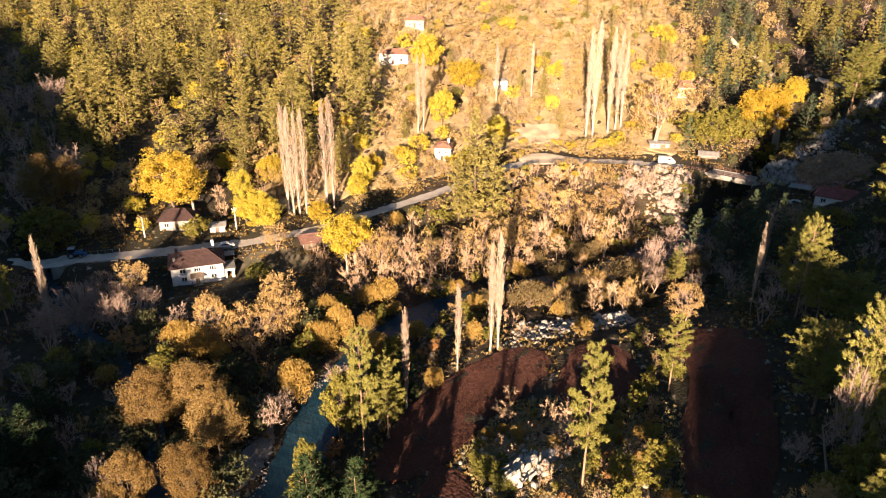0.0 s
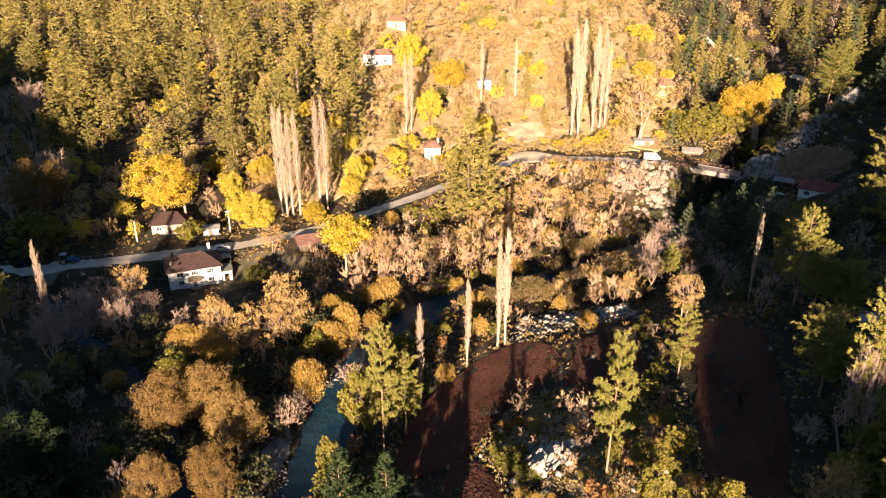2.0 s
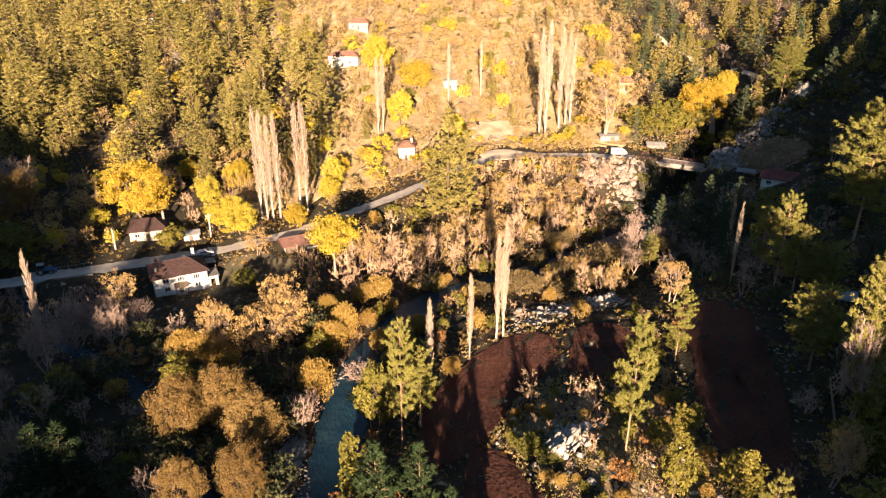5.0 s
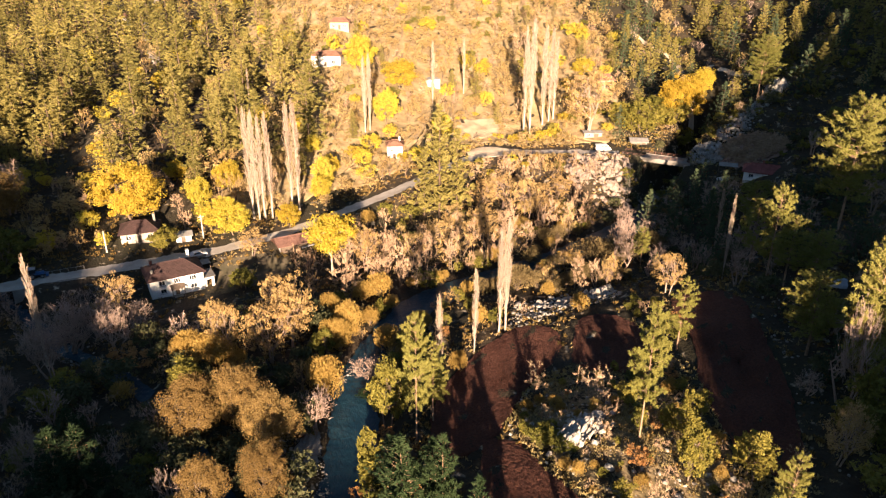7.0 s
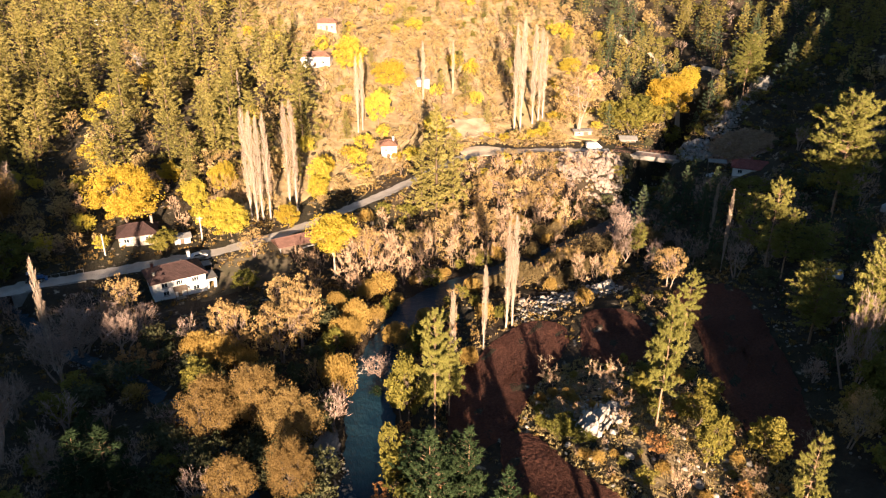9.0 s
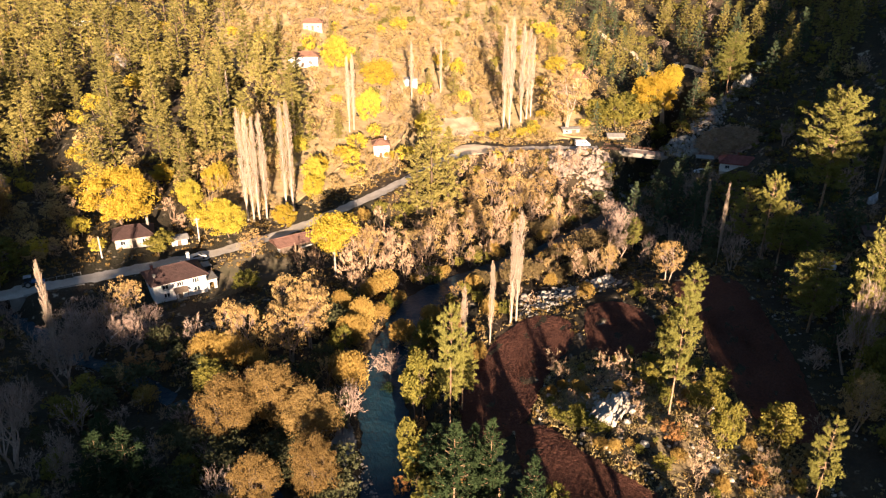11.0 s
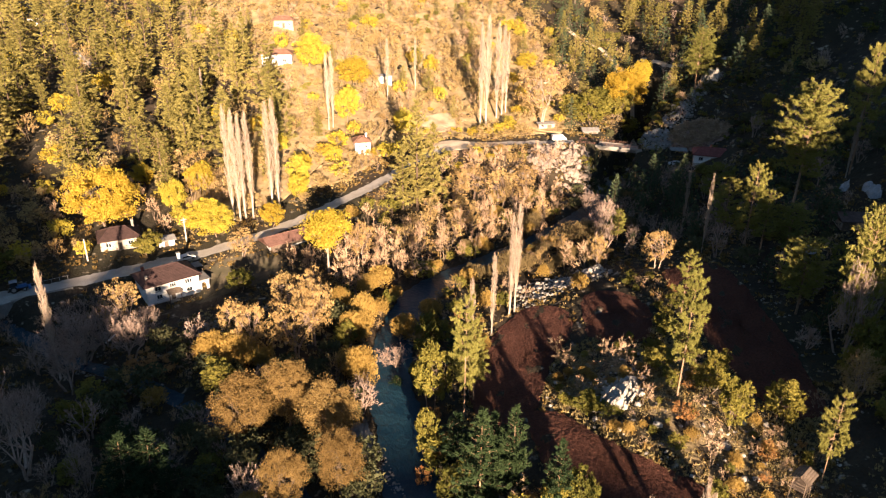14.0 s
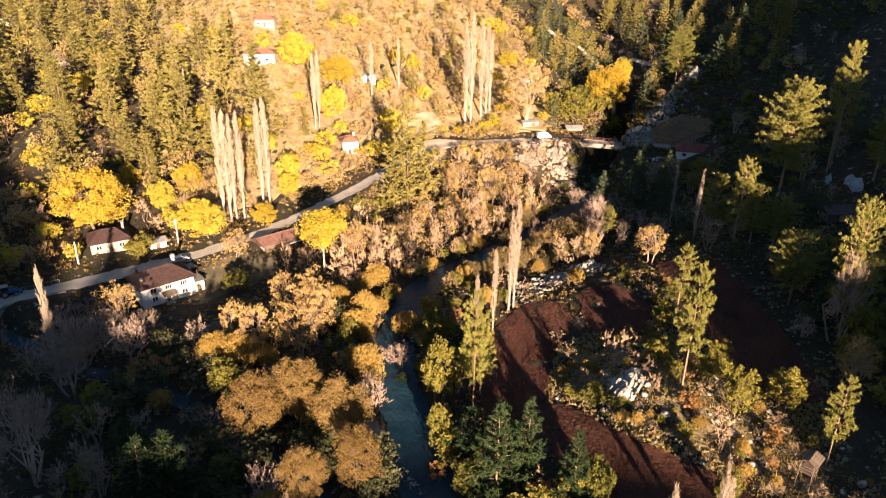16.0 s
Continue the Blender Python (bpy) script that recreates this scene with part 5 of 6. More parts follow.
# small bushes round the earth bank and the gravel apron
for k in range(90):
    a, d = _gr.uniform(0, 6.283), _gr.uniform(0.86, 1.2)
    cx, cy, rx, ry = ((34, 249.5, 10.5, 8.5), (37, 228, 13.5, 6.2))[k % 2]
    x, y = cx + rx * d * math.cos(a), cy + ry * d * math.sin(a)
    if abs(y - float(foot(x))) > 3.4:
        h = _gr.uniform(1.0, 2.6)
        planted(_gr.choice(("hill", "yellow_far", "brush", "hill")), x, y, h, h * 1.25)

# low growth on the shaded bank round the house and the rubble
for k in range(420):
    x, y = _gr.uniform(94, 160), _gr.uniform(165, 240)
    if math.hypot(x - 106, y - 180) < 7.5 or math.hypot(x - 99.5, y - 190.5) < 5 or math.hypot((x - 112) * 0.7, y - 195) < 6.5:
        continue
    h = _gr.uniform(0.9, 2.4)
    planted(_gr.choice(("hillgreen", "dark", "bare_far", "brush", "hillgreen")), x, y, h, h * 1.15)

for kind, name, label, category in (("wood", "pine_wood", "olive-green pines of the hillside wood", "forest"), ("wood_far", "far_pine_wood", "dense olive-green pine wood high on the hills", "forest"), ("thicket", "far_thicket", "leafless pinkish thicket of the valley", "thicket"),
                                    ("hill", "far_hill_trees", "small dull-gold trees over the slopes", "trees"), ("hillgreen", "far_hill_shrubs", "small dull-green shrubs over the slopes", "shrubs"),
                                    ("tawny_far", "far_tawny_trees", "half-bare tawny trees over the slopes", "trees"), ("brush", "far_brush", "dry brush between the trees", "brush"),
                                    ("dark", "dark_thicket", "green shrubs of the shaded valley, darkened for shade", "shrubs"), ("bare_far", "bare_wood", "leafless grey-brown trees in the shade", "trees"),
                                    ("evergreen_far", "green_thicket", "yellowing green shrubs along the fields", "shrubs"), ("darkpine_far", "young_pine_wood", "young pines on the shaded slope, needles toned for shade", "forest"),
                                    ("golden_far", "willow_thicket", "golden willow scrub along the river", "bushes"), ("yellow_far", "yellow_wood", "yellow autumn trees on the slope", "trees")):
    G[kind].join_surplus(name, label, category)


# ---- buildings ----
def wall_bm(length, height, thick, openings, at=(0, 0, 0), turned=False):
    """One connected wall along x (or y, if turned) with rectangular openings (x0, z0, x1, z1) right through it."""
    xs = sorted({0, length, *[o[0] for o in openings], *[o[2] for o in openings]})
    zs = sorted({0, height, *[o[1] for o in openings], *[o[3] for o in openings]})
    solid = {(i, j) for i in range(len(xs) - 1) for j in range(len(zs) - 1)
             if not any(o[0] <= xs[i] and o[2] >= xs[i + 1] and o[1] <= zs[j] and o[3] >= zs[j + 1] for o in openings)}
    bm, known = bmesh.new(), {}

    def corner(i, k, j):
        if (i, k, j) not in known:
            p = (xs[i], k * thick, zs[j]) if not turned else (k * thick, xs[i], zs[j])
            known[(i, k, j)] = bm.verts.new([p[n] + at[n] for n in range(3)])
        return known[(i, k, j)]

    for i, j in solid:
        for k in (0, 1):
            bm.faces.new([corner(*c) for c in ((i, k, j), (i + 1, k, j), (i + 1, k, j + 1), (i, k, j + 1))])
        for gap, a, b in (((i - 1, j), (i, j), (i, j + 1)), ((i + 1, j), (i + 1, j), (i + 1, j + 1)), ((i, j - 1), (i, j), (i + 1, j)), ((i, j + 1), (i, j + 1), (i + 1, j + 1))):
            if gap not in solid:
                bm.faces.new([corner(a[0], 0, a[1]), corner(b[0], 0, b[1]), corner(b[0], 1, b[1]), corner(a[0], 1, a[1])])
    return bm


def add_window(owner, x0, z0, x1, z1, y, m=None, mullions=1, deep=0.12):
    """Frame, pane and sill in a front opening (the front looks to -y)."""
    t = 0.09
    bars = [(x0, y, z0, x0 + t, y + 0.08, z1), (x1 - t, y, z0, x1, y + 0.08, z1), (x0 + t, y, z0, x1 - t, y + 0.08, z0 + t), (x0 + t, y, z1 - t, x1 - t, y + 0.08, z1)]
    for k in range(mullions):
        c = x0 + (x1 - x0) * (k + 1) / (mullions + 1)
        bars.append((c - 0.04, y + 0.01, z0 + t, c + 0.04, y + 0.07, z1 - t))
    w = part("window", boxes(*bars), M_FRAME, owner, "white-painted window frame")
    part("pane", boxes((x0 + t, y + 0.035, z0 + t, x1 - t, y + 0.045, z1 - t)), M_GLASS, w, "dark glass pane")
    part("sill", boxes((x0 - 0.08, y - 0.22, z0 - 0.09, x1 + 0.08, y + 0.03, z0 - 0.004)), M_CONCRETE, w, "concrete sill")
    return w


def hip_roof(x0, y0, x1, y1, z, rise, over=0.6, ridge=0.45, thick=0.16):
    """A closed hipped roof with thick eaves; ridge: the share of the length that the ridge runs (1: gables)."""
    bm = bmesh.new()
    x0, y0, x1, y1 = x0 - over, y0 - over, x1 + over, y1 + over
    cx, cy = (x0 + x1) / 2, (y0 + y1) / 2
    lx, ly = x1 - x0, y1 - y0
    if lx >= ly:
        a, b = (cx - lx * ridge / 2, cy), (cx + lx * ridge / 2, cy)
    else:
        a, b = (cx, cy - ly * ridge / 2), (cx, cy + ly * ridge / 2)
    layers = []
    for dz in (0, -thick):
        layers.append([bm.verts.new((*p, z + dz)) for p in ((x0, y0), (x1, y0), (x1, y1), (x0, y1))])
        layers.append([bm.verts.new((*p, z + rise + dz)) for p in (a, b)])
    for e, r, flip in ((layers[0], layers[1], False), (layers[2], layers[3], True)):
        if lx >= ly:
            faces = [(e[0], e[1], r[1], r[0]), (e[2], e[3], r[0], r[1]), (e[1], e[2], r[1]), (e[3], e[0], r[0])]
        else:
            faces = [(e[1], e[2], r[1], r[0]), (e[3], e[0], r[0], r[1]), (e[0], e[1], r[0]), (e[2], e[3], r[1])]
        for f in faces:
            bm.faces.new(f[::-1] if flip else f)
    for i in range(4):
        j = (i + 1) % 4
        bm.faces.new((layers[0][i], layers[2][i], layers[2][j], layers[0][j]))
    return bm


def tile_courses(x0, y0, x1, y1, z, rise, over=0.6, ridge=0.45, step=0.42):
    """Raised rows of roof tiles along the front and back slopes, and caps along the ridge."""
    bm = bmesh.new()
    x0, y0, x1, y1 = x0 - over, y0 - over, x1 + over, y1 + over
    cx, cy, lx = (x0 + x1) / 2, (y0 + y1) / 2, x1 - x0
    half, run = (y1 - y0) / 2, math.hypot((y1 - y0) / 2, rise)
    n = int(run / step)
    for side in (-1, 1):
        for k in range(n):
            s = (k + 0.2) / n
            a, b = x0 + s * lx * (1 - ridge) / 2 + 0.1, x1 - s * lx * (1 - ridge) / 2 - 0.1
            y, zz = cy + side * half * (1 - s), z + rise * s
            m = Matrix.Translation(((a + b) / 2, y, zz + 0.03)) @ Matrix.Rotation(-side * math.atan2(rise, half), 4, "X") @ Matrix.Diagonal((b - a, 0.16, 0.07, 1))
            bmesh.ops.create_cube(bm, size=1, matrix=m)
    rod((cx - lx * ridge / 2, cy, z + rise), (cx + lx * ridge / 2, cy, z + rise), 0.14, 0.14, 6, bm)
    for ex, rx in ((x0, cx - lx * ridge / 2), (x1, cx + lx * ridge / 2)):
        for ey in (y0, y1):
            rod((ex, ey, z + 0.02), (rx, cy, z + rise), 0.11, 0.11, 6, bm)
    return bm


def house(label, at, turn, length, depth, height, rise, wall_mat, roof_mat, front, ridge=0.45, over=0.6, side=(), tiles=True, name="house"):
    """A house with its front to -y; front: openings (x0, z0, x1, z1, mullions), the first at z 0 being the door."""
    h = thing(name, label, "house")
    t = 0.3
    for args in ((length, height, t, [o[:4] for o in front]), (length, height, t, [], (0, depth - t, 0)), (depth - 2 * t - 0.004, height, t, [o[:4] for o in side], (0, t + 0.002, 0), True), (depth - 2 * t - 0.004, height, t, [], (length - t, t + 0.002, 0), True)):
        part("wall", wall_bm(*args), wall_mat, h)
    part("floor", boxes((0.3, 0.3, 0.02, length - 0.3, depth - 0.3, 0.12)), M_CONCRETE, h)
    part("foundation", boxes((-0.06, -0.06, -2.0, length + 0.06, depth + 0.06, -0.003)), M_STONEWALL, h)
    roof = part("roof", hip_roof(0, 0, length, depth, height, rise, over, ridge), roof_mat, h)
    if tiles:
        part("tile_row_set", tile_courses(0, 0, length, depth, height, rise, over, ridge), roof_mat, roof)
    for x0, z0, x1, z1, mull in front:
        if z0 <= 0.05:
            d = part("door", boxes((x0, 0.1, z0, x1, 0.16, z1)), M_WOOD, h, "dark wooden door")
            part("handle", boxes((x1 - 0.18, 0.05, 1.0, x1 - 0.12, 0.1, 1.12)), M_TIN, d)
        else:
            add_window(h, x0, z0, x1, z1, 0.1, None, mull)
    h.matrix_basis = pose(*at, 0, 0, turn)
    return h


def chimney(owner, x, y, z0, z1, mat, w=0.55):
    c = part("chimney", boxes((x - w / 2, y - w / 2, z0, x + w / 2, y + w / 2, z1), (x - w / 2 - 0.08, y - w / 2 - 0.08, z1 - 0.3, x + w / 2 + 0.08, y + w / 2 + 0.08, z1 - 0.12)), mat, owner)
    part("chimney_cap", boxes((x - w / 2 - 0.1, y - w / 2 - 0.1, z1 + 0.16, x + w / 2 + 0.1, y + w / 2 + 0.1, z1 + 0.24), (x - w / 2, y - w / 2, z1, x - w / 2 + 0.1, y + w / 2, z1 + 0.16), (x + w / 2 - 0.1, y - w / 2, z1, x + w / 2, y + w / 2, z1 + 0.16)), M_CONCRETE, c)
    return c


# the white two-storey house
W_H = house("two-storey whitewashed village house with an old tiled hip roof", (-68.3, 160.5, -0.9), 19.0, 12.6, 8.6, 5.0, 2.5, M_PLASTER, M_ROOF,
            [(5.6, 0.0, 6.6, 2.1, 0), (2.2, 0.95, 3.6, 2.15, 1), (9.4, 0.95, 10.9, 2.1, 1), (2.0, 3.1, 3.5, 4.4, 1), (5.5, 3.1, 7.1, 4.4, 2), (9.2, 3.1, 10.9, 4.4, 2)], 0.40, 0.7, [(2.5, 3.0, 3.6, 4.2)])
chimney(W_H, 1.6, 6.8, 5.2, 7.3, M_BRICK, 0.6)
chimney(W_H, 10.7, 7.4, 5.2, 8.3, M_PLASTER, 0.6)
chimney(W_H, 1.0, 2.2, 5.2, 6.5, M_CONCRETE, 0.45)
part("tin_flue", rod((8.3, 5.0, 6.3), (8.3, 5.0, 7.7), 0.12, 0.12, 8), M_TIN, W_H, "grey metal flue")
aw = part("awning", extruded([(-1.9, 2.25), (-1.9, 2.32), (0.0, 2.95), (0.0, 2.86)], 3.3), M_WOOD, W_H, "dark porch roof")
aw.matrix_basis = pose(6.1, 0, 0)
for px in (4.7, 7.5):
    part("porch_post", boxes((px - 0.07, -1.75, -0.3, px + 0.07, -1.6, 2.3)), M_WOOD, W_H)
part("step", boxes((5.0, -1.3, -0.35, 7.2, -0.07, -0.02), (5.2, -1.75, -0.6, 7.0, -1.3, -0.2)), M_CONCRETE, W_H, "pale concrete entrance steps")
annex = part("annex", wall_bm(2.6, 2.7, 0.2, [(0.7, 0.0, 1.9, 2.0)], (12.65, 0.6, 0)), M_PLASTER, W_H, "whitewashed lean-to with an open doorway")
part("annex_wall", boxes((15.05, 0.803, 0, 15.25, 4.997, 2.7)), M_PLASTER, annex)
part("annex_wall", boxes((12.65, 5.0, 0, 15.25, 5.2, 2.7)), M_PLASTER, annex)
part("annex_roof", boxes((12.5, 0.2, 2.72, 15.6, 5.5, 2.84)), M_CONCRETE, annex, "grey flat roof slab")
canopy = part("tin_canopy", boxes((12.2, 5.4, 4.2, 15.8, 8.6, 4.26), *[(12.2 + k * 0.4, 5.4, 4.26, 12.26 + k * 0.4, 8.6, 4.3) for k in range(9)]), M_TIN, W_H, "grey corrugated sheet roof")
for px, py in ((12.4, 5.6), (15.6, 5.6), (15.6, 8.4), (12.4, 8.4)):
    part("canopy_post", boxes((px - 0.06, py - 0.06, -0.4, px + 0.06, py + 0.06, 4.2)), M_WOOD, canopy)

# the low house across the road; darker stone stands in for shaded white walls
L_H = house("single-storey village house with a brown tiled hip roof", (-79.5, 184.6, 4.3), 8.0, 9.5, 7.5, 3.0, 2.2, M_STONEWALL, M_ROOF,
            [(4.2, 0.0, 5.2, 2.0, 0), (1.2, 1.0, 2.6, 2.2, 1), (6.6, 1.0, 8.0, 2.2, 1)], 0.35)
chimney(L_H, 8.6, 5.6, 3.2, 5.9, M_CONCRETE, 0.6)
SH = house("small white shed with a grey sheet roof", (-65.5, 184.6, 3.4), 12.0, 4.0, 3.6, 2.2, 0.7, M_PLASTER, M_TIN, [(1.4, 0.0, 2.5, 1.9, 0)], 1.0, 0.5, (), False, "shed")
BD = thing("blue_gate", "blue painted metal gate by the low house", "gate")
part("gate_panel", boxes((0, 0, 0.1, 1.8, 0.06, 1.7), *[(0.08 + k * 0.42, -0.02, 0.1, 0.12 + k * 0.42, 0.0, 1.7) for k in range(5)]), M_BLUE, BD)
for px in (-0.1, 1.82):
    part("gate_post", boxes((px, -0.05, -0.4, px + 0.08, 0.1, 1.9)), M_TIN, BD)
BD.matrix_basis = pose(-69.5, 183.6, float(land(-69.5, 183.6)), 0, 0, 12)


def barn(label, at, turn, length, depth, height, rise, roof_mat, lower_mat):
    b = thing("barn", label, "barn")
    part("lower_wall", wall_bm(length * 0.45, 1.7, 0.3, [(1.6, 0.7, 2.3, 1.3)], (length * 0.55, 0, 0)), lower_mat, b)
    for box in ((0, depth - 0.3, 0, length, depth, height), (0, 0.3, 0, 0.3, depth - 0.303, height), (length - 0.3, 0.3, 0, length, depth - 0.303, height)):
        part("wall", boxes(box), lower_mat, b)
    part("foundation", boxes((-0.05, -0.05, -1.6, length + 0.05, depth + 0.05, -0.003)), M_STONEWALL, b)
    x = 0.0
    while x < length - 0.1:
        w = 0.34 + 0.1 * rng.random()
        z0 = 1.72 if x > length * 0.55 else 0.15 + 0.2 * rng.random()
        if rng.random() > 0.12:
            part("board", boxes((x, 0.02 + 0.03 * rng.random(), z0, x + w - 0.06, 0.07, height - 0.05)), M_WOOD, b)
        x += w
    roof = part("roof", hip_roof(0, 0, length, depth, height, rise, 0.7, 1.0), roof_mat, b)
    part("tile_row_set", tile_courses(0, 0, length, depth, height, rise, 0.7, 1.0), roof_mat, roof)
    b.matrix_basis = pose(*at, 0, 0, turn)
    return b


barn("long wooden barn with a rusty red roof beside the road", (-37.6, 175.5, 1.5), 20.0, 11.0, 5.4, 3.0, 1.5, M_RUST, M_PLASTER)
barn("dark wooden barn with a brown roof on the shaded slope", (88.8, 112.2, 17.4), -22.0, 8.6, 5.0, 3.0, 1.4, M_ROOF_BROWN, M_STONEWALL)

N_H = house("small white two-storey house with a red roof on the slope", (-2.7, 225.6, 12.2), -6.0, 5.2, 5.4, 4.6, 1.5, M_PLASTER, M_ROOF_RED, [(1.9, 0.0, 2.9, 2.0, 0), (1.0, 2.6, 2.0, 3.6, 1), (3.2, 2.6, 4.2, 3.6, 1)], 0.3, 0.5)
chimney(N_H, 4.2, 3.6, 4.8, 6.8, M_PLASTER)
U_H = house("long white house with a low tiled roof high on the slope", (-25.0, 286.2, 33.6), -14.0, 11.5, 7.5, 4.2, 1.4, M_PLASTER, M_ROOF_RED, [(5.0, 0.0, 6.1, 2.0, 0), (1.5, 1.2, 2.9, 2.5, 1), (8.0, 1.2, 9.4, 2.5, 1)], 0.5, 0.6)
house("small white flat-roofed hut high on the slope", (20.0, 277.5, 25.2), 8.0, 5.0, 4.0, 3.4, 0.7, M_PLASTER, M_TIN, [(2.0, 0.0, 2.9, 1.9, 0)], 0.3, 0.3, (), False, "hut")
house("tiled house among trees near the top of the slope", (-16.0, 315.0, 44.0), -10.0, 8.0, 6.5, 3.2, 1.6, M_CREAM, M_ROOF_RED, [(3.5, 0.0, 4.5, 2.0, 0), (1.0, 1.0, 2.2, 2.1, 1), (5.6, 1.0, 6.8, 2.1, 1)])
house("white house with a red roof far up the hill", (-125.0, 415.0, 36.0), -6.0, 11.0, 8.0, 4.4, 2.0, M_PLASTER, M_ROOF_RED, [(5.0, 0.0, 6.0, 2.0, 0), (1.6, 1.2, 3.0, 2.5, 1), (8.0, 1.2, 9.4, 2.5, 1)])
house("ochre house with a red tiled roof among trees", (87.6, 265.5, 25.0), -8.0, 5.6, 5.6, 3.6, 2.0, M_CREAM, M_ROOF_RED, [(2.3, 0.0, 3.2, 2.0, 0), (0.7, 1.1, 1.7, 2.2, 1), (3.9, 1.1, 4.9, 2.2, 1)])
house("low pale shed with a sheet roof above the road", (70.2, 234.4, 13.6), -6.0, 6.4, 3.8, 2.2, 0.5, M_CREAM, M_TIN, [(3.4, 0.0, 5.2, 2.0, 0), (1.0, 1.0, 2.2, 1.9, 1)], 1.0, 0.4, (), False, "shed")
house("low shed with a grey sheet roof by the bridge", (84.0, 224.6, 12.4), -16.0, 5.4, 4.2, 2.2, 1.0, M_CONCRETE, M_TIN, [(3.6, 0.0, 5.0, 2.0, 0)], 1.0, 0.6, (), False, "shed")
E_H = house("dark red-roofed house on the shaded bank", (101.5, 182.8, 13.0), -35.0, 11.5, 7.0, 2.8, 1.9, M_PLASTER, M_ROOF_DARKRED, [(5.2, 0.0, 6.2, 2.0, 0), (1.4, 1.0, 2.8, 2.1, 1), (8.4, 1.0, 9.8, 2.1, 1)], 0.6)
chimney(E_H, 5.0, 4.0, 4.3, 5.7, M_BRICK, 0.5)
CP = thing("carport", "open carport with a pale flat sheet roof", "carport")
cp_roof = part("roof", boxes((0, 0, 2.5, 5.6, 4.4, 2.58)), M_TIN, CP)
for k in range(10):
    part("roof_rib", boxes((0.1 + k * 0.6, -0.05, 2.58, 0.16 + k * 0.6, 4.45, 2.62)), M_TIN, cp_roof)
for px, py in ((0.15, 0.15), (5.45, 0.15), (0.15, 4.25), (5.45, 4.25)):
    part("post", boxes((px - 0.06, py - 0.06, -0.8, px + 0.06, py + 0.06, 2.5)), M_WOOD, CP)
CP.matrix_basis = pose(97.6, 190.4, 12.9, 0, 0, -32)
for k, (cx, cy, cz) in enumerate(((101.5, 182.8, 0), (97.6, 190.4, 0))):
    pad = draped("terrace", [(cx - 1, cy - 1), (cx + 4, cy - 4), (cx + 7, cy - 2), (cx + 3, cy + 3)], M_VERGE, 0.2, 8, None, 0.3)
    tagged(pad, "trodden earth terrace beside the house", "terrace", kind="structure")

# stilt hut over the knoll
ST = thing("stilt_hut", "small wooden lookout hut on stilts with a board roof", "hut")
for px, py in ((0, 0), (2.6, 0), (0, 2.0), (2.6, 2.0)):
    part("leg", rod((px * 1.15 - 0.2, py * 1.15 - 0.15, -0.6), (px, py, 3.9), 0.075, 0.06, 7), M_WOOD, ST)
for k in range(9):
    part("floor_board", boxes((-0.25 + k * 0.35, -0.2, 2.3, 0.06 + k * 0.35, 2.2, 2.36)), M_WOOD, ST)
for z in (2.75, 3.15):
    for seg in (((-0.1, -0.05, z), (2.7, -0.05, z)), ((-0.1, 2.05, z), (2.7, 2.05, z)), ((-0.05, 0, z), (-0.05, 2.0, z)), ((2.65, 0, z), (2.65, 2.0, z))):
        part("rail", rod(*seg, 0.04, 0.04, 6), M_WOOD, ST)
for k in range(8):
    rb = part("roof_board", boxes((-0.55, -0.17, -0.02, 3.2, 0.17, 0.02)), M_WOOD, ST, "grey-brown roof board")
    y = -0.45 + k * 0.38
    rb.matrix_basis = pose(0, y, 4.35 - abs(y - 0.95) * 0.35 + 0.02 * (k % 2), -19 if y > 0.95 else 19, 0, 0)
part("brace", rod((-0.1, -0.1, 0.6), (2.65, -0.05, 2.2), 0.04, 0.04, 6), M_WOOD, ST)
ST.matrix_basis = pose(22.6, 53.4, float(land(23.5, 54)) - 0.1, 0, 0, 24) @ Matrix.Diagonal((0.9, 0.9, 1.22, 1))

# ---- bridge, culvert, poles ----
BR = thing("road_bridge", "narrow concrete road bridge over the gorge", "bridge")
BL = 23.0
part("deck", boxes((0, -2.5, -0.7, BL, 2.5, 0.0), (0, -2.75, -0.45, BL, -2.5, 0.22), (0, 2.5, -0.45, BL, 2.75, 0.22)), M_CONCRETE, BR)
part("girder", boxes((0, -1.9, -1.5, BL, -1.4, -0.72), (0, 1.4, -1.5, BL, 1.9, -0.72)), M_CONCRETE, BR)
for side in (-2.62, 2.62):
    for k in range(12):
        part("rail_post", boxes((0.3 + k * 2.03, side - 0.05, 0.22, 0.42 + k * 2.03, side + 0.05, 1.15)), M_RUST, BR)
    for z in (0.65, 1.1):
        part("rail", rod((0.3, side, z), (BL - 0.3, side, z), 0.04, 0.04, 6), M_RUST, BR, "rusty steel rail")
for x in (0.6, BL - 2.0):
    part("abutment", boxes((x, -2.6, -9, x + 1.4, 2.6, -0.72)), M_STONEWALL, BR)
BR.matrix_basis = pose(78.2, 218.4, 12.6, 0, 0, -38.5)

CV = thing("culvert_bridge", "small concrete road bridge over the stream", "bridge")
part("deck", boxes((0, -3.1, -0.5, 13, -2.4, 0.05)), M_CONCRETE, CV)
part("abutment", boxes((3.6, -3.1, -3.6, 13.0, -2.5, -0.5)), M_CONCRETE, CV, "pale concrete retaining wall")
part("abutment", boxes((-3.0, -3.1, -3.6, 0.2, -2.5, -0.2)), M_CONCRETE, CV)
for k in range(8):
    part("rail_post", boxes((0.2 + k * 1.8, 2.5, 0, 0.32 + k * 1.8, 2.62, 0.95)), M_TIN, CV)
part("rail", rod((0.2, 2.56, 0.9), (12.9, 2.56, 0.9), 0.05, 0.05, 6), M_TIN, CV)
CV.matrix_basis = pose(-98.0, 167.2, 3.1, 0, 0, 16)


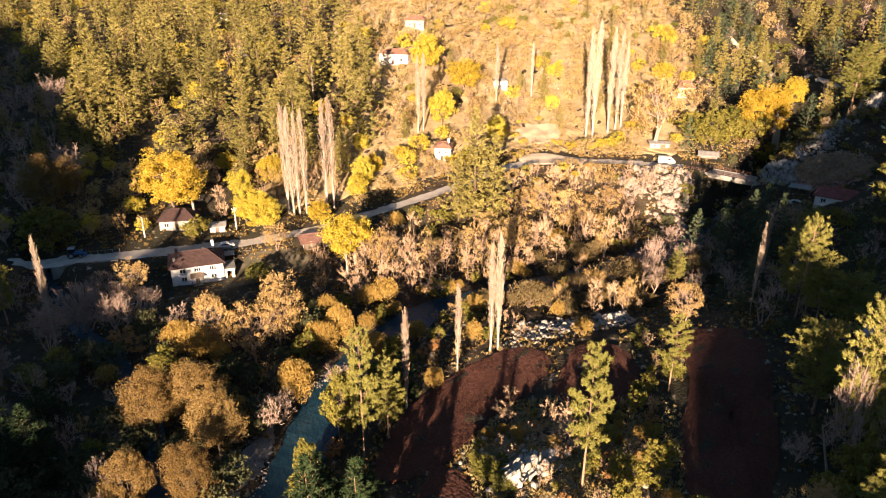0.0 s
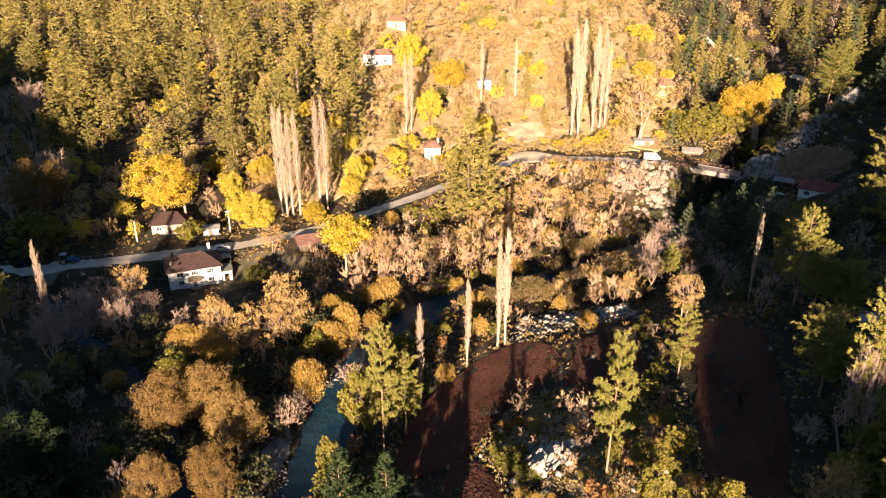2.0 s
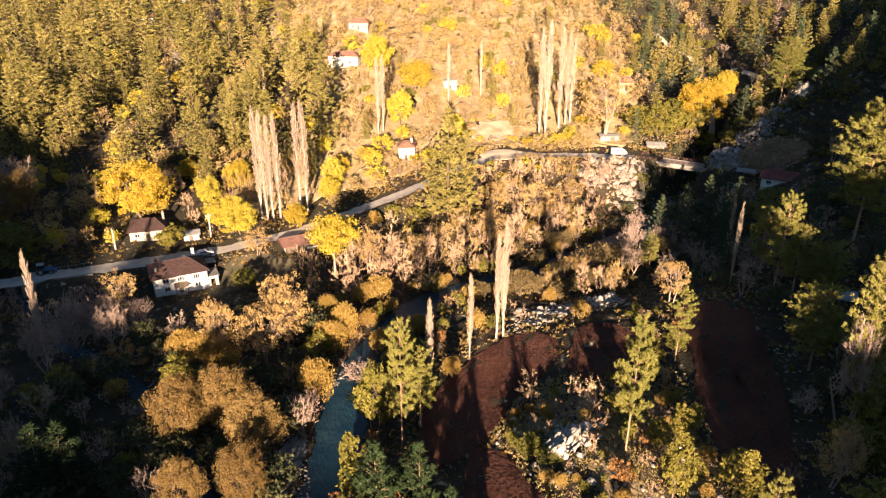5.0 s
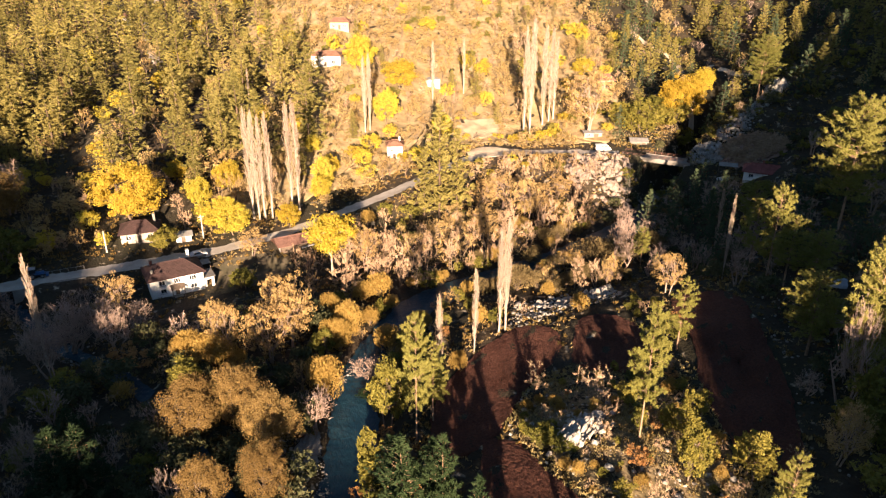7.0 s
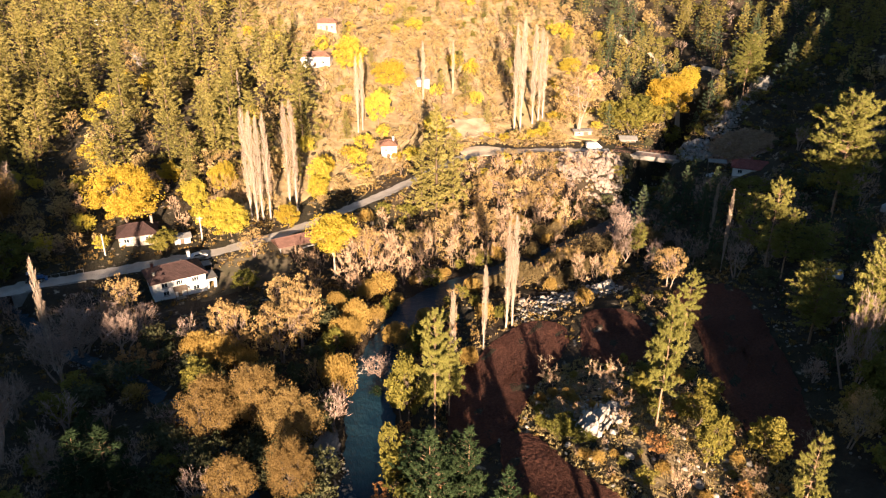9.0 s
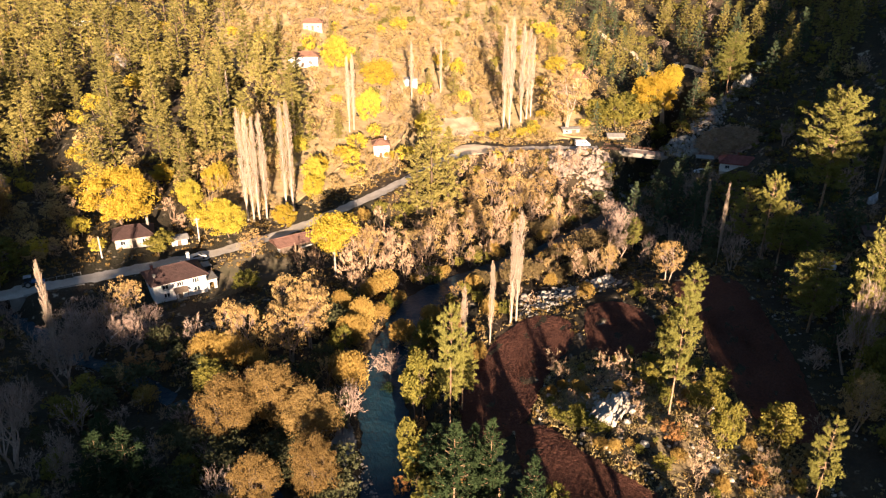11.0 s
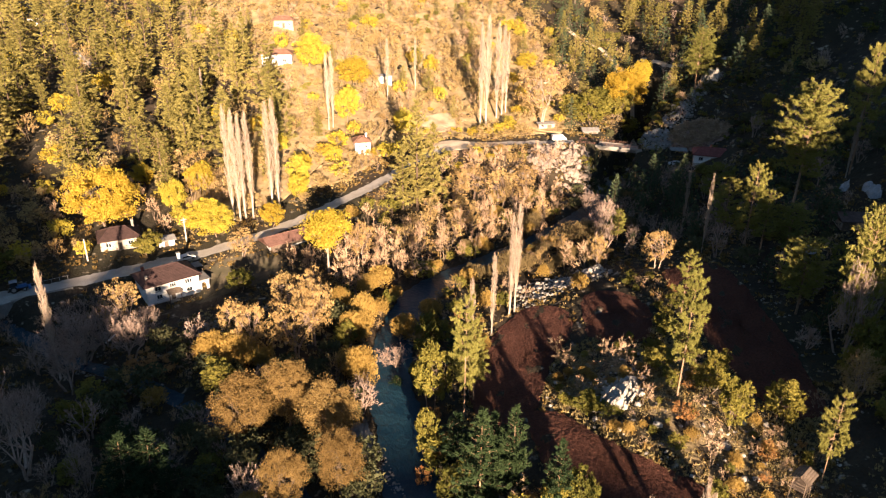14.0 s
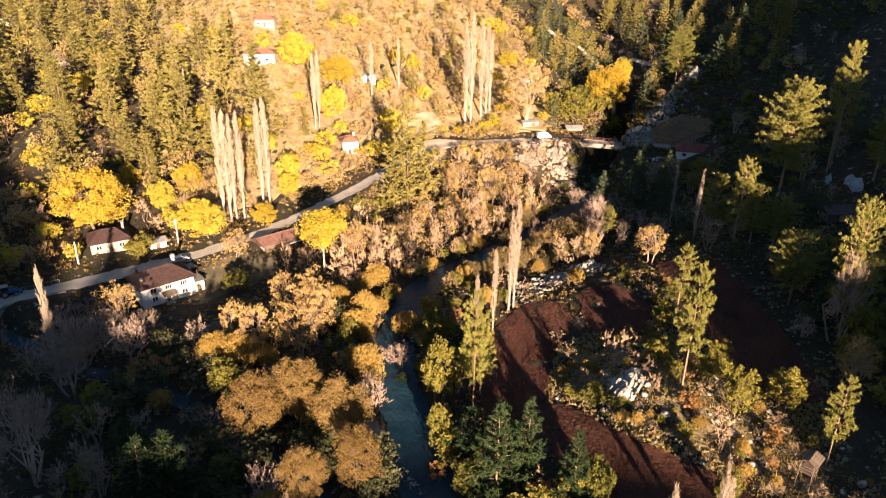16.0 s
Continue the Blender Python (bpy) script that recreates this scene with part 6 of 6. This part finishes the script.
def pole(label, x, y, h, arm=True):
    p = thing("utility_pole", label, "pole", "utility poles")
    part("post", rod((0, 0, -0.6), (0, 0, h), 0.22, 0.14, 10), M_POLE, p)
    if arm:
        part("crossarm", boxes((-0.8, -0.07, h - 0.7, 0.8, 0.07, h - 0.55), (-0.6, -0.07, h - 1.3, 0.6, 0.07, h - 1.15)), M_POLE, p)
        for k in (-0.7, 0.7, -0.3, 0.3):
            part("insulator", rod((k, 0, h - 0.55), (k, 0, h - 0.35), 0.05, 0.035, 6), M_LAMP, p)
    p.matrix_basis = pose(x, y, float(land(x, y)), 0, 0, 20)
    return p


pole("grey concrete utility pole beside the village road", -58.6, 186.6, 7.0)
pole("thin grey pole beside the low house", -82.5, 181.0, 6.0, False)


# ---- vehicles ----
def wheel(owner, x, y, r=0.33, w=0.22, name="wheel"):
    t = part(name, rod((x - w / 2, y, r), (x + w / 2, y, r), r, r, 14), M_RUBBER, owner)
    part("rim", rod((x - w / 2 - 0.015, y, r), (x + w / 2 + 0.015, y, r), r * 0.6, r * 0.6, 10), M_TIN, t)


def car(name, label, at, turn, paint, profile, glass, length, width, wheels, r=0.33):
    """A road vehicle; its nose to +y. profile and glass: side outlines of (y, z)."""
    c = thing(name, label, "car" if name == "car" else "van", "parked vehicles")
    bm = extruded(profile, width)
    bmesh.ops.bevel(bm, geom=list(bm.edges), offset=0.07, segments=2, affect="EDGES")
    part("body", bm, paint, c)
    for k, outline in enumerate(glass):
        part("side_window", extruded(outline, width + 0.012), M_GLASS, c, "dark side windows")
    ws = max(glass[0], key=lambda p: p[0])
    part("windscreen", boxes((-width * 0.40, ws[0] + 0.02, ws[1] + 0.06, width * 0.40, ws[0] + 0.08, ws[1] + 0.42)), M_GLASS, c)
    for sx in (-1, 1):
        for y in wheels:
            wheel(c, sx * (width / 2 - 0.1), y, r)
        part("headlight", boxes((sx * width * 0.36 - 0.16, length / 2 - 0.09, 0.62, sx * width * 0.36 + 0.16, length / 2 + 0.012, 0.78), bevel=0.02), M_LAMP, c)
        part("tail_light", boxes((sx * width * 0.4 - 0.08, -length / 2 - 0.012, 0.75, sx * width * 0.4 + 0.08, -length / 2 + 0.06, 1.0), bevel=0.02), M_BRICK, c)
    part("bumper", boxes((-width / 2 + 0.05, length / 2 - 0.05, 0.32, width / 2 - 0.05, length / 2 + 0.05, 0.52), bevel=0.03), M_RUBBER, c)
    c.matrix_basis = pose(*at, 0, 0, turn)
    return c


CAR = [(-2.1, 0.35), (-2.1, 0.95), (-1.75, 1.0), (-1.3, 1.45), (0.35, 1.48), (1.05, 0.98), (2.0, 0.85), (2.12, 0.6), (2.1, 0.35)]
CAR_GLASS = [[(-1.5, 1.0), (-1.2, 1.38), (0.3, 1.41), (0.88, 1.0)]]
VAN = [(-2.7, 0.42), (-2.7, 2.2), (-2.5, 2.35), (1.2, 2.35), (1.9, 1.5), (2.6, 1.15), (2.75, 0.7), (2.7, 0.42)]
VAN_GLASS = [[(0.25, 1.45), (0.25, 1.9), (1.1, 1.9), (1.45, 1.45)], [(-0.9, 1.5), (-0.9, 1.9), (0.05, 1.9), (0.05, 1.5)]]
car("car", "silver-white hatchback parked on the village road", (-58.8, 176.6, float(road_level(-58.8)) + 0.1), -67, M_WHITE_PAINT, CAR, CAR_GLASS, 4.2, 1.72, (-1.3, 1.3))
car("van", "white minibus parked beside the road", (72.6, 222.6, 12.4), -98, M_WHITE_PAINT, VAN, VAN_GLASS, 5.4, 2.0, (-1.6, 1.7), 0.36)
car("car", "white car parked under the carport", (100.2, 190.6, float(land(100.2, 190.6)) + 0.15), 60, M_WHITE_PAINT, CAR, CAR_GLASS, 4.2, 1.72, (-1.3, 1.3))

TR = thing("tractor", "dark blue farm tractor standing on the road", "tractor", "parked vehicles")
part("bonnet", boxes((-0.4, 0.2, 0.85, 0.4, 2.1, 1.6), bevel=0.08), M_TRACTOR, TR)
part("chassis", boxes((-0.3, -1.2, 0.55, 0.3, 2.0, 0.9)), M_RUBBER, TR)
cab = part("cab", boxes((-0.75, -1.3, 1.0, 0.75, 0.2, 1.5), bevel=0.04), M_TRACTOR, TR)
for px in (-0.7, 0.7):
    for py in (-1.25, 0.15):
        part("cab_post", boxes((px - 0.05, py - 0.05, 1.5, px + 0.05, py + 0.05, 2.55)), M_RUBBER, cab)
part("cab_glass", boxes((-0.66, -1.2, 1.5, 0.66, 0.1, 2.5)), M_GLASS, cab)
part("cab_roof", boxes((-0.85, -1.4, 2.55, 0.85, 0.3, 2.7), bevel=0.04), M_TARP, cab, "pale cab roof")
part("exhaust", rod((0.25, 1.3, 1.6), (0.25, 1.3, 2.4), 0.05, 0.05, 6), M_TIN, TR)
for sx in (-1, 1):
    wheel(TR, sx * 0.85, -0.7, 0.8, 0.42, "rear_wheel")
    wheel(TR, sx * 0.75, 1.5, 0.5, 0.28, "front_wheel")
part("loader", boxes((-0.8, 2.3, 0.3, 0.8, 2.9, 0.9), (-0.6, 0.4, 0.95, -0.5, 2.4, 1.1), (0.5, 0.4, 0.95, 0.6, 2.4, 1.1)), M_TRACTOR, TR)
TR.matrix_basis = pose(-96.6, 169.6, 3.15, 0, 0, -76)


# ---- rocks, logs, heaps ----
def lump(seed, detail=1, rough=0.28):
    """An angular boulder of about one metre across."""
    r = np.random.default_rng(seed)
    bm = bmesh.new()
    if detail > 2:
        for q in unit(r.standard_normal((26, 3))) * 0.5 * r.uniform(0.8, 1.1, (26, 1)):
            bm.verts.new(q)
        hull = bmesh.ops.convex_hull(bm, input=bm.verts)
        bmesh.ops.delete(bm, geom=[v for v in bm.verts if not v.link_faces], context="VERTS")
        bmesh.ops.bevel(bm, geom=list(bm.edges), offset=0.012, segments=1, affect="EDGES")
        return bm
    bmesh.ops.create_icosphere(bm, subdivisions=detail, radius=0.5)
    off = r.random(3) * 50
    for v in bm.verts:
        n = noise.noise(v.co * 2.1 + Vector(off)) + 0.5 * noise.noise(v.co * 4.7 + Vector(off))
        v.co *= 1 + rough * 1.6 * n
        for axis in range(3):
            lim = 0.36 + 0.1 * ((seed * 7 + axis * 3) % 5) / 5
            v.co[axis] = max(-lim, min(lim, v.co[axis]))
    return bm


def bm_arrays(bm):
    bm.verts.ensure_lookup_table()
    v = np.array([x.co[:] for x in bm.verts])
    f = np.array([[x.index for x in fc.verts] for fc in bm.faces])
    bm.free()
    return v, f


def turn_about(a, b):
    ca, sa, cb, sb = np.cos(a), np.sin(a), np.cos(b), np.sin(b)
    return np.stack([np.stack([ca, -sa * cb, sa * sb], -1), np.stack([sa, ca * cb, -ca * sb], -1), np.stack([0 * a, sb, cb], -1)], -2)


SHAPES = [bm_arrays(lump(s, 1)) for s in range(300, 306)]


def rockfield(name, label, category, spots, sizes, material, seed, flat=0.75, sink=0.25, level=-99.0, lift=0.0):
    """Many stones as one object."""
    r = np.random.default_rng(seed)
    vs, fs, at = [], [], 0
    kinds = r.integers(0, len(SHAPES), len(spots))
    turns = turn_about(r.random(len(spots)) * 6.28, r.normal(0, 0.5, len(spots)))
    z = np.maximum(land(spots[:, 0], spots[:, 1]), level)
    for i, (x, y) in enumerate(spots):
        v, f = SHAPES[kinds[i]]
        p = (v * [1, 1, flat] * sizes[i]) @ turns[i].T + [x, y, z[i] + lift + sizes[i] * (0.5 * flat - sink)]
        vs.append(p), fs.append(f + at)
        at += len(v)
    return tagged(new(name, mesh_of(name, np.concatenate(vs), np.concatenate(fs), material)), label, category, kind="stuff")


def spread(r, n, cx, cy, rx, ry, turn=0.0):
    a, d = r.random(n) * 2 * np.pi, np.sqrt(r.random(n))
    x, y = rx * d * np.cos(a), ry * d * np.sin(a)
    return np.c_[cx + x * math.cos(turn) - y * math.sin(turn), cy + x * math.sin(turn) + y * math.cos(turn)]


def off_fields(p):
    return np.array([q for q in p if not any(inside(o, *q) for o in (FIELD_A, FIELD_B, FIELD_C, FIELD_D))])


r4 = np.random.default_rng(44)
p = off_fields(np.r_[spread(r4, 560, 24, 134, 9, 5), spread(r4, 520, 33, 135.5, 9, 5), spread(r4, 160, 16, 129, 6, 3, 0.3)])
rockfield("stone_heap", "heaps of cleared white stones at the field edge", "stones", p, r4.gamma(1.8, 0.2, len(p)) + 0.12, M_ROCK, 1)
p = off_fields(np.r_[spread(r4, 300, 20, 80, 14, 20), spread(r4, 160, 26, 60, 9, 12), spread(r4, 130, 8, 96, 6, 8)])
rockfield("knoll_stones", "pale stones scattered over the scrubby knoll", "stones", p, r4.gamma(1.6, 0.22, len(p)) + 0.1, M_ROCK, 2)
p = np.r_[spread(r4, 70, 62, 208, 13, 5, -0.1), spread(r4, 50, 68, 200, 7, 5)]
rockfield("cliff_rocks", "pale broken rock face below the road", "rocks", p, r4.gamma(2.5, 0.5, len(p)) + 0.4, M_BUFF, 3, 0.9, 0.5)
p = np.r_[spread(r4, 90, 80, 198, 5, 9, -0.7), spread(r4, 70, 91, 210, 5, 8, -0.7)]
rockfield("gorge_rocks", "grey boulders in the gorge below the bridge", "rocks", p, r4.gamma(2.2, 0.4, len(p)) + 0.3, M_CLIFF, 8, 0.8, 0.3)
p = np.r_[spread(r4, 420, 101, 203, 6, 4, -0.6), spread(r4, 260, 113, 208, 8, 4.5, 0.3), spread(r4, 260, 121, 213, 8, 5, 0.3), spread(r4, 100, 131, 217, 5, 4)]
rockfield("slope_rocks", "grey rocks strewn over the shaded slope", "rocks", p, r4.gamma(1.7, 0.36, len(p)) + 0.25, M_CLIFF, 4, 0.9, 0.2)
mound = draped("rubble_mound", [(103, 199), (107, 203), (113, 203), (119, 197), (121, 190), (117, 187.5), (111, 189), (106, 193)], M_RUBBLE, 0.5, 26, lambda x, y: 0.1 + 0.35 * crags(x, y), 0.8)
tagged(mound, "mound of brown earth and rubble behind the house", "mound", kind="structure")
p = spread(r4, 900, 112, 195, 9, 5.2, -0.6)
rockfield("rubble_heap", "broken brown rubble on the mound", "rubble", p, r4.gamma(1.8, 0.25, len(p)) + 0.25, M_RUBBLE, 5, 0.7, 0.2, -99.0, 1.35)
p = spread(r4, 2600, 112, 195, 9.5, 5.2, -0.6)
q = np.c_[p, land(p[:, 0], p[:, 1]) + 1.7 + r4.random(len(p)) * 0.9]
way = unit(r4.standard_normal((len(p), 3)) * [1, 1, 0.35]) * r4.uniform(0.8, 2.0, (len(p), 1))
v, f = blades(r4, q - way, q + way, np.full(len(p), 0.26))
tagged(new("brushwood", mesh_of("brushwood", v, f, M_TWIG)), "tangled cut branches heaped over the mound", "brushwood", kind="stuff")
p = np.r_[spread(r4, 420, -32.5, 90, 3.5, 13, 0.25), spread(r4, 120, -17, 127, 3, 3), spread(r4, 160, -70, 127, 4, 8, 0.7), spread(r4, 120, -80, 137, 4, 6, 0.6)]
rockfield("river_pebbles", "pale pebbles along the river and stream", "stones", p, r4.gamma(1.6, 0.16, len(p)) + 0.1, M_CLIFF, 6, 0.7, 0.1)
p = np.r_[spread(r4, 70, -19.0, 121.8, 5.2, 1.0, 0.25), spread(r4, 60, -24.5, 119.5, 1.6, 3.0), spread(r4, 40, -14.6, 126.5, 2.4, 2.6), spread(r4, 200, -30.2, 92, 1.3, 12, 0.12)]
rockfield("rapids_stones", "wet pale stones breaking the river at the rapids", "stones", p, r4.gamma(1.7, 0.11, len(p)) + 0.1, M_CLIFF, 9, 0.7, 0.22, -1.05)
p = off_fields(np.r_[spread(r4, 330, -52, 144, 6, 3.5, 0.5), spread(r4, 70, 62, 100, 5, 20, -0.25), spread(r4, 70, 52, 72, 8, 16), spread(r4, 40, 78, 130, 16, 24)])
rockfield("loose_stones", "loose pale stones among the scrub", "stones", p, r4.gamma(1.8, 0.15, len(p)) + 0.1, M_CLIFF, 7)


def boulder(x, y, sx, sy, sz, seed, turn):
    bm = lump(seed, 3, 0.22)
    me = bpy.data.meshes.new("boulder")
    bm.to_mesh(me)
    bm.free()
    me.materials.append(M_ROCK)
    b = tagged(new("boulder", me), "large cracked white limestone boulder on the knoll", "boulder", "knoll boulders")
    b.matrix_basis = pose(x, y, float(land(x, y)) + sz * 0.28, 0, 0, turn) @ Matrix.Diagonal((sx, sy, sz, 1))


def outcrop(cx, cy, rx, ry, tall, seed, turn, label):
    """A cracked crag: blocks of uneven height split by fissures."""
    n = 72
    g = np.linspace(-1, 1, n)
    a, b = np.meshgrid(g, g)
    x, y = cx + rx * a * math.cos(turn) - ry * b * math.sin(turn), cy + rx * a * math.sin(turn) + ry * b * math.cos(turn)
    z = land(x, y)
    for i in np.ndindex(z.shape):
        p = Vector((x[i], y[i], seed))
        q = p * 0.62 + 0.55 * noise.noise_vector(p * 0.5)
        d, spots_ = noise.voronoi(q)
        crack = min(1.0, (d[1] - d[0]) * 5.0)
        block = 0.45 + 0.55 * abs(noise.noise(spots_[0] * 3.1))
        lean = 0.16 * (q - spots_[0]).x + 0.22 * (q - spots_[0]).y
        fall = max(0.0, 1 - (a[i] ** 2 + b[i] ** 2) ** 0.8 * (0.8 + 0.5 * noise.noise(p * 0.35)))
        z[i] += tall * (min(1.0, fall * 2.2) * (block + lean) * (0.55 + 0.45 * crack) + 0.06 * noise.noise(p * 2.6)) - 0.4 + 0.25 * min(1.0, fall * 4)
    return tagged(new("rock_outcrop", mesh_of("rock_outcrop", np.stack([x, y, z], -1).reshape(-1, 3), grid_faces(n, n), M_ROCK)), label, "rock")


outcrop(12.0, 85.0, 3.9, 3.3, 3.6, 3.0, 0.5, "craggy white limestone outcrop on the grassy knoll")
outcrop(16.5, 88.0, 2.0, 1.6, 1.9, 9.0, 1.2, "small white limestone crag among dry bushes")
outcrop(38.0, 138.0, 3.2, 2.2, 2.6, 5.0, 0.2, "pale limestone crag above the cleared stones")
outcrop(131.0, 217.0, 4.0, 3.2, 5.0, 7.0, 0.8, "tall grey crag on the shaded wooded slope")
r5 = np.random.default_rng(55)
spots = [(8.6, 87.4, 1.3), (15.6, 85.2, 1.4), (9.0, 82.4, 1.2), (13.4, 80.6, 1.4), (15.2, 82.4, 1.5), (8.2, 84.8, 1.0), (12.4, 89.4, 1.3),
         (22.5, 137.0, 1.6), (35.0, 139.5, 1.6), (26.5, 135.0, 1.5), (30.0, 137.0, 1.3), (128.0, 213.5, 2.2)]
for _ in range(44):
    a, d = r5.random() * 6.28, 3.2 + r5.random() ** 2 * 3.5
    spots.append((12.2 + d * math.cos(a), 84.8 + d * math.sin(a) * 1.2, 0.4 + 0.9 * r5.random() ** 2))
for k, (x, y, s) in enumerate(spots):
    boulder(x, y, s, s * r5.uniform(0.7, 0.95), s * r5.uniform(0.7, 1.0), 400 + k, k * 47)

LG = thing("fallen_log", "pale fallen log lying on the stream bank", "log")
part("trunk", rod((0, 0, 0), (5.6, 0, 0.9), 0.22, 0.14, 9), M_FRAME, LG, "bleached bare wood")
LG.matrix_basis = pose(-76.2, 143.4, float(land(-76, 143.5)) + 0.2, 0, 0, 52)

WP = thing("woodpile", "stacked split firewood against the dark barn", "woodpile")
for i in range(16):
    for j in range(6 - (i % 3 == 0)):
        part("log", rod((i * 0.28, 0, j * 0.26), (i * 0.28 + 0.02, 0.8, j * 0.26), 0.13, 0.12, 6), M_LOGS, WP)
WP.matrix_basis = pose(90.6, 110.0, float(land(92, 109.5)) + 0.2, 0, 0, -22)

TP = thing("tarp_tunnel", "small pale blue tarpaulin-covered tunnel among shrubs", "tunnel")
bm = bmesh.new()
prof = [(math.cos(math.pi * k / 12) * 1.5, math.sin(math.pi * k / 12) * 1.7 - 0.1) for k in range(13)]
rings = [[bm.verts.new((i * 0.55 + 0.08 * math.sin(k * 2 + i), y * (1 + 0.04 * math.sin(i * 3 + k)), z * (1 - 0.08 * (i % 2)))) for k, (y, z) in enumerate(prof)] for i in range(8)]
for a, b in zip(rings, rings[1:]):
    for k in range(12):
        bm.faces.new((a[k], a[k + 1], b[k + 1], b[k]))
bm.faces.new(rings[0]), bm.faces.new(rings[-1][::-1])
part("cover", bm, M_TARP, TP)
part("ridge_pole", rod((-0.4, 0, 1.5), (4.3, 0, 1.5), 0.05, 0.05, 6), M_WOOD, TP)
TP.matrix_basis = pose(76.8, 112.6, float(land(78.5, 112)) + 0.1, 0, 0, -30)
def folds(x, y):
    return 0.8 + 0.7 * np.sin(x * 1.3 + 0.8 * y) * np.sin(y * 1.1 - 0.3 * x) + 0.35 * np.abs(np.sin(x * 3.1 + 2 * np.sin(y * 1.7)))


for outline, label in (([(103.5, 128.0), (105.5, 129.8), (107, 130.0), (107.2, 128.4), (104.8, 125.9), (102.7, 125.2)], "long heap of timber under a pale grey tarpaulin"),
                       ([(104.6, 123.4), (106.4, 122.0), (105.9, 118.0), (103.2, 114.8), (102.2, 116.8), (103.0, 120.5)], "heap of stored timber under a crumpled pale tarpaulin")):
    mx, my = sum(q[0] for q in outline) / 6, sum(q[1] for q in outline) / 6
    outline = [(mx + 0.72 * (q[0] - mx), my + 0.72 * (q[1] - my)) for q in outline]
    tagged(draped("tarp_heap", outline, M_TARP, 0.4, 22, folds, 0.25), label, "heap", "covered heaps")


# ---- undergrowth ----
def undergrowth(name, label, category, n, area, size, material, seed, per=7, tall=1.0, avoid=True):
    """Tufts of grass or low scrub as one object."""
    r = np.random.default_rng(seed)
    x, y = r.uniform(area[0], area[2], n), r.uniform(area[1], area[3], n)
    ok = (np.abs(y - foot(x)) > 3.6) | (x > 80)
    ok &= (to_line(RIVER, x, y) > 6.0) & (to_line(STREAM, x, y) > 2.4) & (to_line(EAST_ROAD, x, y) > 2.2)
    ok &= (np.hypot((x - 35) / 11, (y - 228) / 8) > 1) & (np.hypot((x - 34) / 9, (y - 249.5) / 7) > 1)
    x, y = x[ok], y[ok]
    keep = np.array([not any(inside(o, a, b) for o in (FIELD_A, FIELD_B, FIELD_C, FIELD_D)) and not any((a - c) ** 2 + (b - d) ** 2 < (0.55 * e) ** 2 for c, d, e in CLEARINGS) for a, b in zip(x, y)])
    x, y = x[keep], y[keep]
    clump = np.sin(x * 0.31 + 2 * np.sin(y * 0.17)) + np.sin(y * 0.27 - x * 0.11)
    keep = r.random(len(x)) < 0.55 + 0.3 * clump
    x, y = x[keep], y[keep]
    s = size * (0.5 + r.random(len(x)))
    c = np.c_[x, y, land(x, y)]
    k = np.repeat(np.arange(len(x)), per)
    root = c[k] + r.normal(0, 0.35, (len(k), 3)) * s[k, None] * [1, 1, 0]
    way = unit(np.c_[r.normal(0, 0.5, (len(k), 2)), np.full(len(k), tall)])
    tip = root + way * s[k, None] * r.uniform(0.6, 1.3, (len(k), 1))
    side = unit(np.cross(way, r.standard_normal((len(k), 3)))) * s[k, None] * 0.23
    mid = (root + tip) / 2
    v = np.stack([root - side - [0, 0, 0.1], mid + side * 1.2, tip], 1).reshape(-1, 3)
    return tagged(new(name, mesh_of(name, v, np.arange(len(v)).reshape(-1, 3), material)), label, category, kind="stuff")


undergrowth("dry_grass", "dry straw-coloured grass between the trees", "grass", 20000, (-62, 45, 110, 260), 0.42, M_GRASS, 1, 9)
undergrowth("knoll_grass", "dry tan grass over the stony knoll", "grass", 14000, (3, 44, 40, 108), 0.36, M_GRASS, 5, 9)
undergrowth("hill_grass", "dry golden grass on the hillside", "grass", 30000, (-60, 225, 120, 400), 0.45, M_GRASS, 2, 6)
undergrowth("low_scrub", "low brown and olive scrub over the valley", "scrub", 17000, (-130, 45, 150, 240), 0.62, M_SCRUB, 3, 12, 0.7)
undergrowth("slope_scrub", "low scrub and fallen leaves on the slopes", "scrub", 13000, (-190, 190, 220, 420), 0.6, M_SCRUB, 4, 9, 0.7)
